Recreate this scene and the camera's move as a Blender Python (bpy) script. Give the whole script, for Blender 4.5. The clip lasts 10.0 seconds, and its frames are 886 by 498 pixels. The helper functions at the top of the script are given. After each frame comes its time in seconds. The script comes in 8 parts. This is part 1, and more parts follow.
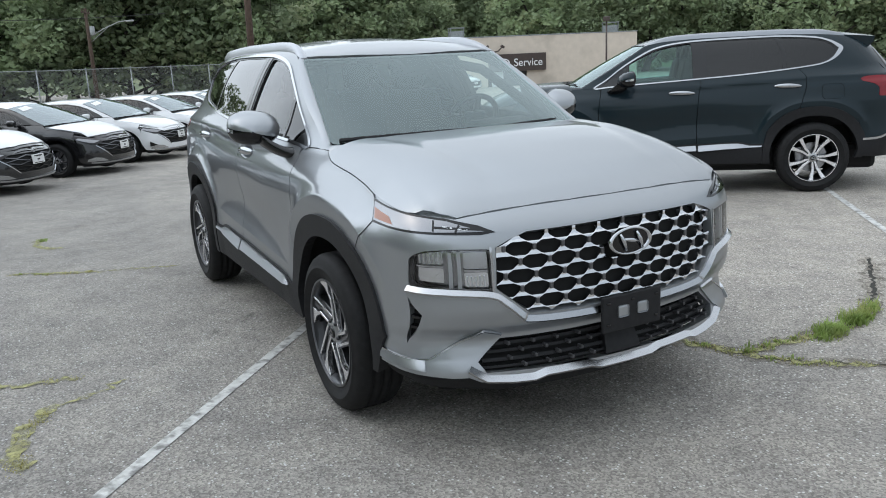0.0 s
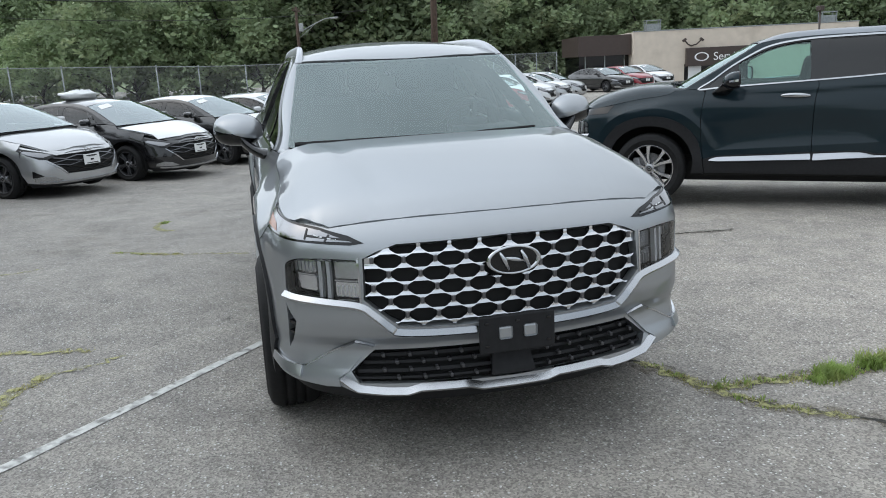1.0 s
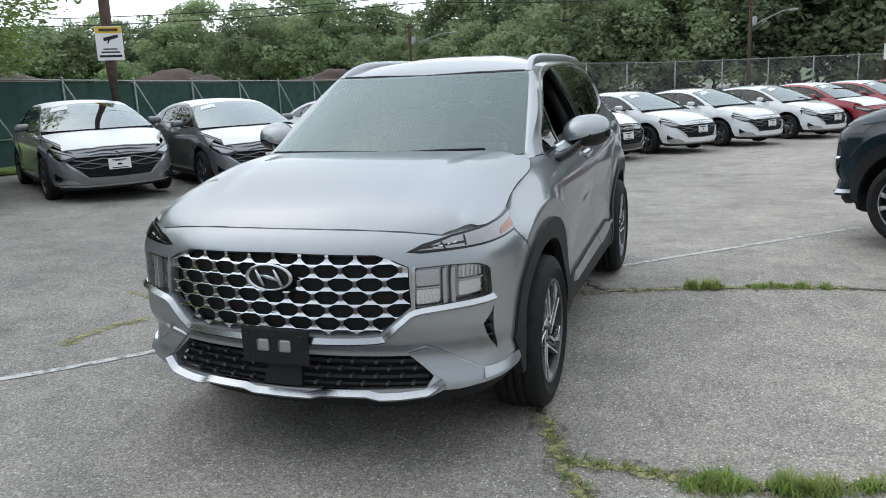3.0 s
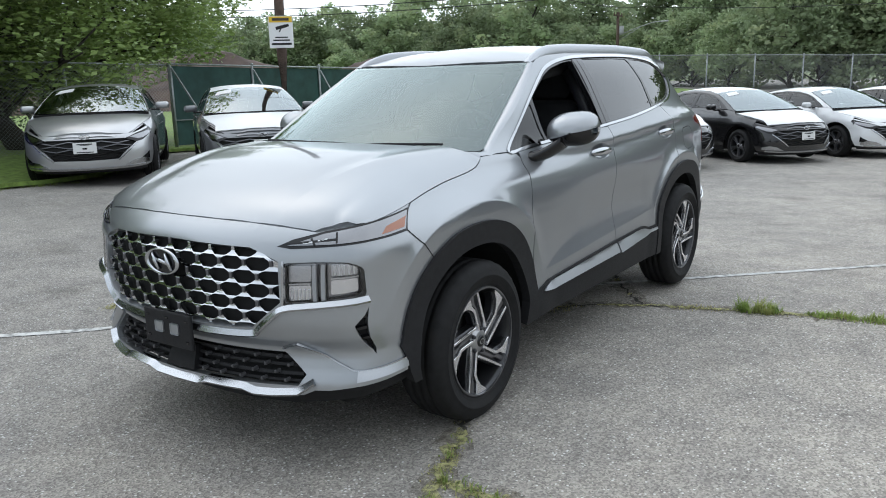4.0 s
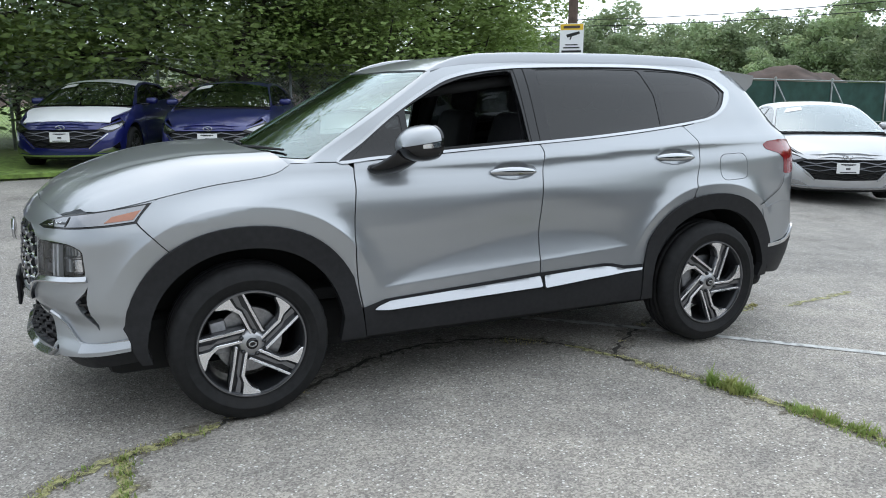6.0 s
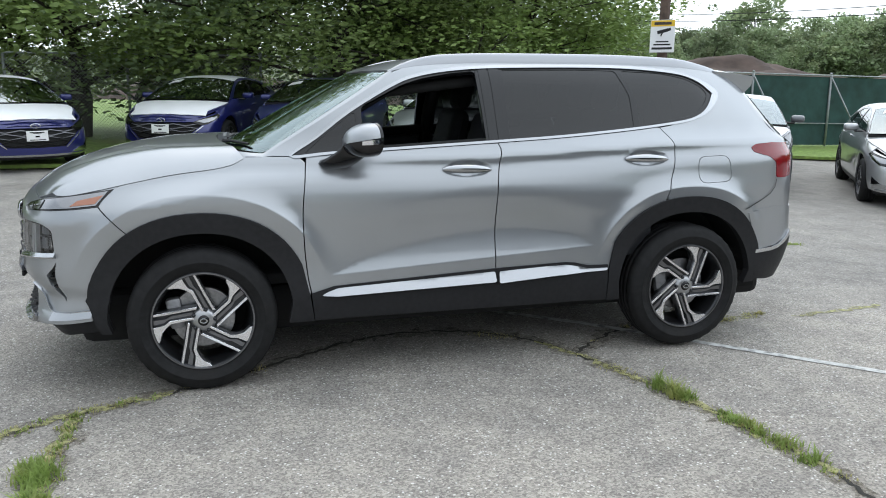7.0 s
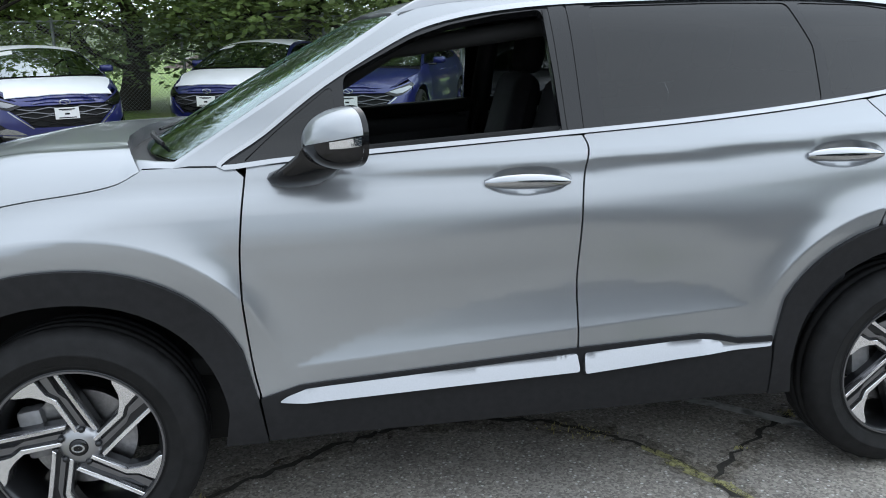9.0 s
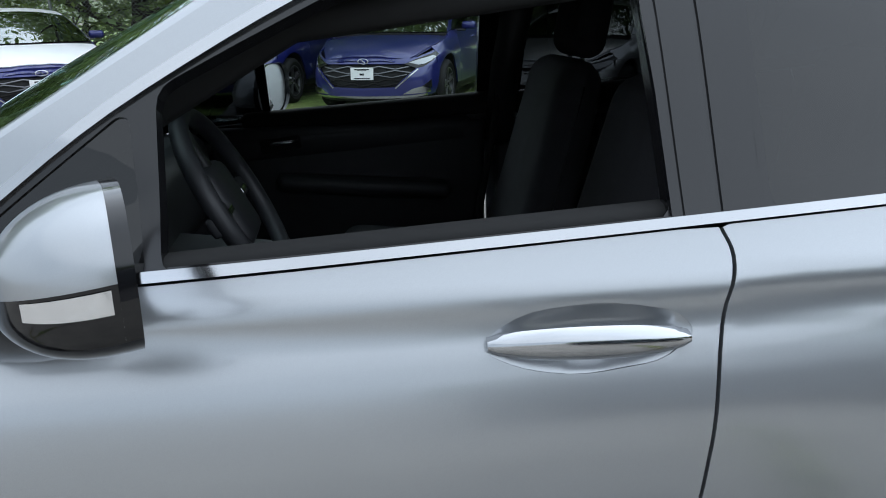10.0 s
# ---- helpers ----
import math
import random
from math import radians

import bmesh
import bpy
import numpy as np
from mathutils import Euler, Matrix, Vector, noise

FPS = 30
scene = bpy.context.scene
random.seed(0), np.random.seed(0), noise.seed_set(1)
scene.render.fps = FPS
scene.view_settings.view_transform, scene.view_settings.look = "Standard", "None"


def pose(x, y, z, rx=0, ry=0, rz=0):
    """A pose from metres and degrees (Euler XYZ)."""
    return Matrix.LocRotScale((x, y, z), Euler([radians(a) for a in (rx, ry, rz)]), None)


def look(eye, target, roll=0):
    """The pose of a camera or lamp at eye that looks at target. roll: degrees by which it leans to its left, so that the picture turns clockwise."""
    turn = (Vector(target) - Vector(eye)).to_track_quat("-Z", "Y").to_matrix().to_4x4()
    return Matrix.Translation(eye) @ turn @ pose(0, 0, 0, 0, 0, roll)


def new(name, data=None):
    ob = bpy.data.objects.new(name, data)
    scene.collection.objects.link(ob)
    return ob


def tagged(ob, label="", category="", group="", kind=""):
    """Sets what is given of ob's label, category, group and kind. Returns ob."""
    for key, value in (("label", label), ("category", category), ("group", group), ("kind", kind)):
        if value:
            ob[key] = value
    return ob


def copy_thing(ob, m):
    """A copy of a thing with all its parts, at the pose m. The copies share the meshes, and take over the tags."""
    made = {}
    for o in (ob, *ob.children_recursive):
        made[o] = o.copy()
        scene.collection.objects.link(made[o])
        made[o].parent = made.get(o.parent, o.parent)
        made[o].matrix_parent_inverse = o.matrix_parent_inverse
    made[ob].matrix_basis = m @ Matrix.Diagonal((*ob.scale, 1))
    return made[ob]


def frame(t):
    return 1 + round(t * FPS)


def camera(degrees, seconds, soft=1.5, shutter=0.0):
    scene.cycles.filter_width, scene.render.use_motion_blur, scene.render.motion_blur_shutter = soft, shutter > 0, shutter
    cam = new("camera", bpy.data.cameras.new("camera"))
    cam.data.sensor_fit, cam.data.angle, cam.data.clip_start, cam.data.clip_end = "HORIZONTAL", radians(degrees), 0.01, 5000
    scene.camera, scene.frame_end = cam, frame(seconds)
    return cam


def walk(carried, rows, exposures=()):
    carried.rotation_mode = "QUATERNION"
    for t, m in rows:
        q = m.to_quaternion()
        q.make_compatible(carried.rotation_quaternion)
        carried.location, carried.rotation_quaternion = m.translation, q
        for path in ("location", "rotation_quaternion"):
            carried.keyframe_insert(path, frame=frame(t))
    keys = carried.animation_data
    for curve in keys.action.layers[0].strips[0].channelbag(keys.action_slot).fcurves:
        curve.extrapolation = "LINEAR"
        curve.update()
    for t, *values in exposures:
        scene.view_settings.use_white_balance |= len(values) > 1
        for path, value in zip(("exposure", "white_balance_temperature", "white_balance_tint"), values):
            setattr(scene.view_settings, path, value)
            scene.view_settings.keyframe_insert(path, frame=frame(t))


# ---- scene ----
cam = camera(58.5, 10.0, soft=1.0)
PATH = [
    (0, (4.695, -2.079, 1.567), (2.975, -1.171, 1.102), -2.7),
    (0.5, (4.985, -1.523, 1.589), (3.17, -0.821, 1.127), -2.8),
    (1, (5.102, -0.922, 1.572), (3.207, -0.475, 1.114), -2.8),
    (1.5, (5.232, -0.254, 1.582), (3.29, -0.09, 1.134), -2.7),
    (2, (5.218, 0.402, 1.572), (3.272, 0.272, 1.128), -2.6),
    (2.5, (5.166, 1.066, 1.578), (3.255, 0.667, 1.146), -2.4),
    (2.7, (5.115, 1.327, 1.583), (3.228, 0.819, 1.155), -2.4),
    (3.8, (4.461, 2.569, 1.57), (2.802, 1.535, 1.151), -2.0),
    (4, (4.273, 2.765, 1.549), (2.675, 1.64, 1.121), -1.6),
    (4.5, (3.731, 3.235, 1.541), (2.305, 1.899, 1.115), -1.4),
    (5, (3.148, 3.63, 1.516), (1.91, 2.116, 1.095), -1.0),
    (5.5, (2.574, 4.049, 1.52), (1.544, 2.384, 1.111), -0.6),
    (5.7, (2.375, 4.232, 1.517), (1.423, 2.519, 1.118), -0.4),
    (6.8, (1.394, 4.879, 1.535), (0.812, 3.01, 1.124), 0.4),
    (7, (1.279, 4.944, 1.541), (0.74, 3.062, 1.134), 0.3),
    (7.5, (1.116, 4.926, 1.553), (0.657, 3.027, 1.124), -0.1),
    (8, (1.023, 4.515, 1.511), (0.614, 2.61, 1.061), -0.6),
    (8.5, (0.843, 3.927, 1.509), (0.48, 2.019, 1.034), -1.1),
    (9, (0.638, 3.232, 1.508), (0.326, 1.32, 1.011), -1.4),
    (9.5, (0.44, 2.496, 1.514), (0.178, 0.588, 0.975), -1.7),
    (10, (0.281, 1.815, 1.515), (0.063, -0.087, 0.935), -1.4),
]
walk(cam, [(t, look(eye, target, roll)) for t, eye, target, roll in PATH],
     [(0, 0.67, 6200, 10), (2.5, 0.59, 6250, 10), (4, 0.72, 6200, 10), (5.5, 0.92, 6120, 10), (7.5, 0.96, 6270, 10), (8.5, 1.1, 6160, 10), (9, 1.06, 6050, 10), (10, 1.1, 5970, 10)])

# ---- world and sun: a bright overcast sky ----
world = bpy.data.worlds.new("overcast_sky")
scene.world = world
world.use_nodes = True
wn, wl = world.node_tree.nodes, world.node_tree.links
wn.clear()
w_out = wn.new("ShaderNodeOutputWorld")
w_bg = wn.new("ShaderNodeBackground")
w_sky = wn.new("ShaderNodeTexSky")
w_sky.sky_type = "NISHITA"
w_sky.sun_disc = False
w_sky.sun_elevation, w_sky.sun_rotation = radians(55), radians(195)
w_sky.air_density, w_sky.dust_density = 1.5, 4.0
w_map = wn.new("ShaderNodeTexCoord")
w_noise = wn.new("ShaderNodeTexNoise")
w_noise.inputs["Scale"].default_value = 2.2
w_noise.inputs["Detail"].default_value = 5.0
w_ramp = wn.new("ShaderNodeValToRGB")
w_ramp.color_ramp.elements[0].position, w_ramp.color_ramp.elements[0].color = 0.3, (7.2, 8.0, 8.7, 1)
w_ramp.color_ramp.elements[1].position, w_ramp.color_ramp.elements[1].color = 0.7, (9.6, 10.3, 10.8, 1)
w_mix = wn.new("ShaderNodeMix")
w_mix.data_type = "RGBA"
w_mix.inputs["Factor"].default_value = 0.86
wl.new(w_map.outputs["Generated"], w_noise.inputs["Vector"])
wl.new(w_noise.outputs["Fac"], w_ramp.inputs["Fac"])
wl.new(w_sky.outputs["Color"], w_mix.inputs[6])
wl.new(w_ramp.outputs["Color"], w_mix.inputs[7])
# the cloud is thicker towards one side
w_sep = wn.new("ShaderNodeSeparateXYZ")
wl.new(w_map.outputs["Generated"], w_sep.inputs["Vector"])
w_sq = wn.new("ShaderNodeMath")
w_sq.operation, w_sq.use_clamp = "MULTIPLY", True
wl.new(w_sep.outputs["Z"], w_sq.inputs[0])
wl.new(w_sep.outputs["Z"], w_sq.inputs[1])
w_high = wn.new("ShaderNodeMapRange")
w_high.inputs["To Min"].default_value, w_high.inputs["To Max"].default_value = 1.0, 1.02
wl.new(w_sq.outputs[0], w_high.inputs["Value"])
w_dot = wn.new("ShaderNodeVectorMath")
w_dot.operation = "DOT_PRODUCT"
w_dot.inputs[1].default_value = (-0.6, -0.65, 0.0)
wl.new(w_map.outputs["Generated"], w_dot.inputs[0])
w_side = wn.new("ShaderNodeMapRange")
w_side.interpolation_type = "SMOOTHSTEP"
w_side.inputs["From Min"].default_value, w_side.inputs["From Max"].default_value = -0.8, 0.8
w_side.inputs["To Min"].default_value, w_side.inputs["To Max"].default_value = 0.57, 1.18
wl.new(w_dot.outputs["Value"], w_side.inputs["Value"])
w_up = wn.new("ShaderNodeMath")
w_up.operation = "MULTIPLY"
wl.new(w_high.outputs["Result"], w_up.inputs[0])
wl.new(w_side.outputs["Result"], w_up.inputs[1])
w_gain = wn.new("ShaderNodeMix")
w_gain.data_type, w_gain.blend_type = "RGBA", "MULTIPLY"
w_gain.inputs["Factor"].default_value = 1.0
wl.new(w_mix.outputs[2], w_gain.inputs[6])
wl.new(w_up.outputs[0], w_gain.inputs[7])
wl.new(w_gain.outputs[2], w_bg.inputs["Color"])
w_bg.inputs["Strength"].default_value = 0.1
wl.new(w_bg.outputs["Background"], w_out.inputs["Surface"])
sun = new("sun", bpy.data.lights.new("sun", "SUN"))
sun.data.energy, sun.data.angle, sun.data.color = 0.5, radians(140), (1.0, 0.97, 0.92)
sun.matrix_world = look((-2.8, 0.6, 7.6), (0, 0, 0))

# ---- materials ----
def mat(name, base, rough=0.5, metal=0.0, coat=0.0, vary=0.0, scale=6.0, bump=0.0, bump_scale=60.0, dirt=None, dirt_scale=1.5, dirt_at=0.55, spec=0.5, random_hue=0.0):
    """A surface with grain (vary), large stains (dirt) and fine relief (bump), at real size."""
    m = bpy.data.materials.new(name)
    m.use_nodes = True
    nt = m.node_tree
    n, l = nt.nodes, nt.links
    b = n["Principled BSDF"]
    b.inputs["Base Color"].default_value = (*base, 1)
    b.inputs["Roughness"].default_value = rough
    b.inputs["Metallic"].default_value = metal
    b.inputs["Coat Weight"].default_value = coat
    b.inputs["Coat Roughness"].default_value = 0.04
    b.inputs["Specular IOR Level"].default_value = spec
    pos = n.new("ShaderNodeTexCoord")
    col = None
    if vary:
        tex = n.new("ShaderNodeTexNoise")
        tex.inputs["Scale"].default_value, tex.inputs["Detail"].default_value = scale, 6
        l.new(pos.outputs["Object"], tex.inputs["Vector"])
        ramp = n.new("ShaderNodeValToRGB")
        ramp.color_ramp.elements[0].position, ramp.color_ramp.elements[1].position = 0.3, 0.7
        ramp.color_ramp.elements[0].color = (*[max(0, c * (1 - vary)) for c in base], 1)
        ramp.color_ramp.elements[1].color = (*[c * (1 + vary) for c in base], 1)
        l.new(tex.outputs["Fac"], ramp.inputs["Fac"])
        col = ramp.outputs["Color"]
    if dirt:
        tex = n.new("ShaderNodeTexNoise")
        tex.inputs["Scale"].default_value, tex.inputs["Detail"].default_value = dirt_scale, 4
        l.new(pos.outputs["Object"], tex.inputs["Vector"])
        ramp = n.new("ShaderNodeMapRange")
        ramp.inputs["From Min"].default_value, ramp.inputs["From Max"].default_value = dirt_at, dirt_at + 0.2
        l.new(tex.outputs["Fac"], ramp.inputs["Value"])
        mix = n.new("ShaderNodeMix")
        mix.data_type = "RGBA"
        l.new(ramp.outputs["Result"], mix.inputs["Factor"])
        mix.inputs[6].default_value = (*base, 1)
        if col:
            l.new(col, mix.inputs[6])
        mix.inputs[7].default_value = (*dirt, 1)
        col = mix.outputs[2]
    if random_hue:
        info = n.new("ShaderNodeObjectInfo")
        hsv = n.new("ShaderNodeHueSaturation")
        rng = n.new("ShaderNodeMapRange")
        rng.inputs["To Min"].default_value, rng.inputs["To Max"].default_value = 1 - random_hue, 1 + random_hue
        l.new(info.outputs["Random"], rng.inputs["Value"])
        l.new(rng.outputs["Result"], hsv.inputs["Value"])
        hsv.inputs["Color"].default_value = (*base, 1)
        if col:
            l.new(col, hsv.inputs["Color"])
        col = hsv.outputs["Color"]
    if col:
        l.new(col, b.inputs["Base Color"])
    if bump:
        tex = n.new("ShaderNodeTexNoise")
        tex.inputs["Scale"].default_value, tex.inputs["Detail"].default_value = bump_scale, 4
        l.new(pos.outputs["Object"], tex.inputs["Vector"])
        bp = n.new("ShaderNodeBump")
        bp.inputs["Strength"].default_value, bp.inputs["Distance"].default_value = bump, 0.01
        l.new(tex.outputs["Fac"], bp.inputs["Height"])
        l.new(bp.outputs["Normal"], b.inputs["Normal"])
    return m



def leafy(m, share=0.4):
    """Thin leaves let part of the light through."""
    n, l = m.node_tree.nodes, m.node_tree.links
    b, o = n["Principled BSDF"], n["Material Output"]
    t = n.new("ShaderNodeBsdfTranslucent")
    src = b.inputs["Base Color"].links
    if src:
        l.new(src[0].from_socket, t.inputs["Color"])
    mix = n.new("ShaderNodeMixShader")
    mix.inputs["Fac"].default_value = share
    l.new(b.outputs["BSDF"], mix.inputs[1])
    l.new(t.outputs["BSDF"], mix.inputs[2])
    l.new(mix.outputs["Shader"], o.inputs["Surface"])
    return m


def paint(name, base, metal=0.0, rough=0.35, coat=1.0):
    """Car paint: a base coat with faint flake, under clear lacquer."""
    m = mat(name, base, rough, metal, coat=coat, vary=0.05, scale=900, dirt=tuple(c * 0.93 for c in base), dirt_scale=1.1)
    if metal > 0.5:
        m.node_tree.nodes["Principled BSDF"].inputs["Specular Tint"].default_value = (*[c * 0.5 for c in base], 1)
    return m


def glass(name, tint, rough=0.0, ior=1.55, shine=(1, 1, 1)):
    m = bpy.data.materials.new(name)
    m.use_nodes = True
    n, l = m.node_tree.nodes, m.node_tree.links
    n.clear()
    o = n.new("ShaderNodeOutputMaterial")
    t = n.new("ShaderNodeBsdfTransparent")
    t.inputs["Color"].default_value = (*tint, 1)
    g = n.new("ShaderNodeBsdfGlossy")
    g.inputs["Roughness"].default_value = max(rough, 0.01)
    g.inputs["Color"].default_value = (*shine, 1)
    f = n.new("ShaderNodeFresnel")
    f.inputs["IOR"].default_value = ior
    mix = n.new("ShaderNodeMixShader")
    l.new(f.outputs["Fac"], mix.inputs["Fac"])
    l.new(t.outputs["BSDF"], mix.inputs[1])
    l.new(g.outputs["BSDF"], mix.inputs[2])
    l.new(mix.outputs["Shader"], o.inputs["Surface"])
    return m


M_SILVER = paint("silver_paint", (0.378, 0.393, 0.41), 0.72, 0.3, 0.8)
M_DARKGREEN = paint("dark_slate_paint", (0.009, 0.019, 0.025), 0.1, 0.25, 0.3)
M_DARKGREEN.node_tree.nodes["Principled BSDF"].inputs["Specular IOR Level"].default_value = 0.2
M_CLAD = mat("black_cladding_plastic", (0.018, 0.018, 0.0195), 0.55, vary=0.15, scale=40, bump=0.06, bump_scale=700, spec=0.22)
M_GLOSSBLACK = mat("gloss_black_plastic", (0.006, 0.006, 0.007), 0.08, spec=0.5)
M_BLACK = mat("matt_black_lining", (0.008, 0.008, 0.008), 0.9, vary=0.2)
M_CHROME = mat("chrome", (0.55, 0.56, 0.58), 0.09, 1.0)
M_SATIN = mat("satin_silver_trim", (0.46, 0.47, 0.485), 0.2, 1.0)
M_SILL = mat("brushed_sill_trim", (0.47, 0.48, 0.5), 0.3, 0.9, vary=0.03, scale=200)
M_TRIM = mat("bright_window_trim", (0.44, 0.45, 0.465), 0.1, 1.0)
M_RAIL = mat("satin_rail", (0.36, 0.37, 0.39), 0.3, 1.0)
M_HANDLE = mat("polished_handle", (0.45, 0.46, 0.475), 0.12, 1.0)
M_GRILLE = mat("grille_chrome", (0.7, 0.71, 0.73), 0.08, 1.0)
M_GPOST = mat("grille_post_grey", (0.16, 0.16, 0.17), 0.3, 0.9)
M_PILLAR = mat("pillar_black", (0.009, 0.009, 0.01), 0.16, spec=0.5)
M_LAMPGREY = mat("lamp_reflector_grey", (0.55, 0.56, 0.58), 0.25, 1.0)
M_LAMPDARK = mat("lamp_reflector_dark", (0.3, 0.3, 0.31), 0.14, 1.0)
M_LAMPBOX = mat("lamp_reflector_rippled", (0.8, 0.81, 0.83), 0.12, 1.0, bump=0.12, bump_scale=70)
M_GUIDE = mat("frosted_light_guide", (0.78, 0.79, 0.8), 0.3, coat=0.5)
M_RUBBER = mat("tyre_rubber", (0.014, 0.014, 0.0145), 0.68, spec=0.22, vary=0.25, scale=30, bump=0.1, bump_scale=200, dirt=(0.018, 0.017, 0.016), dirt_scale=5, dirt_at=0.58)
M_ALLOY = mat("machined_alloy", (0.86, 0.86, 0.88), 0.26, 0.95, vary=0.05, scale=300)
M_ALLOYDARK = mat("dark_alloy_paint", (0.032, 0.033, 0.036), 0.32, 0.6, coat=0.3)
M_CHANNEL = mat("satin_alloy_channel", (0.2, 0.2, 0.21), 0.34, 0.9)
M_HUB = mat("satin_hub", (0.42, 0.42, 0.43), 0.32, 0.9)
M_STEEL = mat("brake_steel", (0.3, 0.3, 0.31), 0.35, 1.0, vary=0.2, scale=60)
M_CALIPER = mat("grey_cast_metal", (0.32, 0.32, 0.33), 0.5, 0.7, vary=0.2, scale=30)
M_GLASS = glass("clear_glass", (0.86, 0.93, 0.90))
M_SCREEN = glass("windscreen_glass", (0.66, 0.8, 0.77), ior=2.15, shine=(0.85, 0.98, 0.975))
M_TINT = glass("tinted_glass", (0.035, 0.038, 0.04), ior=1.55)
M_GLASSGREEN = glass("green_tinted_glass", (0.6, 0.86, 0.8), shine=(0.85, 1.0, 0.97), ior=1.7)
M_LENS = glass("clear_lamp_lens", (0.95, 0.95, 0.96))
M_LAMP = mat("lamp_reflector", (0.72, 0.73, 0.75), 0.28, 1.0)
M_AMBER = mat("amber_plastic", (0.36, 0.15, 0.09), 0.3, coat=0.5)
M_RED = mat("red_lamp_plastic", (0.2, 0.004, 0.009), 0.15, coat=0.2)
M_WHITEPL = mat("white_light_guide", (0.72, 0.74, 0.76), 0.25, coat=0.5)
M_SEAT = mat("black_cloth", (0.02, 0.02, 0.023), 0.85, vary=0.2, scale=20, bump=0.2, bump_scale=400)
M_DASH = mat("soft_black_plastic", (0.02, 0.021, 0.024), 0.5, vary=0.1, scale=30, bump=0.1, bump_scale=500)
M_SCREEN2 = glass("saloon_windscreen_glass", (0.62, 0.72, 0.71), ior=3.3, shine=(0.9, 0.98, 1.0))
M_TINT2 = glass("saloon_side_glass", (0.45, 0.5, 0.5))
M_PLATE = mat("white_plate", (0.75, 0.75, 0.74), 0.4)
M_DARKFACE = mat("dark_machined_alloy", (0.16, 0.16, 0.17), 0.3, 0.8)
M_FILM = mat("white_protective_film", (0.83, 0.84, 0.85), 0.28, vary=0.03, scale=3, bump=0.08, bump_scale=5)
M_STUD = mat("grey_stud_plastic", (0.06, 0.06, 0.063), 0.35)

# ---- mesh tools ----
from mathutils.geometry import delaunay_2d_cdt


def thing(name, label, category, m=None, group="", kind=""):
    ob = new(name)
    ob.empty_display_size = 0.1
    if m is not None:
        ob.matrix_world = m
    return tagged(ob, label, category, group, kind)


def from_data(name, verts, faces, material, parent=None, label="", normals=None, smooth=True):
    me = bpy.data.meshes.new(name)
    me.from_pydata([tuple(v) for v in verts], [], [tuple(f) for f in faces])
    me.materials.append(material)
    me.polygons.foreach_set("use_smooth", [smooth] * len(me.polygons))
    me.update()
    if normals is not None:
        me.normals_split_custom_set_from_vertices([tuple(v) for v in normals])
    ob = new(name, me)
    ob.parent = parent
    if label:
        ob["label"] = label
    return ob


def part(name, bm, material, parent, label="", smooth=False, angle=None):
    """Links a bmesh as one mesh object under a thing or a part."""
    me = bpy.data.meshes.new(name)
    bm.normal_update()
    if angle is not None:
        for f in bm.faces:
            f.smooth = True
        for e in bm.edges:
            if len(e.link_faces) == 2 and e.calc_face_angle(0) > radians(angle):
                e.smooth = False
    bm.to_mesh(me)
    bm.free()
    me.materials.append(material)
    if smooth:
        me.polygons.foreach_set("use_smooth", [True] * len(me.polygons))
    ob = new(name, me)
    ob.parent = parent
    if label:
        ob["label"] = label
    return ob


def add_box(bm, size, at=(0, 0, 0), rot=(0, 0, 0), bevel=0.0, taper=1.0, segs=2):
    """A box with bevelled edges; its top may taper."""
    r = bmesh.ops.create_cube(bm, size=1)
    vs = r["verts"]
    for v in vs:
        k = taper if v.co.z > 0 else 1.0
        v.co = Vector((v.co.x * size[0] * k, v.co.y * size[1] * k, v.co.z * size[2]))
    if bevel:
        es = list({e for v in vs for e in v.link_edges})
        made = bmesh.ops.bevel(bm, geom=es, offset=bevel, segments=segs, affect="EDGES", profile=0.5)
        vs = list({v for f in made["faces"] for v in f.verts} | {v for v in vs if v.is_valid})
    m = pose(*at, *rot)
    for v in vs:
        v.co = m @ v.co
    return vs


def add_tube(bm, pts, radius, n=8, close_ends=True):
    """A round bar along points; radius may be one number or one for each point."""
    pts = [Vector(p) for p in pts]
    rings = []
    up = Vector((0, 0, 1))
    for i, p in enumerate(pts):
        d = (pts[min(i + 1, len(pts) - 1)] - pts[max(i - 1, 0)]).normalized()
        a = d.cross(up)
        if a.length < 1e-3:
            a = d.cross(Vector((1, 0, 0)))
        a.normalize()
        b = d.cross(a)
        r = radius[i] if isinstance(radius, (list, tuple)) else radius
        rings.append([bm.verts.new(p + r * (math.cos(2 * math.pi * k / n) * a + math.sin(2 * math.pi * k / n) * b)) for k in range(n)])
    for r0, r1 in zip(rings, rings[1:]):
        for k in range(n):
            bm.faces.new((r0[k], r0[(k + 1) % n], r1[(k + 1) % n], r1[k]))
    if close_ends:
        bm.faces.new(rings[0][::-1])
        bm.faces.new(rings[-1])


def add_lathe(bm, profile, n=48, closed=False, axis_y=True):
    """A surface of revolution about the y axis from (radius, y) pairs."""
    rings = []
    for r, y in profile:
        rings.append([bm.verts.new((r * math.cos(2 * math.pi * k / n), y, r * math.sin(2 * math.pi * k / n))) for k in range(n)])
    pairs = list(zip(rings, rings[1:])) + ([(rings[-1], rings[0])] if closed else [])
    for a, b in pairs:
        for k in range(n):
            bm.faces.new((a[k], a[(k + 1) % n], b[(k + 1) % n], b[k]))
    return rings


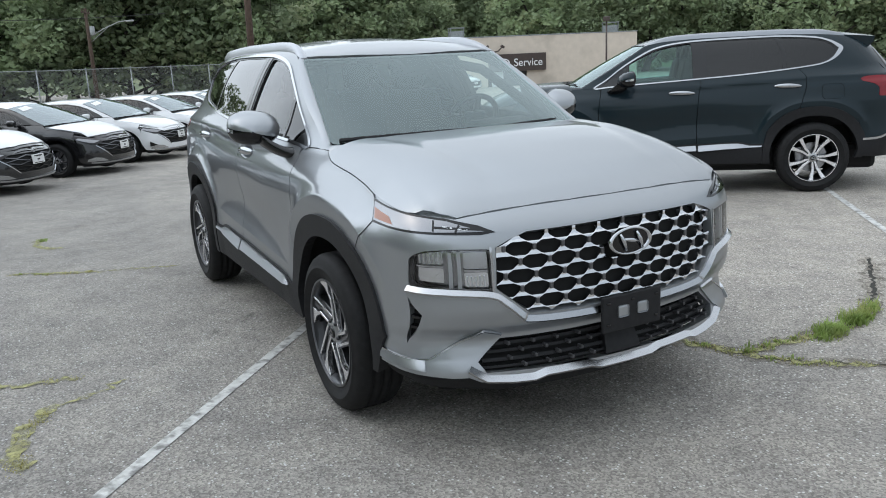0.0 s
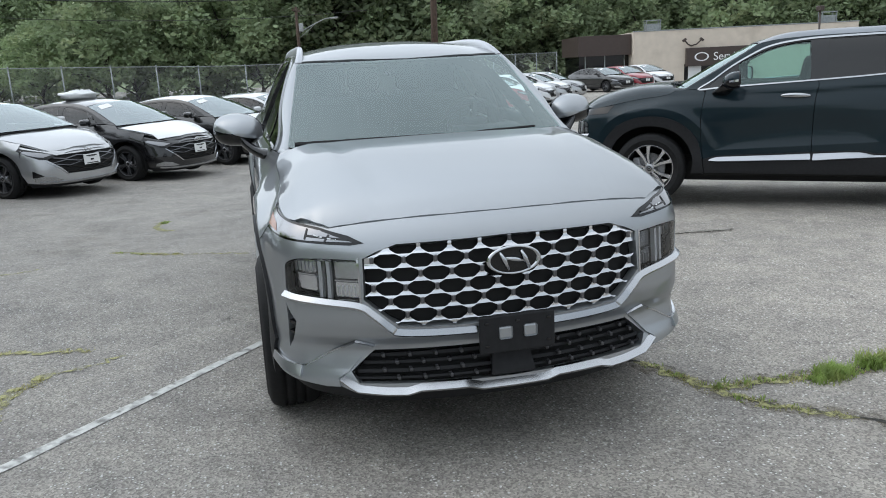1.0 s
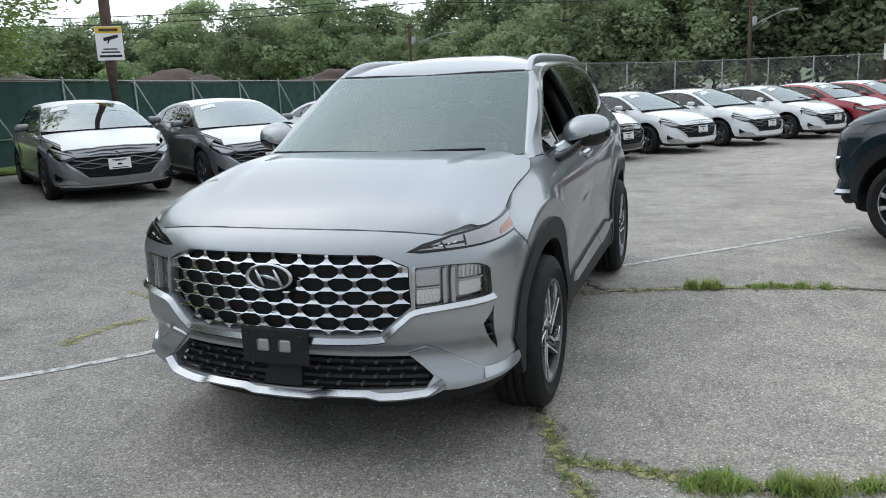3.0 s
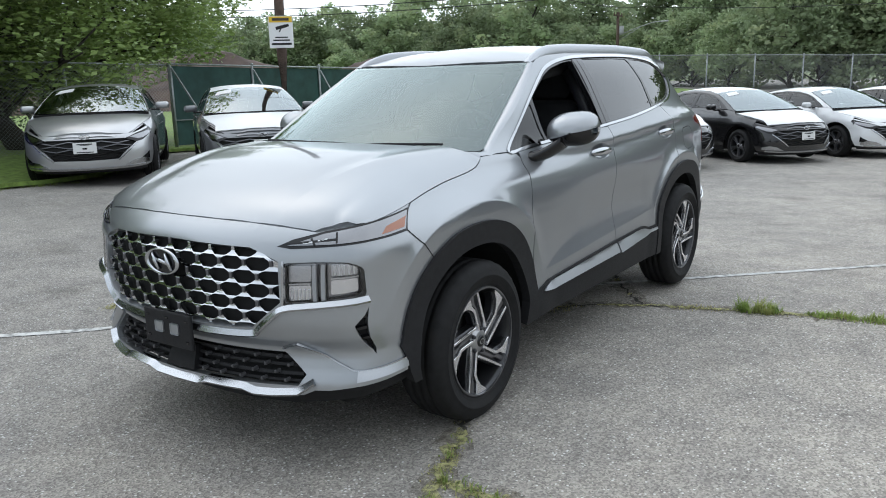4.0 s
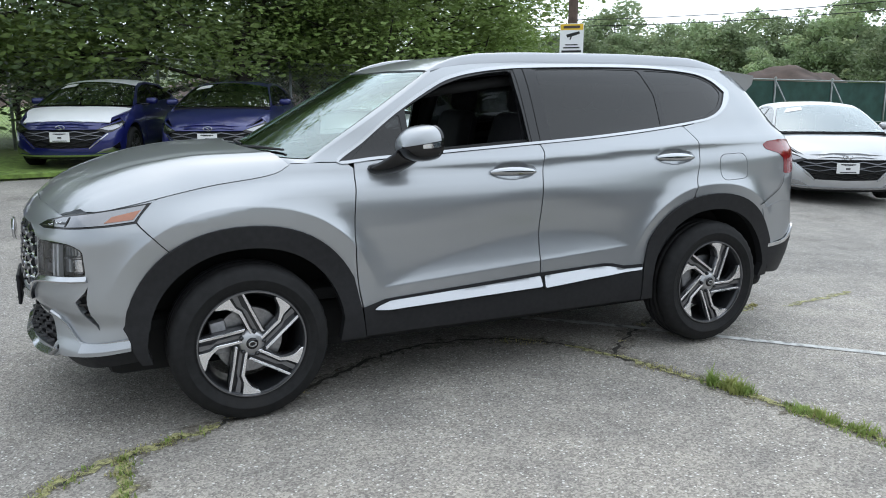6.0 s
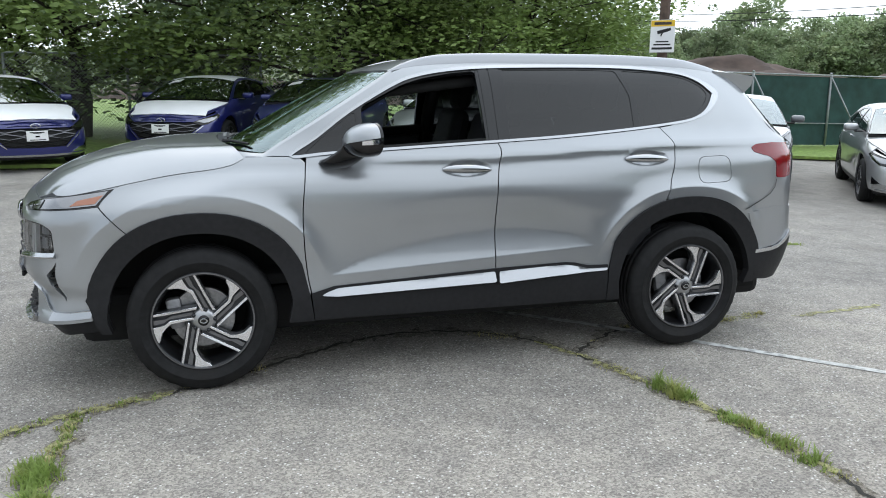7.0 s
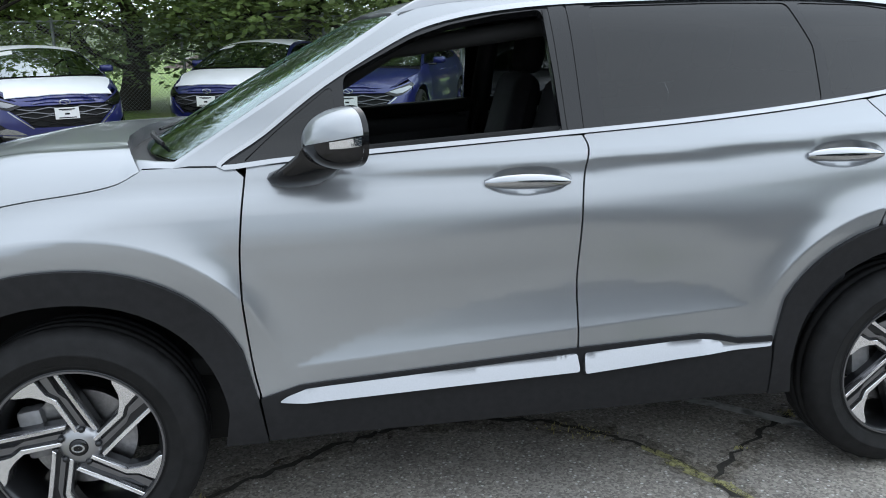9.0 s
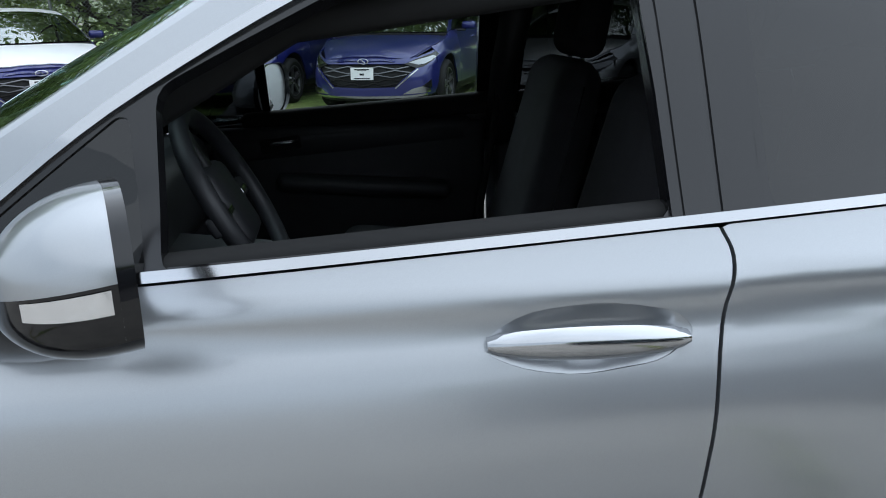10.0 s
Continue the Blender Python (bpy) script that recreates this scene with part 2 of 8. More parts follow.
def add_prism(bm, poly, y0, y1, m=None):
    """A plate with the outline poly in (x, z) from y0 to y1."""
    a = [bm.verts.new((p[0], y0, p[1])) for p in poly]
    b = [bm.verts.new((p[0], y1, p[1])) for p in poly]
    k = len(poly)
    bm.faces.new(a)
    bm.faces.new(b[::-1])
    for i in range(k):
        bm.faces.new((a[i], b[i], b[(i + 1) % k], a[(i + 1) % k]))
    if m is not None:
        for v in a + b:
            v.co = m @ v.co
    return a + b


def spline(pts, n=8, closed=False):
    """A smooth curve through points (Catmull-Rom)."""
    P = np.array(pts, float)
    k = len(P)
    out = []
    for i in range(k if closed else k - 1):
        p1, p2 = P[i], P[(i + 1) % k]
        p0 = P[i - 1] if (closed or i > 0) else 2 * p1 - p2
        p3 = P[(i + 2) % k] if (closed or i + 2 < k) else 2 * p2 - p1
        for t in np.arange(n) / n:
            out.append(0.5 * (2 * p1 + (p2 - p0) * t + (2 * p0 - 5 * p1 + 4 * p2 - p3) * t * t + (3 * p1 - p0 - 3 * p2 + p3) * t ** 3))
    if not closed:
        out.append(P[-1])
    return np.array(out)


def rounded(poly, r, n=4):
    """A closed outline with its corners rounded."""
    P = [np.array(p, float) for p in poly]
    out = []
    for i, p in enumerate(P):
        a, b = P[i - 1] - p, P[(i + 1) % len(P)] - p
        la, lb = np.linalg.norm(a), np.linalg.norm(b)
        q = min(r, la * 0.45, lb * 0.45)
        a, b = p + a / la * q, p + b / lb * q
        for t in np.linspace(0, 1, n):
            out.append((1 - t) ** 2 * a + 2 * t * (1 - t) * p + t * t * b)
    return np.array(out)


def curve(table):
    """A smooth function through (a, b) rows, by monotone cubic pieces."""
    T = np.array(table, float)
    T = T[np.argsort(T[:, 0])]
    x, y = T[:, 0], T[:, 1]
    h = np.diff(x)
    d = np.diff(y) / h
    m = np.zeros(len(x))
    m[0], m[-1] = d[0], d[-1]
    for i in range(1, len(x) - 1):
        m[i] = 0 if d[i - 1] * d[i] <= 0 else 2 * d[i - 1] * d[i] / (d[i - 1] + d[i])

    def f(v):
        v = np.clip(np.asarray(v, float), x[0], x[-1])
        i = np.clip(np.searchsorted(x, v) - 1, 0, len(x) - 2)
        t = (v - x[i]) / h[i]
        return (2 * t ** 3 - 3 * t * t + 1) * y[i] + (t ** 3 - 2 * t * t + t) * h[i] * m[i] + (3 * t * t - 2 * t ** 3) * y[i + 1] + (t ** 3 - t * t) * h[i] * m[i + 1]
    return f


def step(a, b, v):
    t = np.clip((np.asarray(v, float) - a) / (b - a), 0, 1)
    return t * t * (3 - 2 * t)


def inside(poly, pts):
    """Which points lie in the closed outline."""
    P, Q = np.asarray(poly, float), np.asarray(pts, float)
    hit = np.zeros(len(Q), bool)
    j = len(P) - 1
    for i in range(len(P)):
        (xi, yi), (xj, yj) = P[i], P[j]
        if yi != yj:
            hit ^= ((yi > Q[:, 1]) != (yj > Q[:, 1])) & (Q[:, 0] < (xj - xi) * (Q[:, 1] - yi) / (yj - yi) + xi)
        j = i
    return hit


def resample(poly, gap, closed=True):
    P = np.asarray(poly, float)
    out = []
    k = len(P)
    for i in range(k if closed else k - 1):
        a, b = P[i], P[(i + 1) % k]
        n = max(1, int(math.ceil(np.linalg.norm(b - a) / gap)))
        for t in np.arange(n) / n:
            out.append(a + (b - a) * t)
    if not closed:
        out.append(P[-1])
    keep = [out[0]]
    for p in out[1:]:
        if np.linalg.norm(p - keep[-1]) > 1e-4:
            keep.append(p)
    if closed and np.linalg.norm(keep[0] - keep[-1]) < 1e-4:
        keep.pop()
    return np.array(keep)


def panel(name, outline, fn, material, parent, gap=0.05, off=0.0, flange=0.015, holes=(), label="", mirror=False, both=False, creases=()):
    """A curved sheet: the outline and its holes, in the two parameters of the surface fn, laid on that surface, off metres proud
    of it, with its rim turned inwards by flange. both: a mirrored twin on the other side. creases: lines along which the mesh follows a fold."""
    loops = [resample(outline, gap)] + [resample(h, gap) for h in holes]
    lo, hi = loops[0].min(0), loops[0].max(0)
    gx, gy = np.meshgrid(np.arange(lo[0] + gap / 2, hi[0], gap), np.arange(lo[1] + gap / 2, hi[1], gap))
    gx = gx + (np.arange(gx.shape[0])[:, None] % 2) * gap * 0.5
    inner = np.stack([gx.ravel(), gy.ravel()], 1)
    keep = inside(loops[0], inner)
    for h in loops[1:]:
        keep &= ~inside(h, inner)
    inner = inner[keep]
    rim = np.concatenate(loops)
    if len(inner):
        near = np.array([np.min(np.hypot(*(rim - p).T)) for p in inner]) if len(inner) < 4000 else np.full(len(inner), gap)
        inner = inner[near > gap * 0.45]
    for line in creases:
        P = resample(line, gap * 0.8, False)
        d = np.gradient(P, axis=0)
        d /= np.maximum(np.linalg.norm(d, axis=1, keepdims=True), 1e-9)
        side = np.stack([-d[:, 1], d[:, 0]], 1)
        extra = np.concatenate([P + side * k for k in (0.006, -0.006, 0.019, -0.019)])
        ok = inside(loops[0], extra)
        for h in loops[1:]:
            ok &= ~inside(h, extra)
        extra = extra[ok]
        extra = extra[[np.min(np.hypot(*(rim - p).T)) > 0.006 for p in extra]] if len(extra) else extra
        if len(extra):
            if len(inner):
                inner = inner[[np.min(np.hypot(*(extra - p).T)) > gap * 0.5 for p in inner]]
            inner = np.concatenate([inner, extra]) if len(inner) else extra
    edges, base = [], 0
    for L in loops:
        edges += [(base + i, base + (i + 1) % len(L)) for i in range(len(L))]
        base += len(L)
    allp = np.concatenate([rim, inner]) if len(inner) else rim
    co, _, faces, orig, *_ = delaunay_2d_cdt([Vector(p) for p in allp], edges, [], 0, 1e-6)
    co = np.array([tuple(c) for c in co])
    tri = np.array([f for f in faces if len(f) == 3])
    mid = co[tri].mean(1)
    ok = inside(loops[0], mid)
    for h in loops[1:]:
        ok &= ~inside(h, mid)
    tri = tri[ok]
    e = 1e-3
    a, b = co[:, 0], co[:, 1]
    p = fn(a, b)
    nor = np.cross(fn(a + e, b) - fn(a - e, b), fn(a, b + e) - fn(a, b - e))
    nor /= np.maximum(np.linalg.norm(nor, axis=1, keepdims=True), 1e-12)
    ref = p - np.array([0.0, 0.0, 0.7])
    if np.sum(nor * ref) < 0:
        nor = -nor
    p = p + nor * off
    t0 = p[tri]
    fnor = np.cross(t0[:, 1] - t0[:, 0], t0[:, 2] - t0[:, 0])
    flip = np.sum(fnor * nor[tri].mean(1), 1) < 0
    tri[flip] = tri[flip][:, ::-1]
    verts, norms, fs = [*p], [*nor], [list(f) for f in tri]
    if flange:
        cnt = {}
        for f in fs:
            for i in range(3):
                u, v = f[i], f[(i + 1) % 3]
                cnt[(min(u, v), max(u, v))] = cnt.get((min(u, v), max(u, v)), []) + [(u, v)]
        border = [w[0] for w in cnt.values() if len(w) == 1]
        for u, v in border:
            k = len(verts)
            side = np.cross(p[v] - p[u], nor[u])
            side /= max(np.linalg.norm(side), 1e-9)
            verts += [p[u], p[v], p[v] - nor[v] * flange, p[u] - nor[u] * flange]
            norms += [side] * 4
            fs.append([k + 1, k, k + 3, k + 2])
    obs = []
    if not mirror:
        obs.append(from_data(name, verts, fs, material, parent, label, norms))
    if mirror or both:
        flipv = np.array([1, -1, 1])
        obs.append(from_data(name, [v * flipv for v in verts], [f[::-1] for f in fs], material, parent, label, [v * flipv for v in norms]))
    return obs


def band(path, width, closed=False):
    """The outline of a strip of that width (or widths) along a path, in the surface's parameters."""
    P = np.asarray(path, float)
    d = np.gradient(P, axis=0)
    d /= np.maximum(np.linalg.norm(d, axis=1, keepdims=True), 1e-9)
    nrm = np.stack([-d[:, 1], d[:, 0]], 1)
    w = np.asarray(width, float).reshape(-1, 1) / 2
    return np.concatenate([P + nrm * w, (P - nrm * w)[::-1]])


class Body:
    """The outer skin of a car: a plan curve from the middle of the nose (s = 0) round the side to the middle of the tail, carried up
    and down by a nose profile, a tail profile and a width profile. Forward is +x, s < 0 is the right side."""

    def __init__(self, plan, nose, tail, width, ref, arches, flare=0.03, flare_r=(0.56, 0.68), crease=None, nose_from=1.25, tail_from=-1.3, pinch=None, folds=None):
        P = spline(plan, 40)
        s = np.concatenate([[0], np.cumsum(np.hypot(*np.diff(P, axis=0).T))])
        self.s, self.X, self.Y, self.L = s, P[:, 0], P[:, 1], s[-1]
        self.nose, self.tail, self.width, self.ref = curve(nose), curve(tail), curve(width), ref
        self.arches, self.flare, self.flare_r, self.crease = arches, flare, flare_r, crease
        self.nf, self.tf, self.xmax, self.xmin = nose_from, tail_from, P[0, 0], P[-1, 0]
        self.pinch, self.folds = pinch, folds

    def __call__(self, s, z):
        s, z = np.asarray(s, float), np.asarray(z, float)
        a = np.abs(s)
        x0, y0 = np.interp(a, self.s, self.X), np.interp(a, self.s, self.Y)
        x = x0 + step(self.nf, self.nf + 0.85, x0) * self.nose(z) + step(self.tf, self.tf - 0.85, x0) * self.tail(z)
        zz = z
        if self.crease:
            zz = z + self.crease(x, z)
        w = self.width(zz) / self.ref
        y = y0 * w
        if self.pinch:
            y = y * self.pinch(x, z)
        side = step(self.nf + 0.95, self.nf + 0.4, x0) * step(self.tf - 0.95, self.tf - 0.4, x0)
        for i, (ax, az) in enumerate(self.arches):
            if self.folds:
                # the metal swells out to a fold round the arch and falls straight below it
                r = (np.abs(x - ax) ** 2.24 + np.abs(z - az) ** 2.24) ** (1 / 2.24)
                rc = self.folds[i]
                q = np.clip((rc + 0.11 - r) / 0.11, 0, 1)
                rise = 0.35 * q * q + 0.65 * q * q * q - 2.6 * np.clip(rc - r, 0, 0.12)
            else:
                rise = 1 - step(*self.flare_r, np.hypot(x - ax, z - az))
            y = y + self.flare * rise * side * step(0.5, 0.85, z) * step(self.ref * 1.6, self.ref * 1.1, z)
        return np.stack([x, np.sign(s) * y, z + 0 * x], -1)

    def at_x(self, x, z):
        g = np.linspace(1e-4, self.L, 1500)
        p = self(g, np.full_like(g, z))
        return (float(np.interp(-x, -p[:, 0], g)), z)

    def at_y(self, y, z):
        g = np.linspace(1e-5, self.L, 1500)
        p = self(g, np.full_like(g, z))
        k = int(np.argmax(p[:, 0] < self.nf + 0.25))
        q = np.maximum.accumulate(p[:k, 1])
        return (math.copysign(float(np.interp(abs(y), q, g[:k])), y), z)

    def side(self, pts):
        return np.array([self.at_x(x, z) for x, z in pts])

    def front(self, pts):
        return np.array([self.at_y(y, z) for y, z in pts])

# ---- wheels ----
def add_tyre(bm, R, rim, width, n=64, blocks=True):
    """A tyre about the y axis: bead, rounded wall with ridges, shoulder and grooved tread."""
    h = width / 2
    prof = [(rim - 0.01, h - 0.03), (rim, h - 0.012), (rim + 0.012, h - 0.006), (rim + 0.016, h - 0.002), (rim + 0.022, h - 0.002), (rim + 0.024, h + 0.001),
            (rim + (R - rim) * 0.42, h + 0.006), (rim + (R - rim) * 0.45, h + 0.009), (rim + (R - rim) * 0.48, h + 0.006), (R - 0.045, h + 0.001), (R - 0.025, h - 0.006), (R - 0.012, h - 0.016), (R - 0.003, h - 0.034)]
    tread = [(R, h - 0.05), (R, h * 0.42), (R - 0.009, h * 0.4), (R - 0.009, h * 0.32), (R, h * 0.3), (R, 0.006), (R - 0.009, 0.004)]
    half = prof + tread
    full = half + [(r, -y) for r, y in half[::-1]]
    rings = add_lathe(bm, full, n)
    if blocks:
        for i, (r, y) in enumerate(full):
            if abs(abs(y) - (h - 0.034)) < 1e-6 or abs(abs(y) - (h - 0.05)) < 1e-6 or abs(abs(y) - (h - 0.016)) < 1e-6:
                for k, v in enumerate(rings[i]):
                    if k % 2:
                        s = 1 - 0.0035 / r
                        v.co.x *= s
                        v.co.z *= s


def turned(poly, a):
    c, s = math.cos(a), math.sin(a)
    return [(c * x - s * z, s * x + c * z) for x, z in poly]


def wheel(name, parent, at, R=0.365, rim=0.25, width=0.235, outward=1, style="blades", label="", spin=0.0, n=72, face=None):
    """A wheel with tyre, alloy rim, spokes, brake and cap. Its outer face looks to outward * y."""
    face = face or (M_ALLOY, M_ALLOYDARK)
    w = new(name)
    w.parent = parent
    w.matrix_local = pose(*at, 0, 0, 0 if outward > 0 else 180)
    if label:
        w["label"] = label
    h = width / 2
    bm = bmesh.new()
    add_tyre(bm, R, rim, width, n)
    part("tyre", bm, M_RUBBER, w, smooth=True)
    bm = bmesh.new()
    add_lathe(bm, [(rim + 0.004, h - 0.012), (rim - 0.002, h - 0.008), (rim - 0.01, h - 0.012), (rim - 0.016, h - 0.03), (rim - 0.03, h - 0.07), (rim - 0.034, -h + 0.02), (rim - 0.005, -h + 0.01)], n)
    part("rim", bm, face[1], w, smooth=True)
    bm = bmesh.new()
    add_lathe(bm, [(rim - 0.001, h - 0.0085), (rim - 0.001, h - 0.004), (rim - 0.007, h - 0.004), (rim - 0.008, h - 0.012)], n)
    part("rim_lip", bm, M_CHANNEL if style == "blades" else face[0], w, "machined rim edge", angle=40)
    bm = bmesh.new()
    k = rim / 0.25
    sc = lambda poly: [(x * k, -z * k) for x, z in poly]
    top = h - 0.022
    if style == "blades":
        A = sc([(0.03, -0.071), (0.12, -0.058), (0.245, -0.043), (0.246, -0.031), (0.12, -0.046), (0.034, -0.058)])
        B = sc([(0.05, -0.043), (0.15, -0.030), (0.178, -0.016), (0.247, -0.012), (0.247, 0.012), (0.19, 0.004), (0.165, -0.014), (0.05, -0.028)])
        C = sc([(0.045, -0.018), (0.16, -0.006), (0.188, 0.016), (0.246, 0.024), (0.237, 0.075), (0.222, 0.112), (0.209, 0.094), (0.2, 0.052), (0.181, 0.028), (0.155, 0.006), (0.045, -0.006)])
        base = sc([(0.03, -0.075), (0.245, -0.046), (0.247, 0.03), (0.224, 0.114), (0.205, 0.097), (0.196, 0.056), (0.177, 0.033), (0.153, 0.011), (0.06, 0.0), (0.03, 0.0)])
        count = 5
    elif style == "twin":
        A = sc([(0.04, -0.003), (0.12, -0.009), (0.19, -0.03), (0.247, -0.045), (0.238, -0.09), (0.185, -0.062), (0.12, -0.031), (0.045, -0.022)])
        B = sc([(0.04, 0.003), (0.12, 0.009), (0.19, 0.03), (0.247, 0.045), (0.238, 0.09), (0.185, 0.062), (0.12, 0.031), (0.045, 0.022)])
        base = sc([(0.03, -0.02), (0.12, -0.03), (0.24, -0.085), (0.247, -0.058), (0.15, -0.012), (0.15, 0.012), (0.247, 0.058), (0.24, 0.085), (0.12, 0.03), (0.03, 0.02)])
        count = 5
    else:
        A = sc([(0.04, -0.014), (0.246, -0.02), (0.246, 0.03), (0.2, 0.026), (0.04, 0.014)])
        B = sc([(0.06, 0.02), (0.15, 0.035), (0.243, 0.075), (0.235, 0.088), (0.14, 0.046), (0.055, 0.026)])
        base = sc([(0.03, -0.02), (0.247, -0.026), (0.247, 0.034), (0.237, 0.094), (0.135, 0.05), (0.03, 0.03)])
        count = 5
    for i in range(count):
        a = spin + 2 * math.pi * i / count
        add_prism(bm, turned(base, a), top - 0.055, top - 0.02)
    part("spoke_backing", bm, face[1], w, "dark painted spoke sides")
    for i in range(count):
        a = spin + 2 * math.pi * i / count
        bm = bmesh.new()
        for poly in (A, C) if style == "blades" else (A, B):
            vs = add_prism(bm, turned(poly, a), top - 0.022, top)
            for v in vs:
                r = math.hypot(v.co.x, v.co.z)
                v.co.y += 0.014 * (r / rim) ** 2 - 0.004
        bmesh.ops.bevel(bm, geom=[e for e in bm.edges if all(v.co.y > top - 0.01 for v in e.verts) and len(e.link_faces) == 2], offset=0.0018, segments=1, affect="EDGES")
        spoke = part("spoke", bm, face[0], w)
        if style == "blades":
            bm = bmesh.new()
            for v in add_prism(bm, turned(B, a), top - 0.03, top - 0.008):
                v.co.y += 0.014 * (math.hypot(v.co.x, v.co.z) / rim) ** 2 - 0.004
            part("spoke_channel", bm, M_CHANNEL, spoke)
    bm = bmesh.new()
    add_lathe(bm, [(0.001, top - 0.001), (0.042, top - 0.001), (0.056, top - 0.012), (0.07, top - 0.03), (0.08, top - 0.06)], 32)
    part("hub", bm, M_HUB, w, smooth=True)
    bm = bmesh.new()
    add_lathe(bm, [(0.0005, top + 0.008), (0.022, top + 0.007), (0.027, top + 0.003), (0.029, top - 0.006)], 28)
    cap = part("hub_cap", bm, M_GLOSSBLACK, w, "round black centre cap", smooth=True)
    bm = bmesh.new()
    add_lathe(bm, [(0.013, top + 0.0085), (0.016, top + 0.0095), (0.019, top + 0.0085)], 24)
    for v in bm.verts:
        v.co.z *= 0.7
    part("cap_mark", bm, M_CHROME, cap, smooth=True)
    for i in range(5):
        a = spin + 2 * math.pi * (i + 0.42) / 5
        bm = bmesh.new()
        add_lathe(bm, [(0.0005, top + 0.004), (0.007, top + 0.003), (0.0095, top - 0.002), (0.0105, top - 0.012)], 12)
        for v in bm.verts:
            v.co += Vector((0.056 * math.cos(a), 0, 0.056 * math.sin(a)))
        part("lug_nut", bm, M_ALLOYDARK, w, smooth=True)
    bm = bmesh.new()
    add_lathe(bm, [(0.05, h - 0.095), (0.155, h - 0.095), (0.157, h - 0.1), (0.157, h - 0.118), (0.05, h - 0.12)], 48)
    part("brake_disc", bm, M_STEEL, w, angle=40)
    bm = bmesh.new()
    add_box(bm, (0.075, 0.06, 0.16), (0.135 * outward, h - 0.1, 0.03), (0, 8, 0), 0.015)
    part("brake_caliper", bm, M_CALIPER, w, "grey cast brake caliper", angle=40)
    return w

# ---- the sport utility vehicle ----
SUV_PLAN = [(2.33, 0), (2.322, 0.2), (2.29, 0.4), (2.235, 0.58), (2.165, 0.73), (2.08, 0.835), (1.93, 0.894), (1.72, 0.908), (1.4, 0.914), (0.9, 0.918), (0.2, 0.92), (-0.6, 0.92), (-1.4, 0.912), (-1.8, 0.895), (-2.05, 0.855), (-2.22, 0.76), (-2.33, 0.58), (-2.38, 0.3), (-2.39, 0)]
SUV_NOSE = [(0.18, -0.12), (0.27, -0.05), (0.33, -0.012), (0.38, -0.016), (0.44, -0.04), (0.5, -0.052), (0.575, -0.006), (0.64, 0.01), (0.8, 0.0), (0.88, -0.01), (0.93, -0.028), (0.97, -0.055), (1.01, -0.10), (1.06, -0.17), (1.12, -0.28)]
SUV_TAIL = [(0.2, 0.2), (0.35, 0.1), (0.5, 0.03), (0.6, 0.0), (0.9, 0.02), (1.1, 0.02), (1.2, 0.05), (1.3, 0.12), (1.45, 0.24), (1.57, 0.34), (1.66, 0.42)]
SUV_WIDTH = [(0.18, 0.86), (0.28, 0.905), (0.36, 0.92), (0.46, 0.925), (0.5, 0.9225), (0.55, 0.918), (0.6, 0.913), (0.65, 0.909), (0.72, 0.907), (0.8, 0.909), (0.88, 0.914), (0.94, 0.914), (0.98, 0.911), (1.03, 0.902), (1.08, 0.887), (1.11, 0.8775), (1.13, 0.8755), (1.15, 0.877), (1.165, 0.8735), (1.19, 0.859), (1.22, 0.842), (1.3, 0.803), (1.4, 0.756), (1.5, 0.706), (1.58, 0.658), (1.64, 0.61), (1.68, 0.56)]
DLO = [(0.915, 1.172), (0.78, 1.265), (0.59, 1.405), (0.35, 1.54), (0.2, 1.593), (0.0, 1.625), (-0.26, 1.642), (-0.76, 1.65), (-1.1, 1.646), (-1.38, 1.624), (-1.52, 1.594), (-1.625, 1.548), (-1.683, 1.492), (-1.6, 1.402), (-1.47, 1.345), (-1.3, 1.318), (-1.0, 1.287), (-0.6, 1.256), (-0.2, 1.234), (0.3, 1.208), (0.7, 1.185)]
HOOD_C = [(1.1, 1.226), (1.25, 1.232), (1.49, 1.229), (1.74, 1.2), (1.99, 1.135), (2.117, 1.078), (2.2, 1.015), (2.26, 0.95)]
HOOD_E = [(1.05, 1.185), (1.15, 1.165), (1.2, 1.138), (1.29, 1.118), (1.487, 1.094), (1.683, 1.06), (1.85, 1.027), (2.0, 0.998), (2.15, 0.975), (2.3, 0.93)]
ARCH_F, ARCH_R = (1.3825, 0.365), (-1.3825, 0.365)


def shelf_line(x):
    return 0.56 + 0.054 * (0.723 - x)


SHELF_H = curve([(-0.78, 0.0), (-0.6, 0.09), (-0.14, 0.15), (0.44, 0.09), (0.74, 0.0)])
DRAW_TOP = curve([(0.9, 1.175), (1.15, 1.165), (1.4, 1.118), (1.7, 1.062), (2.0, 1.0)])
DRAW = curve([(-0.2, 0), (0.3, 0.01), (0.85, 0.055), (1.15, 0.08), (1.6, 0.072), (1.8, 0.05), (2.0, 0.02), (2.15, 0)])


def suv_shelf(x, z):
    """The fold low on the doors: a line that rises towards the tail, with a hollow above it that widens to the middle."""
    u = z - shelf_line(x)
    h = SHELF_H(x)
    q = np.clip(u / np.maximum(h, 1e-3), 0, 1)
    above = 0.17 * h * q * (1.35 - 0.35 * q) * (1 - step(0.0, 0.26, u - h))
    below = 0.1 * np.clip(-u, 0, 0.1) * step(0.8, 0.6, x) * step(-0.85, -0.7, x)
    return above + below


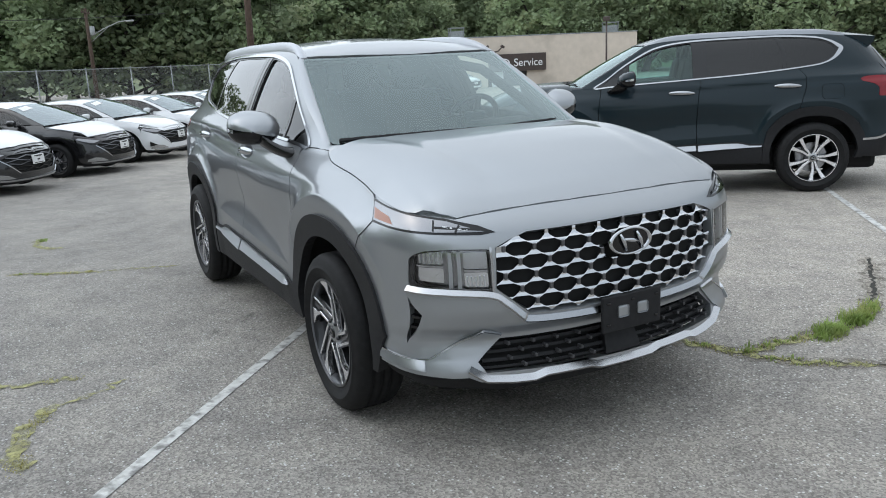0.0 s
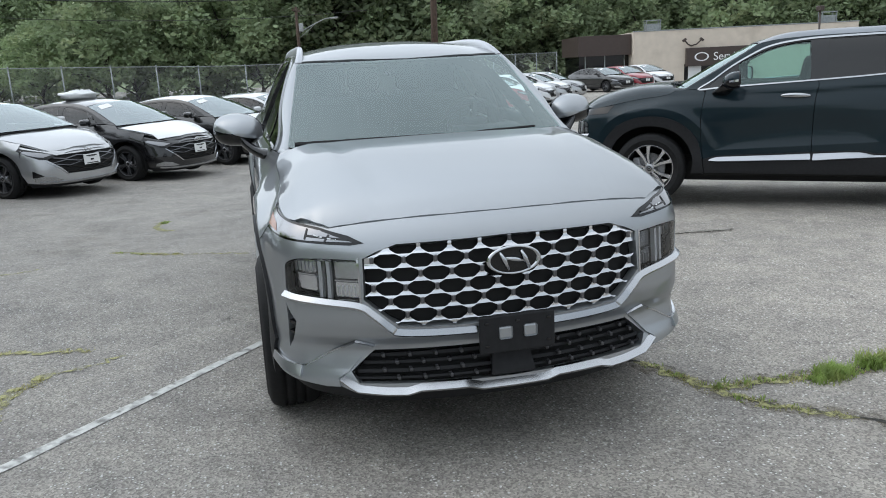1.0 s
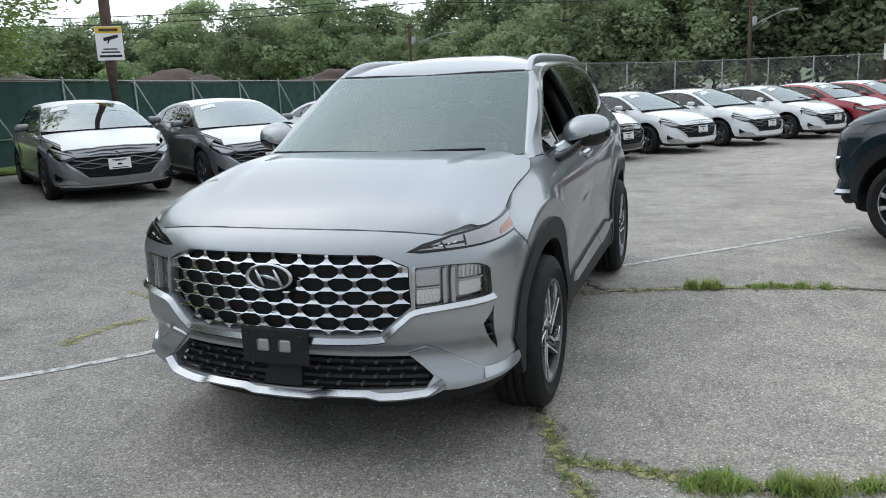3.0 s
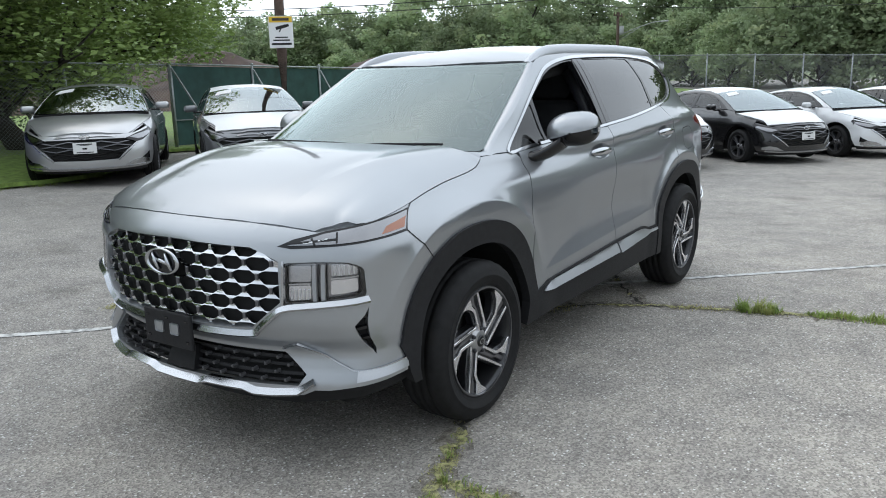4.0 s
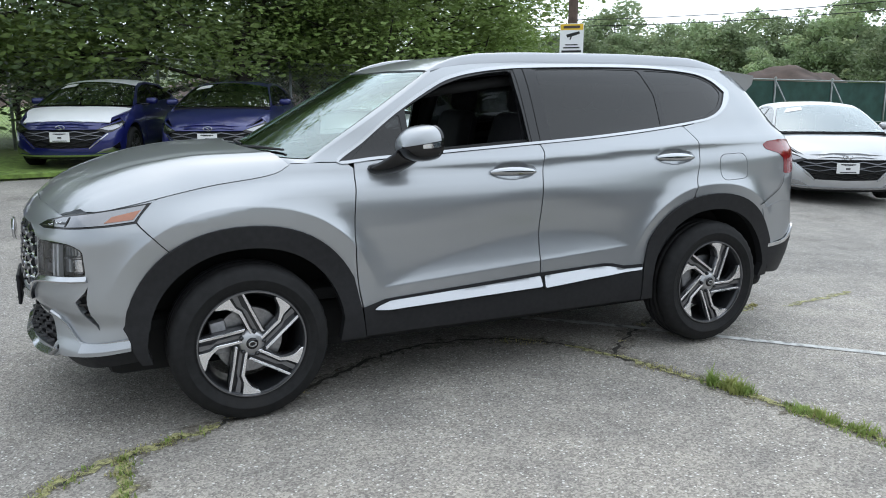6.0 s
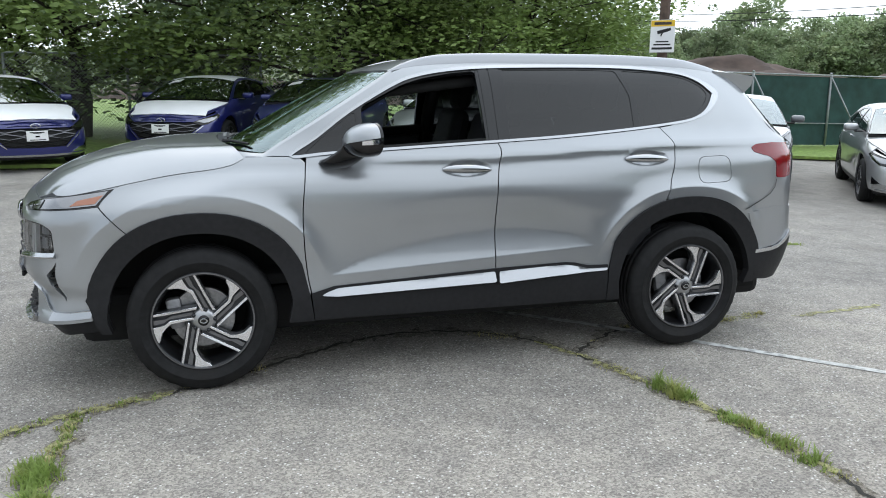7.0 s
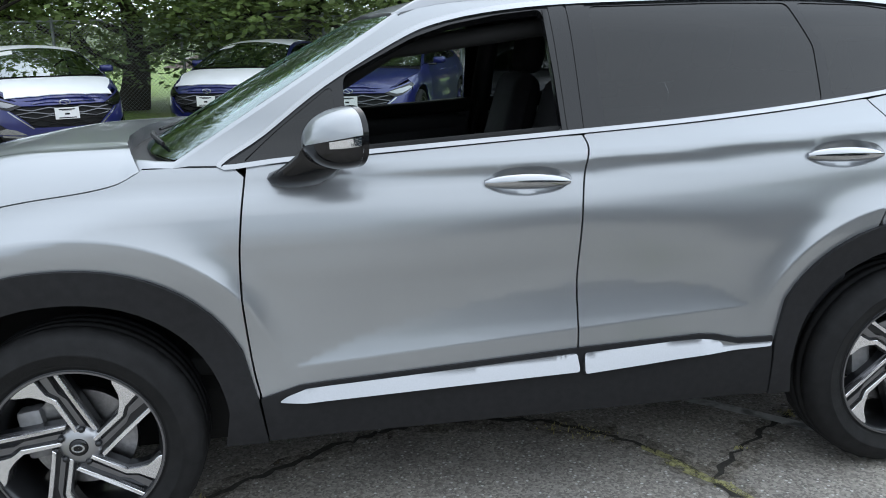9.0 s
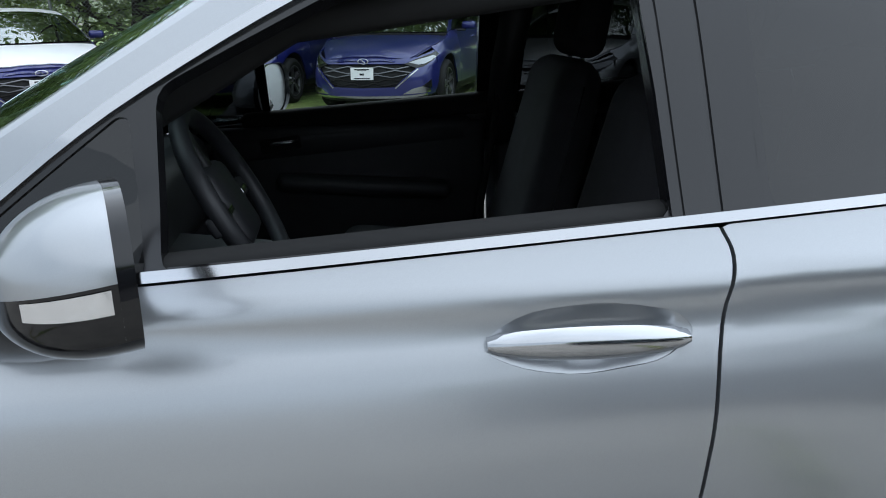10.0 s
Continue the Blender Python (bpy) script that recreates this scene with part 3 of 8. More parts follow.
def suv_pinch(x, z):
    up = step(1.12, 1.3, z)
    # the wings and the front of the waistline draw in towards the bonnet
    top = DRAW_TOP(x)
    draw = DRAW(x) * step(top - 0.13, top, z) * (1 - 0.75 * step(1.19, 1.42, z))
    return 1 - suv_shelf(x, z) - draw - up * (0.045 * np.clip((x + 0.2) / 1.2, 0, 1.2) ** 2 + 0.035 * np.clip((-x - 0.6) / 1.2, 0, 1.2) ** 2)


def suv_waist(x, z):
    """The line below the windows climbs towards the tail."""
    return -0.045 * np.clip((-x - 0.2) / 1.0, 0, 1.3) * step(0.98, 1.12, z) * step(1.32, 1.2, z)


FOLDS = (0.638, 0.603)
SUV = Body(SUV_PLAN, SUV_NOSE, SUV_TAIL, SUV_WIDTH, 0.92, [ARCH_F, ARCH_R], 0.026, crease=suv_waist, pinch=suv_pinch, folds=FOLDS)
hood_c, hood_e = curve(HOOD_C), curve(HOOD_E)


NOSE_Y = np.linspace(0, 0.72, 25)
NOSE_Z = np.interp(NOSE_Y, [0, 0.2, 0.4, 0.58, 0.72], [1.012, 1.011, 1.006, 0.992, 0.974])
NOSE_P = [SUV(*[np.array(v) for v in SUV.at_y(y, z)]) for y, z in zip(NOSE_Y, NOSE_Z)]
NOSE_X = [float(p[0]) for p in NOSE_P]


def suv_hood(x, y):
    p = hood_raw(x, y)
    ya = np.abs(p[..., 1])
    xl, zl = np.interp(ya, NOSE_Y, NOSE_X), np.interp(ya, NOSE_Y, NOSE_Z)
    want = zl - hood_raw(xl, ya)[..., 2]
    p[..., 2] += want * np.exp(-np.clip(xl - p[..., 0], 0, 9) / 0.13) * step(0.85, 0.68, ya)
    return p


def hood_raw(x, y):
    x, y = np.asarray(x, float), np.asarray(y, float)
    c, e = hood_c(x), hood_e(x)
    g = np.linspace(1.05, 2.3, 60)
    ye = np.interp(x, g, [SUV(SUV.at_x(v, float(hood_e(v)))[0], float(hood_e(v)))[1] for v in g])
    ya = np.abs(y)
    r = hood_rib(x)
    q = np.clip((ya - r) / (ye - r), 0, 1.3)
    z = c - (c - e) * np.where(ya < r, 0.1 * (ya / r) ** 2, 0.1 + 0.9 * (0.3 * q + 0.7 * q ** 2.3))
    # a shallow groove runs along the inside of each rib
    z = z - 0.006 * np.exp(-((ya - r + 0.075) / 0.05) ** 2) * step(1.12, 1.35, x) * step(2.15, 1.9, x)
    return np.stack([x, y, z], -1)


def hood_rib(x):
    return 0.5 + 0.13 * (2.1 - x) / 0.9


def sweep(name, path, profile, surface, material, parent, label=""):
    """A moulding along a path on the body: the profile gives steps outwards and up from the skin."""
    P = np.asarray(path, float)
    p = surface(P[:, 0], P[:, 1])
    e = 1e-3
    n = np.cross(surface(P[:, 0] + e, P[:, 1]) - surface(P[:, 0] - e, P[:, 1]), surface(P[:, 0], P[:, 1] + e) - surface(P[:, 0], P[:, 1] - e))
    n /= np.linalg.norm(n, axis=1, keepdims=True)
    if np.sum(n * p * np.array([1, 1, 0])) < 0:
        n = -n
    d = np.gradient(p, axis=0)
    d /= np.linalg.norm(d, axis=1, keepdims=True)
    u = np.cross(d, n)
    u *= np.sign(u[:, 2:3] + 1e-9)
    bm = bmesh.new()
    rows = [[bm.verts.new(tuple(q + nn * o + uu * h)) for o, h in profile] for q, nn, uu in zip(p, n, u)]
    for a, b in zip(rows, rows[1:]):
        for i in range(len(profile)):
            j = (i + 1) % len(profile)
            bm.faces.new((a[i], a[j], b[j], b[i]))
    bm.faces.new(rows[0])
    bm.faces.new(rows[-1][::-1])
    bmesh.ops.recalc_face_normals(bm, faces=bm.faces)
    return part(name, bm, material, parent, label, angle=28)


def arc(c, r, a0, a1, n=24, sq=1.0):
    """Points of an arch in (x, z): angles in degrees from forward; sq > 1 squares its shoulders."""
    out = []
    for a in np.radians(np.linspace(a0, a1, n)):
        ca, sa = math.cos(a), math.sin(a)
        out.append((c[0] + r * math.copysign(abs(ca) ** (1 / sq), ca), c[1] + r * math.copysign(abs(sa) ** (1 / sq), sa)))
    return out


GLASS_FOOT, GLASS_HEAD = np.array([1.045, 0.742, 1.188]), np.array([0.36, 0.615, 1.607])


def scr_edge(v):
    """The edge of the roof pillar beside the windscreen, v from cowl to roof."""
    v = np.asarray(v, float)
    return 1.05 - 0.71 * v, 1.174 + 0.43 * v


def suv_screen(u, v):
    u, v = np.asarray(u, float), np.asarray(v, float)
    e = GLASS_FOOT + (GLASS_HEAD - GLASS_FOOT) * v[..., None]
    xc = 1.235 - 0.765 * v
    zc = 1.188 + 0.416 * v + 0.012 * np.sin(math.pi * v)
    q = np.abs(u) ** 2.3
    return np.stack([xc + (e[..., 0] - xc) * q, u * e[..., 1], zc + (e[..., 2] - zc) * q], -1)


ROOF_C = curve([(0.5, 1.592), (0.42, 1.628), (0.3, 1.66), (0.1, 1.697), (-0.4, 1.728), (-1.0, 1.724), (-1.5, 1.698), (-1.85, 1.66), (-2.12, 1.617)])
ROOF_E = curve([(0.5, 1.565), (0.34, 1.613), (0.14, 1.646), (-0.3, 1.664), (-0.9, 1.666), (-1.4, 1.652), (-1.7, 1.625), (-1.95, 1.59), (-2.12, 1.57)])


def suv_roof(x, y):
    x, y = np.asarray(x, float), np.asarray(y, float)
    c, e = ROOF_C(x), ROOF_E(x)
    g = np.linspace(-1.98, 0.5, 60)
    ye = np.interp(x, g, [SUV(SUV.at_x(v, float(ROOF_E(v)))[0], float(ROOF_E(v)))[1] for v in g])
    t = np.abs(y) / ye
    return np.stack([x, y, c - (c - e) * np.clip(t, 0, 1.1) ** 2.6], -1)


def suv(name, label, paintwork, m, hero=True, wheel_style="blades", group=""):
    car = thing(name, label, "car", m, group)
    B, S, F = SUV, SUV.side, SUV.front
    fine = 0.035 if hero else 0.026
    shell = new("body")
    shell.parent = car

    def skin(nm, outline, material, off=0.0, gap=None, flange=0.018, holes=(), lab="", both=True, parent=None, creases=()):
        return panel(nm, outline, B, material, parent or shell, gap or fine, off, flange, holes, lab, both=both, creases=creases)

    gap_f = spline([(0.836, 1.168), (0.852, 1.05), (0.867, 0.91), (0.868, 0.76), (0.855, 0.58), (0.836, 0.466)], 5)
    gap_b = spline([(-0.208, 1.226), (-0.219, 1.19), (-0.206, 1.13), (-0.193, 1.05), (-0.186, 0.95), (-0.181, 0.8), (-0.18, 0.6), (-0.179, 0.5)], 5)
    gap_r = spline([(-1.225, 1.3), (-1.284, 1.217), (-1.281, 1.1), (-1.252, 1.0), (-1.215, 0.89)], 5)
    belt = curve([(x, z - 0.006) for x, z in DLO[14:]] + [(0.95, 1.162)])
    g = 0.003

    # fender
    fender = [(0.84 + g, 0.466), *arc(ARCH_F, 0.53, 152, 52, 20, 1.12), (1.84, 0.955), (1.757, 1.038), *[(x, float(hood_e(x)) - 0.001) for x in np.linspace(1.74, 1.15, 22)], (1.137, 1.173), (1.02, 1.174), (0.9, 1.172), (0.87, 1.169)] + [tuple(p) for p in gap_f + np.array([g, 0])][1:-1]
    fold_f = [q for q in arc(ARCH_F, FOLDS[0], 165, 30, 46, 1.12) if q[1] > 0.62]
    fold_r = [q for q in arc(ARCH_R, FOLDS[1], 165, 15, 46, 1.12) if q[1] > 0.62]
    low_fold = [(x, float(shelf_line(x))) for x in np.linspace(0.74, -0.78, 40)]
    skin("fender", S(fender), paintwork, gap=0.022 if hero else None, creases=[S(fold_f)])
    # front door and rear door
    door = [tuple(p) for p in gap_f - np.array([g, 0])] + [(0.6, 0.47), (0.2, 0.48), (-0.1, 0.49)] + [tuple(p) for p in (gap_b + np.array([g, 0]))[::-1]] + [(x, float(belt(x))) for x in np.linspace(-0.15, 0.8, 12)]
    hole_f = rounded([(0.137, 1.093), (0.072, 1.135), (-0.038, 1.145), (-0.138, 1.125), (-0.166, 1.097), (-0.118, 1.062), (0.002, 1.05), (0.082, 1.065)], 0.05)
    hole_r = hole_f + np.array([-1.082, 0.035])
    skin("front_door", S(door), paintwork, gap=0.02 if hero else None, holes=[S(hole_f)] if hero else (), creases=[S(low_fold)])
    arch_rear_up = arc(ARCH_R, 0.53, 72.7, 28, 12, 1.12)
    rdoor = [tuple(p) for p in gap_b - np.array([g, 0])] + [(-0.5, 0.505), (-0.8, 0.505), (-0.87, 0.505)] + arch_rear_up[::-1] + [tuple(p) for p in (gap_r + np.array([g, 0]))[::-1]] + [(x, float(belt(x))) for x in np.linspace(-1.2, -0.22, 12)]
    skin("rear_door", S(rdoor), paintwork, gap=0.02 if hero else None, holes=[S(hole_r)] if hero else (), creases=[S(low_fold), S(fold_r)])
    # rear quarter with roof side and pillars
    xe, ze = scr_edge(np.linspace(0, 1, 12))
    edge = [(a, b) for a, b in zip(xe, ze)]
    quarter = edge + [(x, float(ROOF_E(x))) for x in np.linspace(0.28, -1.98, 26)] + [(-2.03, 1.5), (-2.1, 1.4), (-2.16, 1.31), (-2.2, 1.2), (-2.2, 0.78), (-1.97, 0.79)] + arc(ARCH_R, 0.53, 140, 76, 14, 1.12) + [tuple(p) for p in (gap_r - np.array([g, 0]))[::-1][1:]] + [(-1.31, 1.312)]
    dlo = spline(DLO, 5, True)
    lo_edge = [tuple(p) for p in dlo if p[0] < -1.3 and p[1] < 1.44][::-1]
    up_edge = [tuple(p) for p in dlo if not (p[0] < -1.3 and p[1] < 1.44)]
    k = int(np.argmax([p[0] for p in up_edge]))
    up = []
    for p in up_edge[k:]:
        if p[1] > 1.44 or p[0] > 0 and not up or (up and p[1] > 1.18 and p[0] < 0.92 and p[1] > float(belt(p[0])) + 0.03):
            up.append(p)
    quarter += lo_edge + up[::-1] + [(0.895, 1.177), (1.0, 1.179)]
    fuel = rounded([(-1.437, 1.135), (-1.655, 1.14), (-1.675, 0.985), (-1.44, 0.98)], 0.05)
    skin("rear_quarter", S(quarter), paintwork, gap=0.024 if hero else None, holes=[S(fuel)], creases=[S(fold_r)])
    fl = np.array(fuel)
    fl = fl.mean(0) + (fl - fl.mean(0)) * 0.965
    skin("fuel_flap", S(fl), paintwork, flange=0.01)
    # front bumper, with its openings
    low = [(0.0, 0.498), (0.53, 0.498), (0.625, 0.415), (0.6, 0.372), (0.0, 0.362)]
    grille = [(0, 0.93), (0.43, 0.922), (0.5, 0.9), (0.558, 0.872), (0.565, 0.715), (0.44, 0.605), (0.3, 0.598), (0, 0.597)]
    lamp = rounded([(0.572, 0.868), (0.7, 0.875), (0.80, 0.872), (0.838, 0.85), (0.842, 0.728), (0.572, 0.7)], 0.02)
    vent = [(0.846, 0.69), (0.838, 0.66), (0.815, 0.62), (0.83, 0.53), (0.845, 0.49)]
    mir = lambda q: [tuple(p) for p in q] + [(-p[0], p[1]) for p in reversed(list(q)) if abs(p[0]) > 1e-6]
    grille_o, low_o = F(mir(grille)), F(mir(low))
    sd = lambda x, z: tuple(SUV.at_x(x, z))
    half = [SUV.at_y(y, float(np.interp(y, NOSE_Y, NOSE_Z)) - 0.0015) for y in np.linspace(0, 0.7, 15)] + [sd(2.03, 0.994), sd(1.76, 1.035), sd(1.84, 0.95), sd(1.715, 0.822)] + [sd(*p) for p in arc(ARCH_F, 0.53, 46, 20, 8, 1.12)] + [sd(1.86, 0.46), sd(1.93, 0.42), SUV.at_y(0.8, 0.385), SUV.at_y(0.68, 0.365), SUV.at_y(0.62, 0.335), SUV.at_y(0.42, 0.328), SUV.at_y(0.36, 0.345), SUV.at_y(0.17, 0.345), SUV.at_y(0.13, 0.33), SUV.at_y(0.0, 0.328)]
    outline = np.array(half + [(-a, b) for a, b in reversed(half) if abs(a) > 1e-6])
    lampL, lampR = F(lamp), F([(-y, z) for y, z in lamp])
    ventL, ventR = F(vent), F([(-y, z) for y, z in vent])
    skin("front_bumper", outline, paintwork, gap=0.026 if hero else None, holes=[grille_o, low_o, lampL, lampR, ventL, ventR], both=False, flange=0.04, creases=[S(fold_f), S(fold_f) * np.array([-1, 1])])
    if hero:
        skin("shut_line", band(np.array([sd(1.838, 0.958), sd(1.78, 0.892), sd(1.712, 0.82)]), 0.0045), M_BLACK, off=0.0012, flange=0.0)
    # daytime lamp above, from the grille's shoulder back along the bonnet edge
    drl = np.array([SUV.at_y(0.545, 0.928), SUV.at_y(0.60, 0.955), SUV.at_y(0.70, 0.983), sd(2.0, 1.002), sd(1.765, 1.036), sd(1.838, 0.955), sd(1.95, 0.944), SUV.at_y(0.75, 0.93), SUV.at_y(0.6, 0.921)])
    skin("daytime_lamp", drl, M_GLOSSBLACK, off=0.002, flange=0.004, lab="slim daytime running lamp with amber end")
    if hero:
        skin("lamp_reflector", np.array([SUV.at_y(0.585, 0.931), SUV.at_y(0.70, 0.972), sd(2.0, 0.995), sd(1.79, 1.026), sd(1.846, 0.962), sd(1.95, 0.951), SUV.at_y(0.75, 0.937)]), M_LAMPDARK, off=0.006, flange=0.002)
        skin("amber_reflector", np.array([sd(1.93, 0.982), sd(1.812, 1.006), sd(1.85, 0.969), sd(1.965, 0.957)]), M_AMBER, off=0.0075, flange=0.002, lab="pale amber side reflector")
        for pts in ([SUV.at_y(0.665, 0.957), SUV.at_y(0.685, 0.934)], [SUV.at_y(0.74, 0.976), SUV.at_y(0.755, 0.94)], [SUV.at_y(0.6, 0.939), SUV.at_y(0.70, 0.949), SUV.at_y(0.75, 0.953)]):
            skin("lamp_divider", band(np.array(pts), 0.007), M_GLOSSBLACK, off=0.0075, flange=0.002)
        skin("lamp_strip", np.array([SUV.at_y(0.64, 0.941), SUV.at_y(0.72, 0.957), SUV.at_y(0.72, 0.953), SUV.at_y(0.65, 0.938)]), M_WHITEPL, off=0.0075, flange=0.002)
    # painted ledge under the bonnet's front corner
    top_l = [(0.0, 1.045), (0.2, 1.042), (0.40, 1.038), (0.55, 1.035), (0.66, 1.03)]
    ledge = [SUV.at_y(y, float(np.interp(y, NOSE_Y, NOSE_Z)) - 0.008) for y in (0.0, 0.2, 0.40, 0.5, 0.6, 0.68)] + [sd(2.03, 0.988), sd(1.9, 1.008), sd(1.76, 1.03), sd(1.74, 1.06), sd(1.9, 1.04), sd(2.0, 1.03)] + [SUV.at_y(y, z) for y, z in reversed(top_l)]
    skin("bonnet_ledge", np.array(ledge), paintwork, off=-0.007, flange=0.0)
    # grille: backing and pierced bright mesh
    skin("grille_backing", grille_o, M_BLACK, off=-0.045, flange=0, both=False)
    cells = []
    px, pz = 0.1165, 0.0525
    for r in range(-4, 5):
        for c in range(-6, 7):
            cy, cz = (c + (0.5 if r % 2 else 0.0)) * px, 0.757 + r * pz
            if abs(cy) > 0.64 or not 0.575 < cz < 0.96:
                continue
            hx, hz = 0.0512, 0.0262
            cells.append(F(rounded([(cy - hx, cz + 0.0125), (cy - hx * 0.56, cz + hz), (cy + hx * 0.56, cz + hz), (cy + hx, cz + 0.0125), (cy + hx, cz - 0.011), (cy + hx * 0.5, cz - hz), (cy - hx * 0.5, cz - hz), (cy - hx, cz - 0.011)], 0.004, 2)))
    grille_in = F(mir([(y * 0.99, 0.765 + (z - 0.765) * 0.985) for y, z in grille]))
    good = [q for q in cells if inside(grille_in, q).mean() > 0.3]
    def scaly(s_, z_):
        p = B(s_, z_)
        p[..., 0] += 0.0042 * np.sin(2 * math.pi * (np.asarray(z_) - 0.757) / pz) - 0.004
        return p
    panel("grille_mesh", grille_in, scaly, M_GRILLE, shell, 0.016, -0.006, 0.02, good, "bright grille mesh of staggered eight-sided cells")
    post = bpy.data.meshes.new("grille_post")
    bm = bmesh.new()
    add_box(bm, (0.012, 0.0155, 0.026), (0, 0, 0), (0, 0, 0), 0.003, segs=1)
    bm.to_mesh(post)
    bm.free()
    post.materials.append(M_GPOST)
    for r in range(-3, 4):
        for c in range(-5, 6):
            py, pz_ = (c + (0.0 if r % 2 else 0.5)) * px, 0.757 + r * pz + 0.001
            if hero and inside(grille_in, F([(py, pz_ + 0.012), (py, pz_ - 0.012)])).all():
                q = B(*[np.array(v) for v in SUV.at_y(py, pz_)])
                po = new("grille_post", post)
                po.parent = shell
                po.location = (float(q[0]) - 0.0085, py, pz_)
    # badge: a ring with a slanted mark
    bx = 2.348
    bm = bmesh.new()
    for i in range(48):
        a = 2 * math.pi * i / 48
        for ro, dx in ((1.0, 0.0), (0.93, 0.012), (0.84, 0.0)):
            bm.verts.new((bx + dx, 0.108 * ro * math.cos(a), 0.838 + 0.056 * ro * math.sin(a)))
    bm.verts.ensure_lookup_table()
    for i in range(48):
        j = (i + 1) % 48
        for q in range(2):
            bm.faces.new([bm.verts[v] for v in (3 * i + q, 3 * j + q, 3 * j + q + 1, 3 * i + q + 1)])
    badge = part("badge", bm, M_CHROME, shell, "oval chrome badge ring", smooth=True)
    bm = bmesh.new()
    vs = [bm.verts.new((bx - 0.002, 0.1 * math.cos(2 * math.pi * i / 40), 0.838 + 0.052 * math.sin(2 * math.pi * i / 40))) for i in range(40)]
    bm.faces.new(vs)
    part("badge_plate", bm, M_GLOSSBLACK, badge)
    bm = bmesh.new()
    for y0, z0, y1, z1 in ((0.06, 0.803, 0.028, 0.874), (-0.022, 0.802, -0.056, 0.872), (0.045, 0.829, -0.04, 0.848)):
        add_tube(bm, [(bx + 0.004, y0, z0), (bx + 0.007, (y0 + y1) / 2, (z0 + z1) / 2 + 0.003), (bx + 0.004, y1, z1)], [0.006, 0.0095, 0.006], 8)
    part("badge_mark", bm, M_CHROME, badge, smooth=True)
    # main lamps: dark housing, reflector boxes, light guides, clear lens
    for sgn in ((1, -1)):
        q = F([(sgn * y, z) for y, z in lamp])
        h = skin("headlamp", q, M_LAMPDARK, off=-0.05, flange=0, both=False, lab="square headlamp with clear lens and light guides")[0]
        def block(nm, pts, material, off, fl=0.03):
            skin(nm, F([(sgn * y, z) for y, z in pts]), material, off=off, flange=fl, both=False, parent=h)
        for y0, y1, z0, z1, z2 in ((0.586, 0.672, 0.716, 0.775, 0.855), (0.742, 0.83, 0.742, 0.798, 0.862)):
            block("reflector", rounded([(y0, z0), (y1, z0 + 0.008), (y1, z1 + 0.004), (y0, z1)], 0.008), M_LAMPBOX, -0.034)
            block("reflector", rounded([(y0, z1 + 0.014), (y1, z1 + 0.018), (y1, z2 + 0.002), (y0, z2)], 0.008), M_LAMPGREY, -0.036)
            block("chrome_strip", [(y0, z1 + 0.004), (y1, z1 + 0.009), (y1, z1 + 0.015), (y0, z1 + 0.010)], M_CHROME, -0.024, 0.01)
            for q in range(5):
                yr = y0 + 0.012 + q * 0.0155
                block("reflector_rib", [(yr, z1 + 0.02 if y0 > 0.7 else z0 + 0.008), (yr + 0.005, z1 + 0.02 if y0 > 0.7 else z0 + 0.008), (yr + 0.005, z2 - 0.006 if y0 > 0.7 else z1 - 0.012), (yr, z2 - 0.006 if y0 > 0.7 else z1 - 0.012)], M_LAMP, -0.028, 0.006)
        for y0 in (0.684, 0.714):
            block("light_guide", [(y0, 0.713), (y0 + 0.013, 0.716), (y0 + 0.011, 0.862), (y0 - 0.002, 0.86)], M_GUIDE, -0.012, 0.02)
        rim_l = np.array(lamp)
        kc = rim_l.mean(0)
        skin("lamp_bezel", F([(sgn * y, z) for y, z in kc + (rim_l - kc) * 1.005]), M_GLOSSBLACK, off=-0.004, flange=0.02, both=False, parent=h, holes=[F([(sgn * y, z) for y, z in kc + (rim_l - kc) * np.array([0.955, 0.91])])])
        block("lens", [tuple(p) for p in np.array(lamp)], M_LENS, -0.002, 0)
        block("lamp_frame", [(0.572, 0.875), (0.58, 0.875), (0.58, 0.695), (0.572, 0.695)], M_CHROME, 0.003, 0.02)
    # bright bar under grille and lamps
    path = F([(0.845, 0.722), (0.7, 0.706), (0.58, 0.69), (0.53, 0.655), (0.465, 0.6), (0.44, 0.585), (0.3, 0.577), (0.0, 0.575)])
    path = np.concatenate([path, [(-a, b) for a, b in path[-2::-1]]])
    sweep("grille_trim", spline(path, 4), [(-0.012, 0.014), (0.003, 0.014), (0.02, -0.004), (0.016, -0.012), (-0.012, -0.014)], B, M_SATIN, shell, "satin silver bar below grille and lamps")
    # lower intake
    skin("intake_backing", low_o, M_BLACK, off=-0.05, flange=0, both=False)
    for zz in (0.475, 0.447, 0.419, 0.391):
        wdt = 0.535 + (0.498 - zz) * 0.9
        skin("intake_slat", F(mir([(0, zz + 0.006), (wdt, zz + 0.006), (wdt, zz - 0.006), (0, zz - 0.006)])), M_CLAD, off=-0.02, flange=0.02, both=False)
    if hero:
        stud = bpy.data.meshes.new("intake_stud")
        bm = bmesh.new()
        add_box(bm, (0.03, 0.012, 0.014), (0, 0, 0), (0, 0, 0), 0.002, segs=1)
        bm.to_mesh(stud)
        bm.free()
        stud.materials.append(M_STUD)
        for r, zz in enumerate((0.475, 0.447, 0.419, 0.391)):
            for c in range(-5, 6):
                y = (c + (0.5 if r % 2 else 0)) * 0.1
                if abs(y) > 0.13:
                    p = B(*[np.array(v) for v in SUV.at_y(y, zz)])
                    so = new("intake_stud", stud)
                    so.parent = shell
                    so.location = (p[0] - 0.008, p[1], zz)
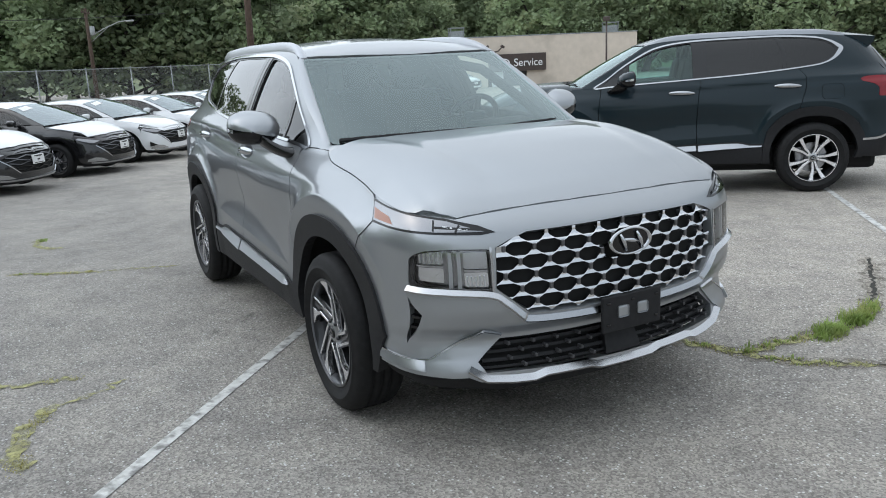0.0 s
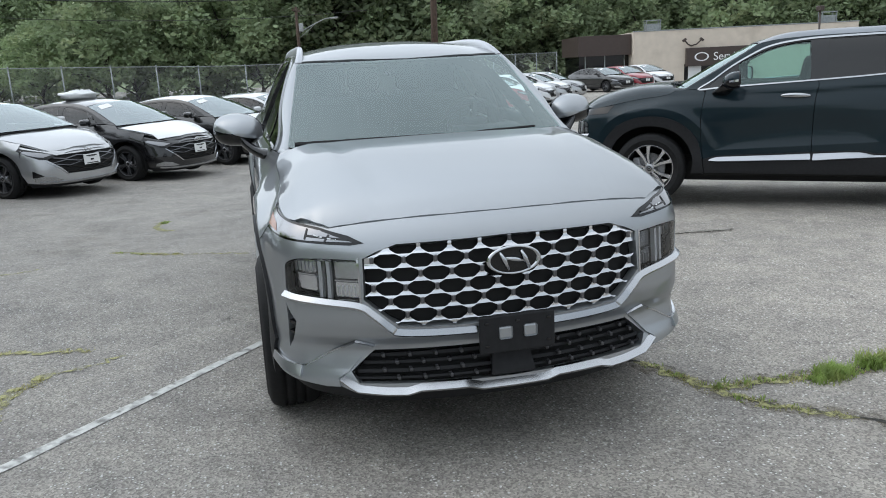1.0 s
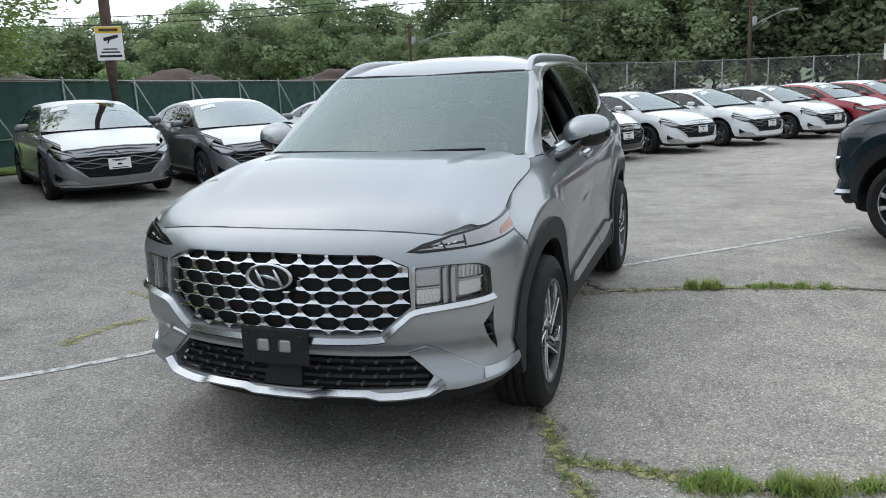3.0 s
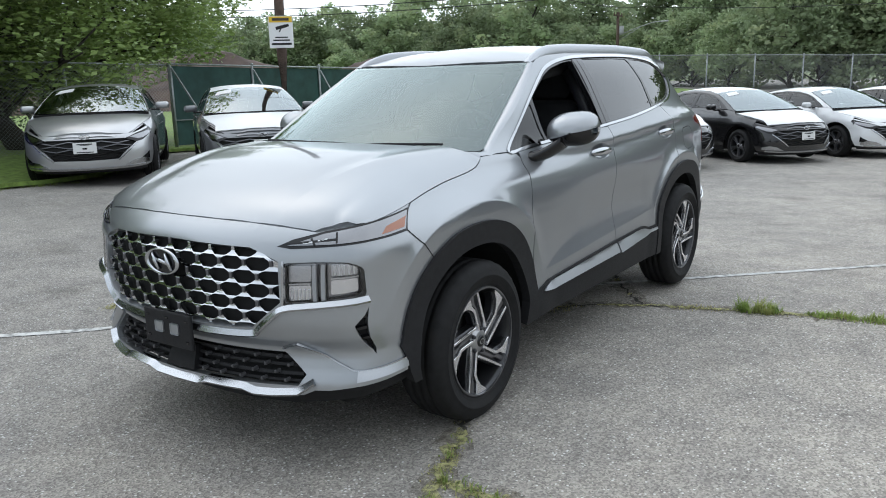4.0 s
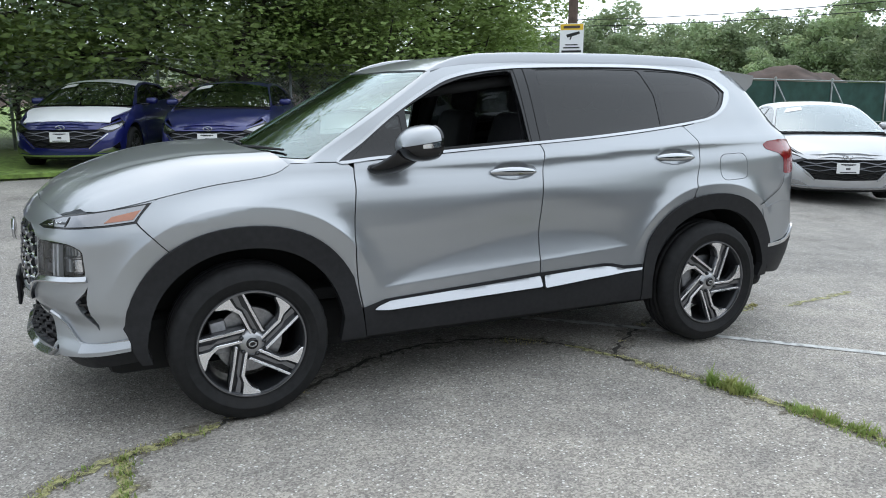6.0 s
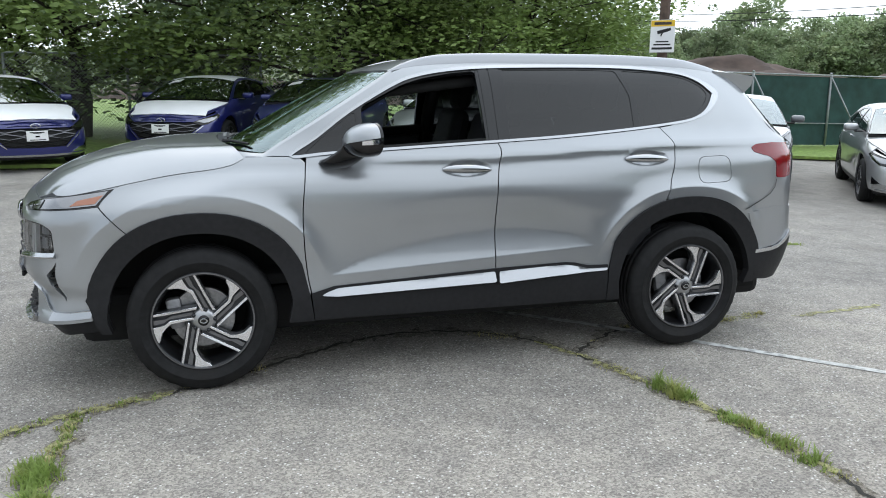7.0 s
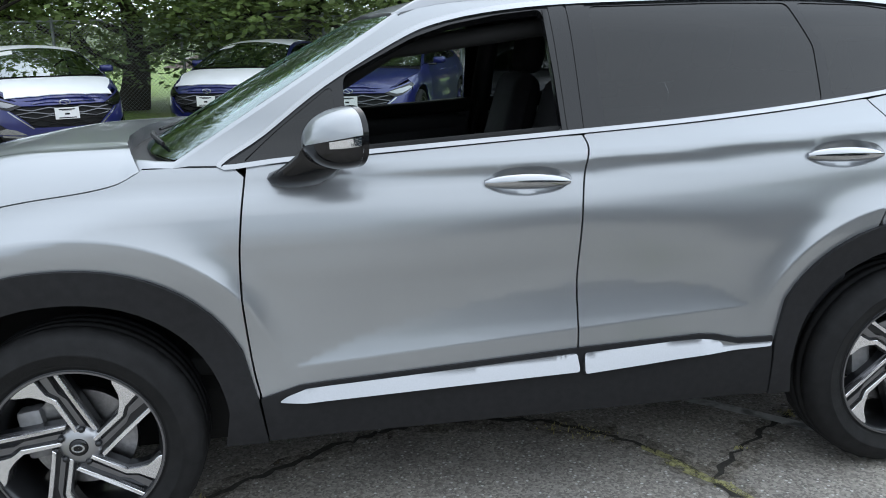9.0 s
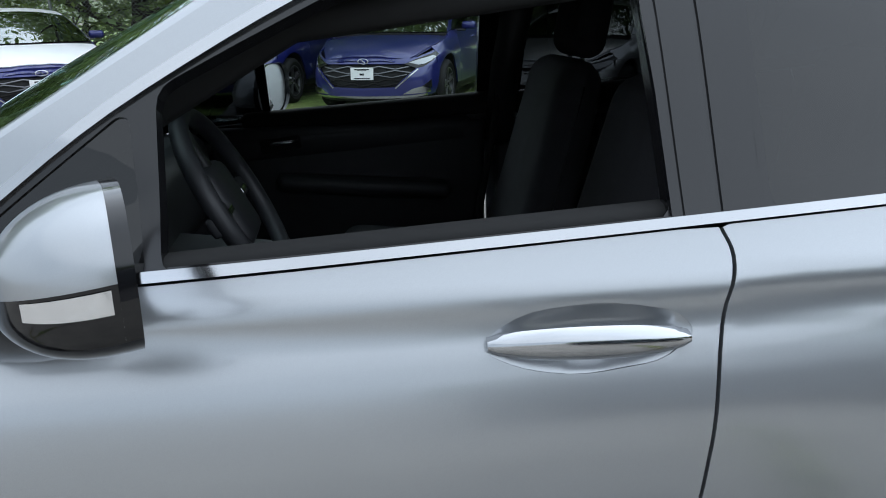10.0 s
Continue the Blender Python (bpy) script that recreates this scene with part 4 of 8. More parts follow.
    skin("radar_cover", F(mir([(0, 0.47), (0.075, 0.47), (0.09, 0.37), (0, 0.37)])), M_CLAD, off=0.0, flange=0.04, both=False)
    # plate bracket
    bm = bmesh.new()
    add_box(bm, (0.016, 0.305, 0.15), (2.352, 0.004, 0.552), (0, 0, 0), 0.006)
    bracket = part("plate_bracket", bm, M_CLAD, shell, "black plastic plate bracket, no plate mounted")
    for yy in (-0.045, 0.055):
        bm = bmesh.new()
        add_box(bm, (0.006, 0.055, 0.05), (2.361, yy, 0.558), (0, 0, 0), 0.008)
        part("bracket_window", bm, M_SILVER, bracket)
    for yy, zz in ((-0.12, 0.6), (0.13, 0.6), (-0.12, 0.51), (0.13, 0.51), (0.004, 0.6)):
        bm = bmesh.new()
        add_box(bm, (0.006, 0.018, 0.01), (2.3605, yy, zz), (0, 0, 0), 0.002)
        part("bracket_clip", bm, M_GLOSSBLACK, bracket)
    # chin and fins
    chin = F([(0.66, 0.392), (0.6, 0.352), (0.5, 0.342), (0.42, 0.340), (0.37, 0.353), (0.18, 0.353), (0.13, 0.340), (0, 0.339)])
    chin = np.concatenate([chin, [(-a, b) for a, b in chin[-2::-1]]])
    sweep("chin_trim", resample(chin, 0.04, False), [(-0.02, 0.014), (0.0, 0.013), (0.024, -0.008), (0.018, -0.016), (-0.02, -0.018)], B, M_SATIN, shell, "satin silver skid trim")
    fin = np.array([SUV.at_y(0.53, 0.522), SUV.at_y(0.565, 0.536), SUV.at_y(0.602, 0.547), SUV.at_y(0.66, 0.512), SUV.at_y(0.735, 0.464), SUV.at_y(0.79, 0.432), SUV.at_y(0.82, 0.43), sd(2.0, 0.437), sd(1.9, 0.452)])
    for q in (fin, np.stack([-fin[:, 0], fin[:, 1]], 1)):
        sweep("corner_trim", resample(q, 0.02, False), [(0.002, 0.004), (0.012, 0.003), (0.012, -0.003), (0.002, -0.004)], B, M_SATIN, shell, "thin satin silver edge of the corner plate")
    finplate = np.concatenate([fin, [sd(1.9, 0.4), sd(2.0, 0.385), SUV.at_y(0.8, 0.372), SUV.at_y(0.72, 0.36), SUV.at_y(0.668, 0.36), SUV.at_y(0.672, 0.392), SUV.at_y(0.632, 0.416)]])
    skin("corner_fin", finplate, paintwork, off=0.009, flange=0.012, gap=0.024)
    # the plate's lower flank turns up to the light
    foot = np.array([SUV.at_y(0.8, 0.428), sd(2.0, 0.434), sd(1.9, 0.448), sd(1.9, 0.415), sd(2.0, 0.402), SUV.at_y(0.8, 0.39)])
    panel("corner_skid", foot, lambda s_, z_: B(s_, z_) + np.stack([0.1 * (0.44 - np.asarray(z_)), np.sign(s_) * 0.22 * (0.45 - np.asarray(z_)), 0 * np.asarray(z_)], -1), M_SILL, shell, 0.02, 0.011, 0.012, label="satin silver corner skid strip", both=True)
    skin("side_vent", F([(y, z) for y, z in vent]), M_BLACK, off=-0.03, flange=0)
    for zz in (0.655, 0.61, 0.565):
        skin("vent_slat", F([(0.815, zz), (0.845, zz + 0.006), (0.845, zz - 0.006), (0.818, zz - 0.01)]), M_GLOSSBLACK, off=-0.006, flange=0.02)
    # lower cladding: lip, arches, sills
    lip = [SUV.at_y(0.0, 0.332), SUV.at_y(0.6, 0.336), SUV.at_y(0.8, 0.388), sd(1.93, 0.425), sd(1.845, 0.47), sd(1.815, 0.33), SUV.at_y(0.72, 0.25), SUV.at_y(0.5, 0.215), SUV.at_y(0, 0.215)]
    skin("front_lip", np.array(lip + [(-a, b) for a, b in reversed(lip) if abs(a) > 1e-6]), M_CLAD, off=-0.05, both=False)
    for nm, c in (("front_arch", ARCH_F), ("rear_arch", ARCH_R)):
        if c is ARCH_F:
            outer = [(1.86, 0.33)] + arc(c, 0.552, 12, 154, 26, 1.12) + [(0.846, 0.466), (0.826, 0.325)]
            inner = [(0.955, 0.325)] + arc(c, 0.452, 172, 6, 28, 1.08) + [(1.815, 0.33)]
        else:
            outer = [(-0.862, 0.32), (-0.868, 0.5)] + arc(c, 0.545, 30, 158, 26, 1.12) + [(-1.9, 0.42), (-1.875, 0.36)]
            inner = [(-1.8, 0.36)] + arc(c, 0.452, 172, 6, 28, 1.08) + [(-0.945, 0.32)]
        skin(nm, S(outer + inner), M_CLAD, off=0.014, flange=0.045, lab="black plastic wheel arch trim")
    sill = [(0.838, 0.472), (0.72, 0.503), (-0.176, 0.545), (-0.6, 0.556), (-0.66, 0.55), (-0.74, 0.53), (-0.862, 0.53), (-0.862, 0.322), (-0.4, 0.322), (0.4, 0.325), (0.822, 0.328)]
    skin("sill_cladding", S(sill), M_CLAD, off=0.009, flange=0.04)
    for pts in ([(0.785, 0.458), (0.76, 0.474), (0.7, 0.493), (0.2, 0.513), (-0.172, 0.53), (-0.176, 0.474), (0.3, 0.462), (0.7, 0.452)], [(-0.192, 0.466), (-0.198, 0.528), (-0.5, 0.541), (-0.6, 0.541), (-0.655, 0.533), (-0.735, 0.514), (-0.858, 0.514), (-0.852, 0.5), (-0.5, 0.486)]):
        trim_top = curve([(x, z) for x, z in pts if z > 0.5 or x > 0.65 and z > 0.455])

        def tilt(s_, z_, top=trim_top):
            p = B(s_, z_)
            line = top(p[..., 0])
            drop = np.clip(line - p[..., 2], 0, 0.08)
            p[..., 1] = B(s_, line)[..., 1] + np.sign(p[..., 1]) * (0.013 + 0.44 * drop)
            return p
        panel("sill_trim", S(rounded(pts, 0.01, 3)), tilt, M_SILL, shell, 0.016, 0.002, 0.02, label="satin silver sill strip", both=True)
    # rear bumper, tailgate, tail lamps
    tail_s = SUV.at_x(-2.19, 0.8)[0]
    gate = np.array([(tail_s, 1.49), (tail_s - 0.02, 0.78), (B.L, 0.78), (B.L, 1.55)])
    skin("tailgate", gate, paintwork, gap=0.08)
    rbump = np.array([sd(-1.84, 0.5), sd(-1.84, 0.70), sd(-1.8, 0.79), sd(-2.0, 0.82), (tail_s, 0.8), (B.L, 0.8), (B.L, 0.5), (tail_s, 0.55)])
    skin("rear_bumper", rbump, paintwork, off=0.004)
    rlow = np.array([sd(-1.885, 0.375), sd(-1.9, 0.56), sd(-2.05, 0.575), (tail_s, 0.64), (B.L, 0.6), (B.L, 0.3), (tail_s, 0.36), sd(-2.0, 0.36)])
    skin("rear_lower_bumper", rlow, M_CLAD, off=0.01, flange=0.03)
    skin("rear_trim", band(np.array([sd(-1.872, 0.549), sd(-2.0, 0.556), sd(-2.06, 0.566), sd(-2.14, 0.6), sd(-2.2, 0.64)]), 0.022), M_CHROME, off=0.018, flange=0.012)
    tl = np.array([sd(-1.825, 1.18), sd(-1.87, 1.2), sd(-2.0, 1.205), sd(-2.1, 1.2), sd(-2.18, 1.195), sd(-2.17, 1.0), sd(-2.1, 0.99), sd(-2.018, 0.995), sd(-2.016, 1.085), sd(-1.965, 1.122), sd(-1.845, 1.152)])
    skin("tail_lamp", rounded(tl, 0.015), M_RED, off=0.003, flange=0.02, lab="red wraparound tail lamp")
    rw = np.array([(tail_s + 0.15, 1.48), (tail_s + 0.05, 1.24), (B.L, 1.22), (B.L, 1.5)])
    skin("rear_window", rw, M_GLOSSBLACK, off=0.004, gap=0.08, flange=0.006)
    if hero:
        skin("shut_line", band(np.array([sd(-1.768, 0.815), sd(-1.88, 0.855), sd(-1.967, 0.899), sd(-2.005, 0.94), sd(-2.016, 0.985)]), 0.0045), M_BLACK, off=0.0052, flange=0.0)
    # the inner face of the roof pillar, from its ridge over to the glass, with the painted foot in front of it
    for sgn in (1, -1):
        vs = np.linspace(0, 1, 22)
        px_, pz_ = scr_edge(vs)
        ridge = np.array([B(*[np.array(w) for w in SUV.at_x(float(a), float(b))]) for a, b in zip(px_, pz_)])
        glassy = GLASS_FOOT + (GLASS_HEAD - GLASS_FOOT) * vs[:, None] + np.array([0, -0.012, -0.003])
        foot_o = np.array([B(*[np.array(w) for w in SUV.at_x(a, 1.1765)]) for a in (1.137, 1.1)])
        foot_i = np.array([(1.178, 0.69, 1.196), (1.115, 0.705, 1.188)])
        lip_o = np.array([B(*[np.array(w) for w in SUV.at_x(1.142, 1.16)])])
        lip_i = np.array([(1.19, 0.68, 1.166)])
        ridge, glassy = np.concatenate([lip_o, foot_o, ridge]), np.concatenate([lip_i, foot_i, glassy])
        V, Fc, n = [], [], 7
        for a, b in zip(ridge, glassy):
            for t in np.linspace(0, 1, n):
                p = a + (b - a) * t + np.array([0, 0.1, 1.0]) * 0.012 * math.sin(math.pi * t) * (1 - 0.3 * t)
                V.append((p[0], sgn * p[1], p[2]))
        for i in range(len(ridge) - 1):
            for k in range(n - 1):
                q = i * n + k
                f = (q, q + 1, q + n + 1, q + n)
                Fc.append(f if sgn < 0 else f[::-1])
        from_data("pillar_face", V, Fc, paintwork, shell)
    # bonnet
    lead = [B(*[np.array(v) for v in SUV.at_y(y, float(np.interp(y, NOSE_Y, NOSE_Z)))]) for y in (0.0, 0.2, 0.4, 0.58, 0.66)]
    hood = [(p[0] - 0.0015, p[1]) for p in lead]
    for x in np.linspace(2.03, 1.145, 26):
        z = float(hood_e(x)) + 0.001
        p = B(*[np.array(v) for v in SUV.at_x(x, z)])
        hood.append((x, p[1] - 0.002))
    hood += [(1.165, 0.74), (1.185, 0.68), (1.23, 0.5), (1.262, 0.3), (1.275, 0)]
    hood = np.array(hood + [(x, -y) for x, y in reversed(hood) if abs(y) > 1e-6])
    ribs = [np.array([(x, k * float(hood_rib(x))) for x in np.linspace(1.2, 2.12, 30)]) for k in (1, -1)]
    panel("bonnet", hood, suv_hood, paintwork, shell, fine if hero else fine * 1.3, 0.0, 0.05, creases=ribs)
    # windscreen, cowl, roof
    panel("windscreen", rounded([(-0.997, 0.005), (0.997, 0.005), (0.997, 0.997), (-0.997, 0.997)], 0.04), suv_screen, M_SCREEN, shell, 0.08, 0.0, 0, label="clear curved windscreen")
    if hero:
        panel("sensor_cover", rounded([(-0.13, 0.8), (0.1, 0.79), (0.13, 0.97), (-0.16, 0.97)], 0.02), suv_screen, M_CLAD, shell, 0.06, -0.006, 0, label="black sensor cover behind the windscreen")
    rim_o = np.array([(-1, 0), (1, 0), (1, 1), (-1, 1)])
    rim_i = rounded([(-0.984, 0.06), (0.984, 0.06), (0.984, 0.982), (-0.984, 0.982)], 0.05)
    panel("windscreen_border", rim_o, suv_screen, M_GLOSSBLACK, shell, 0.06, -0.004, 0.01, holes=[rim_i])
    panel("sensor_cover", rounded([(-0.16, 0.86), (0.16, 0.86), (0.2, 1.0), (-0.2, 1.0)], 0.03), suv_screen, M_DASH, shell, 0.08, -0.02, 0.03)
    deck = lambda x, y: np.stack([np.asarray(x, float) * 1.0, np.asarray(y, float), 1.182 - 0.03 * np.abs(y) ** 2 + 0.0 * np.asarray(x)], -1)
    co = [(1.34, 0), (1.3, 0.35), (1.24, 0.55), (1.16, 0.7), (1.02, 0.7), (1.06, 0.6), (1.12, 0.3), (1.14, 0)]
    panel("cowl", np.array(co + [(x, -y) for x, y in reversed(co) if abs(y) > 1e-6]), deck, M_CLAD, shell, 0.1, 0, 0.05)
    for pts in ([(-0.95, 0.02), (-0.5, 0.045), (0.02, 0.05)], [(0.05, 0.02), (0.35, 0.05), (0.75, 0.055)]):
        bm = bmesh.new()
        q = suv_screen(np.array([p[0] for p in pts]), np.array([p[1] for p in pts]))
        add_tube(bm, [Vector(v) + Vector((0.012, 0, 0.012)) for v in q], [0.012, 0.009, 0.006], 6)
        part("wiper", bm, M_CLAD, shell)
    rx = np.linspace(0.335, -1.97, 24)
    roof = [(0.468, 0.0), (0.455, 0.2), (0.42, 0.42)] + [(x, float(B(*[np.array(v) for v in SUV.at_x(x, float(ROOF_E(x)))])[1])) for x in rx] + [(-2.05, 0.45), (-2.08, 0)]
    roof = np.array(roof + [(x, -y) for x, y in reversed(roof) if abs(y) > 1e-6])
    panel("roof", roof, suv_roof, paintwork, shell, fine * 1.6, 0.0, 0.02)
    bm = bmesh.new()
    rows = []
    for k in np.linspace(-1, 1, 17):
        q = abs(k) ** 2.2
        rows.append([bm.verts.new(p) for p in ((-1.72, 0.55 * k, 1.678 - 0.046 * q), (-1.82, 0.55 * k, 1.666 - 0.042 * q), (-1.93, 0.542 * k, 1.65 - 0.036 * q), (-2.06 + 0.025 * q, 0.525 * k, 1.63 - 0.028 * q), (-2.065 + 0.028 * q, 0.523 * k, 1.612 - 0.03 * q), (-2.03, 0.52 * k, 1.575 - 0.03 * q), (-1.985, 0.515 * k, 1.5), (-1.8, 0.555 * k, 1.56))])
    for a, b in zip(rows, rows[1:]):
        for i in range(7):
            bm.faces.new((b[i], b[i + 1], a[i + 1], a[i]))
    bm.faces.new(rows[0])
    bm.faces.new(rows[-1][::-1])
    part("rear_spoiler", bm, paintwork, shell, angle=35)
    # roof rails
    for sgn in (1, -1):
        bm = bmesh.new()
        pts = []
        for x in np.linspace(0.36, -1.80, 30):
            t = (0.36 - x) / 2.16
            z = float(ROOF_E(x)) + 0.004 + 0.05 * min(1, (t / 0.13)) ** 0.6 * min(1, ((1 - t) / 0.16)) ** 0.6
            y = float(B(*[np.array(v) for v in SUV.at_x(x, float(ROOF_E(x)))])[1])
            pts.append((x, sgn * (y - 0.014), z))
        rows = []
        for p in pts:
            zb = float(ROOF_E(p[0])) - 0.004
            hh = p[2] - zb
            rows.append([bm.verts.new((p[0], p[1] + sgn * dy, zb + dz * hh)) for dy, dz in ((-0.03, 0.0), (-0.03, 0.72), (-0.024, 0.92), (-0.012, 1.0), (0.0, 0.94), (0.008, 0.7), (0.013, 0.0))])
        for a, b in zip(rows, rows[1:]):
            for i in range(7):
                bm.faces.new((a[i], a[(i + 1) % 7], b[(i + 1) % 7], b[i]))
        bm.faces.new(rows[0][::-1])
        bm.faces.new(rows[-1])
        bmesh.ops.recalc_face_normals(bm, faces=bm.faces)
        part("roof_rail", bm, M_RAIL, shell, "satin silver roof rail", angle=50)
    # side glass and window trim
    d = np.array(dlo)
    ctr = d.mean(0)
    def grow(q, k):
        nrm = np.gradient(q, axis=0)
        nrm /= np.maximum(np.linalg.norm(nrm, axis=1, keepdims=True), 1e-9)
        out = np.stack([nrm[:, 1], -nrm[:, 0]], 1)
        if np.sum(out * (q - ctr)) < 0:
            out = -out
        return q + out * k
    chrome_o = grow(d, 0.004)
    thick = 0.009 + 0.003 * step(1.3, 1.5, d[:, 1]) + 0.03 * np.exp(-(((d[:, 0] + 1.66) / 0.13) ** 2 + ((d[:, 1] - 1.48) / 0.1) ** 2))
    nr = np.stack([-(grow(d, 1) - d)[:, 0], -(grow(d, 1) - d)[:, 1]], 1)
    inner_c = d + nr * thick[:, None]
    skin("window_trim", S(chrome_o), M_TRIM, off=0.006, flange=0.02, holes=[S(inner_c)], gap=0.04, lab="chrome strip round the side windows")
    tri = [(0.55, 1.2), (0.845, 1.186), (0.74, 1.272), (0.58, 1.392), (0.565, 1.39)]
    # frame in gloss black behind the opening edge
    win = [(0.53, 1.2), (0.53, 1.425), (0.42, 1.48), (0.3, 1.538), (0.18, 1.575), (0.02, 1.603), (-0.13, 1.618), (-0.142, 1.24), (0.1, 1.228), (0.35, 1.214)]
    rwin = [(-0.285, 1.246), (-0.29, 1.625), (-0.76, 1.63), (-1.005, 1.626), (-1.064, 1.482), (-1.058, 1.302), (-0.9, 1.286), (-0.6, 1.265)]
    qwin = [(-1.1, 1.312), (-1.1, 1.475), (-1.035, 1.626), (-1.3, 1.615), (-1.47, 1.585), (-1.57, 1.54), (-1.61, 1.49), (-1.55, 1.415), (-1.44, 1.362), (-1.3, 1.34)]
    frame_holes = [S(rounded(win, 0.025)), S(rounded(tri, 0.015)), S(rounded(rwin, 0.02)), S(rounded(qwin, 0.03))]
    skin("window_frame", S(grow(d, -0.008)), M_PILLAR, off=-0.002, flange=0.03, holes=frame_holes, gap=0.05)
    if hero:
        skin("pillar_cover", S([(-0.160, 1.242), (-0.206, 1.244), (-0.206, 1.628), (-0.152, 1.622)]), M_PILLAR, off=0.0015, flange=0.006)
        skin("pillar_cover", S([(-0.214, 1.245), (-0.27, 1.248), (-0.277, 1.63), (-0.214, 1.629)]), M_PILLAR, off=0.0015, flange=0.006)
        sweep("window_seal", S([(-0.146, 1.236), (-0.142, 1.4), (-0.136, 1.614)]), [(-0.004, 0.006), (0.004, 0.005), (0.004, -0.005), (-0.004, -0.006)], B, M_GLOSSBLACK, shell)
        sweep("belt_seal", S([(0.52, 1.2035), (0.3, 1.215), (0.0, 1.2305), (-0.14, 1.2375)]), [(-0.006, 0.006), (0.003, 0.005), (0.003, -0.004), (-0.006, -0.005)], B, M_GLOSSBLACK, shell)
    skin("quarter_light", S(rounded(tri, 0.015)), M_TINT, off=-0.006, flange=0)
    skin("rear_door_glass", S(rounded(rwin, 0.02)), M_TINT, off=-0.005, flange=0, lab="dark tinted rear door glass")
    skin("rear_side_glass", S(rounded(qwin, 0.03)), M_TINT, off=-0.005, flange=0, lab="dark tinted rear side glass")
    panel("front_door_glass", S(rounded(win, 0.025)), B, M_GLASS if hero else M_GLASSGREEN, shell, 0.08, -0.012, 0, mirror=True)
    if not hero:
        panel("front_door_glass", S(rounded(win, 0.025)), B, M_GLASSGREEN, shell, 0.08, -0.012, 0)
    # door handles: a bowl with a bar across
    for hole, dx in ((hole_f, 0), (hole_r, -1.082)):
        c = hole.mean(0)
        def bowl(s, z, c=c):
            p = B(s, z)
            q = B(np.array(SUV.at_x(c[0], c[1])[0]), np.array(c[1]))
            r = np.hypot((p[..., 0] - c[0]) / 0.155, (p[..., 2] - c[1]) / 0.05)
            p[..., 1] -= np.sign(p[..., 1]) * 0.024 * (1 - step(0.2, 1.0, r))
            return p
        if hero:
            panel("handle_bowl", S(hole), bowl, paintwork, shell, 0.018, 0, 0, both=True)
        for sgn in (1, -1):
            bm = bmesh.new()
            rows = []
            for i in range(25):
                t = i / 24
                x = c[0] + 0.142 - 0.272 * t
                z = c[1] - 0.003 - 0.006 * (t - 0.5) + 0.004 * math.sin(math.pi * t)
                y = float(B(*[np.array(v) for v in SUV.at_x(x, z)])[1])
                wz = 0.0235 * (math.sin(math.pi * min(1, max(0, t * 0.97 + 0.015))) ** 0.3)
                bul = 0.022 * math.sin(math.pi * t) ** 0.7
                ring = []
                for a, bb in ((-1, 0.0), (-0.8, 0.008), (-0.3, 0.015), (0.25, 0.016), (0.75, 0.012), (1, 0.0), (0.7, -0.006), (-0.7, -0.006)):
                    ring.append(bm.verts.new((x, sgn * (y + bul + bb - 0.002), z + a * wz)))
                rows.append(ring)
            for a, b in zip(rows, rows[1:]):
                for i in range(8):
                    bm.faces.new((a[i], a[(i + 1) % 8], b[(i + 1) % 8], b[i]))
            bm.faces.new(rows[0])
            bm.faces.new(rows[-1][::-1])
            bmesh.ops.recalc_face_normals(bm, faces=bm.faces)
            part("door_handle", bm, M_HANDLE, shell, "satin silver door handle", angle=50)
    # door mirrors
    for sgn in (1, -1):
        side_mirror(shell, sgn, paintwork)
    # underbody and wheel wells
    bm = bmesh.new()
    add_box(bm, (4.1, 1.38, 0.27), (-0.05, 0, 0.345), (0, 0, 0), 0.06)
    add_box(bm, (1.75, 1.72, 0.2), (0.0, 0, 0.39), (0, 0, 0), 0.05)
    part("underbody", bm, M_BLACK, shell)
    for c in (ARCH_F, ARCH_R):
        for sgn in (1, -1):
            bm = bmesh.new()
            ring = [[bm.verts.new((px, sgn * y, pz)) for px, pz in arc(c, 0.5, 4, 176, 20)] for y in (0.9, 0.55)]
            for i in range(len(ring[0]) - 1):
                bm.faces.new((ring[0][i], ring[0][i + 1], ring[1][i + 1], ring[1][i]))
            bm.faces.new(ring[1])
            part("wheel_well", bm, M_BLACK, shell)
    if hero:
        interior(car)
    else:
        bm = bmesh.new()
        add_box(bm, (2.9, 1.3, 0.55), (-0.55, 0, 0.95), (0, 0, 0), 0.1)
        for xx in (0.25, -0.75):
            for yy in (0.36, -0.36):
                add_box(bm, (0.16, 0.5, 0.62), (xx - 0.35, yy, 1.15), (0, -12, 0), 0.06)
                add_box(bm, (0.1, 0.26, 0.2), (xx - 0.45, yy, 1.5), (0, -12, 0), 0.04)
        part("seat_rows", bm, M_SEAT, shell)
    for i, (x, sgn) in enumerate(((1.3825, 1), (1.3825, -1), (-1.3825, 1), (-1.3825, -1))):
        wheel("wheel", car, (x, sgn * 0.83, 0.368), 0.37, 0.252, 0.235, sgn, wheel_style, "alloy wheel with polished blades and black tyre", spin=2.53 + 0.35 * i)
    return car


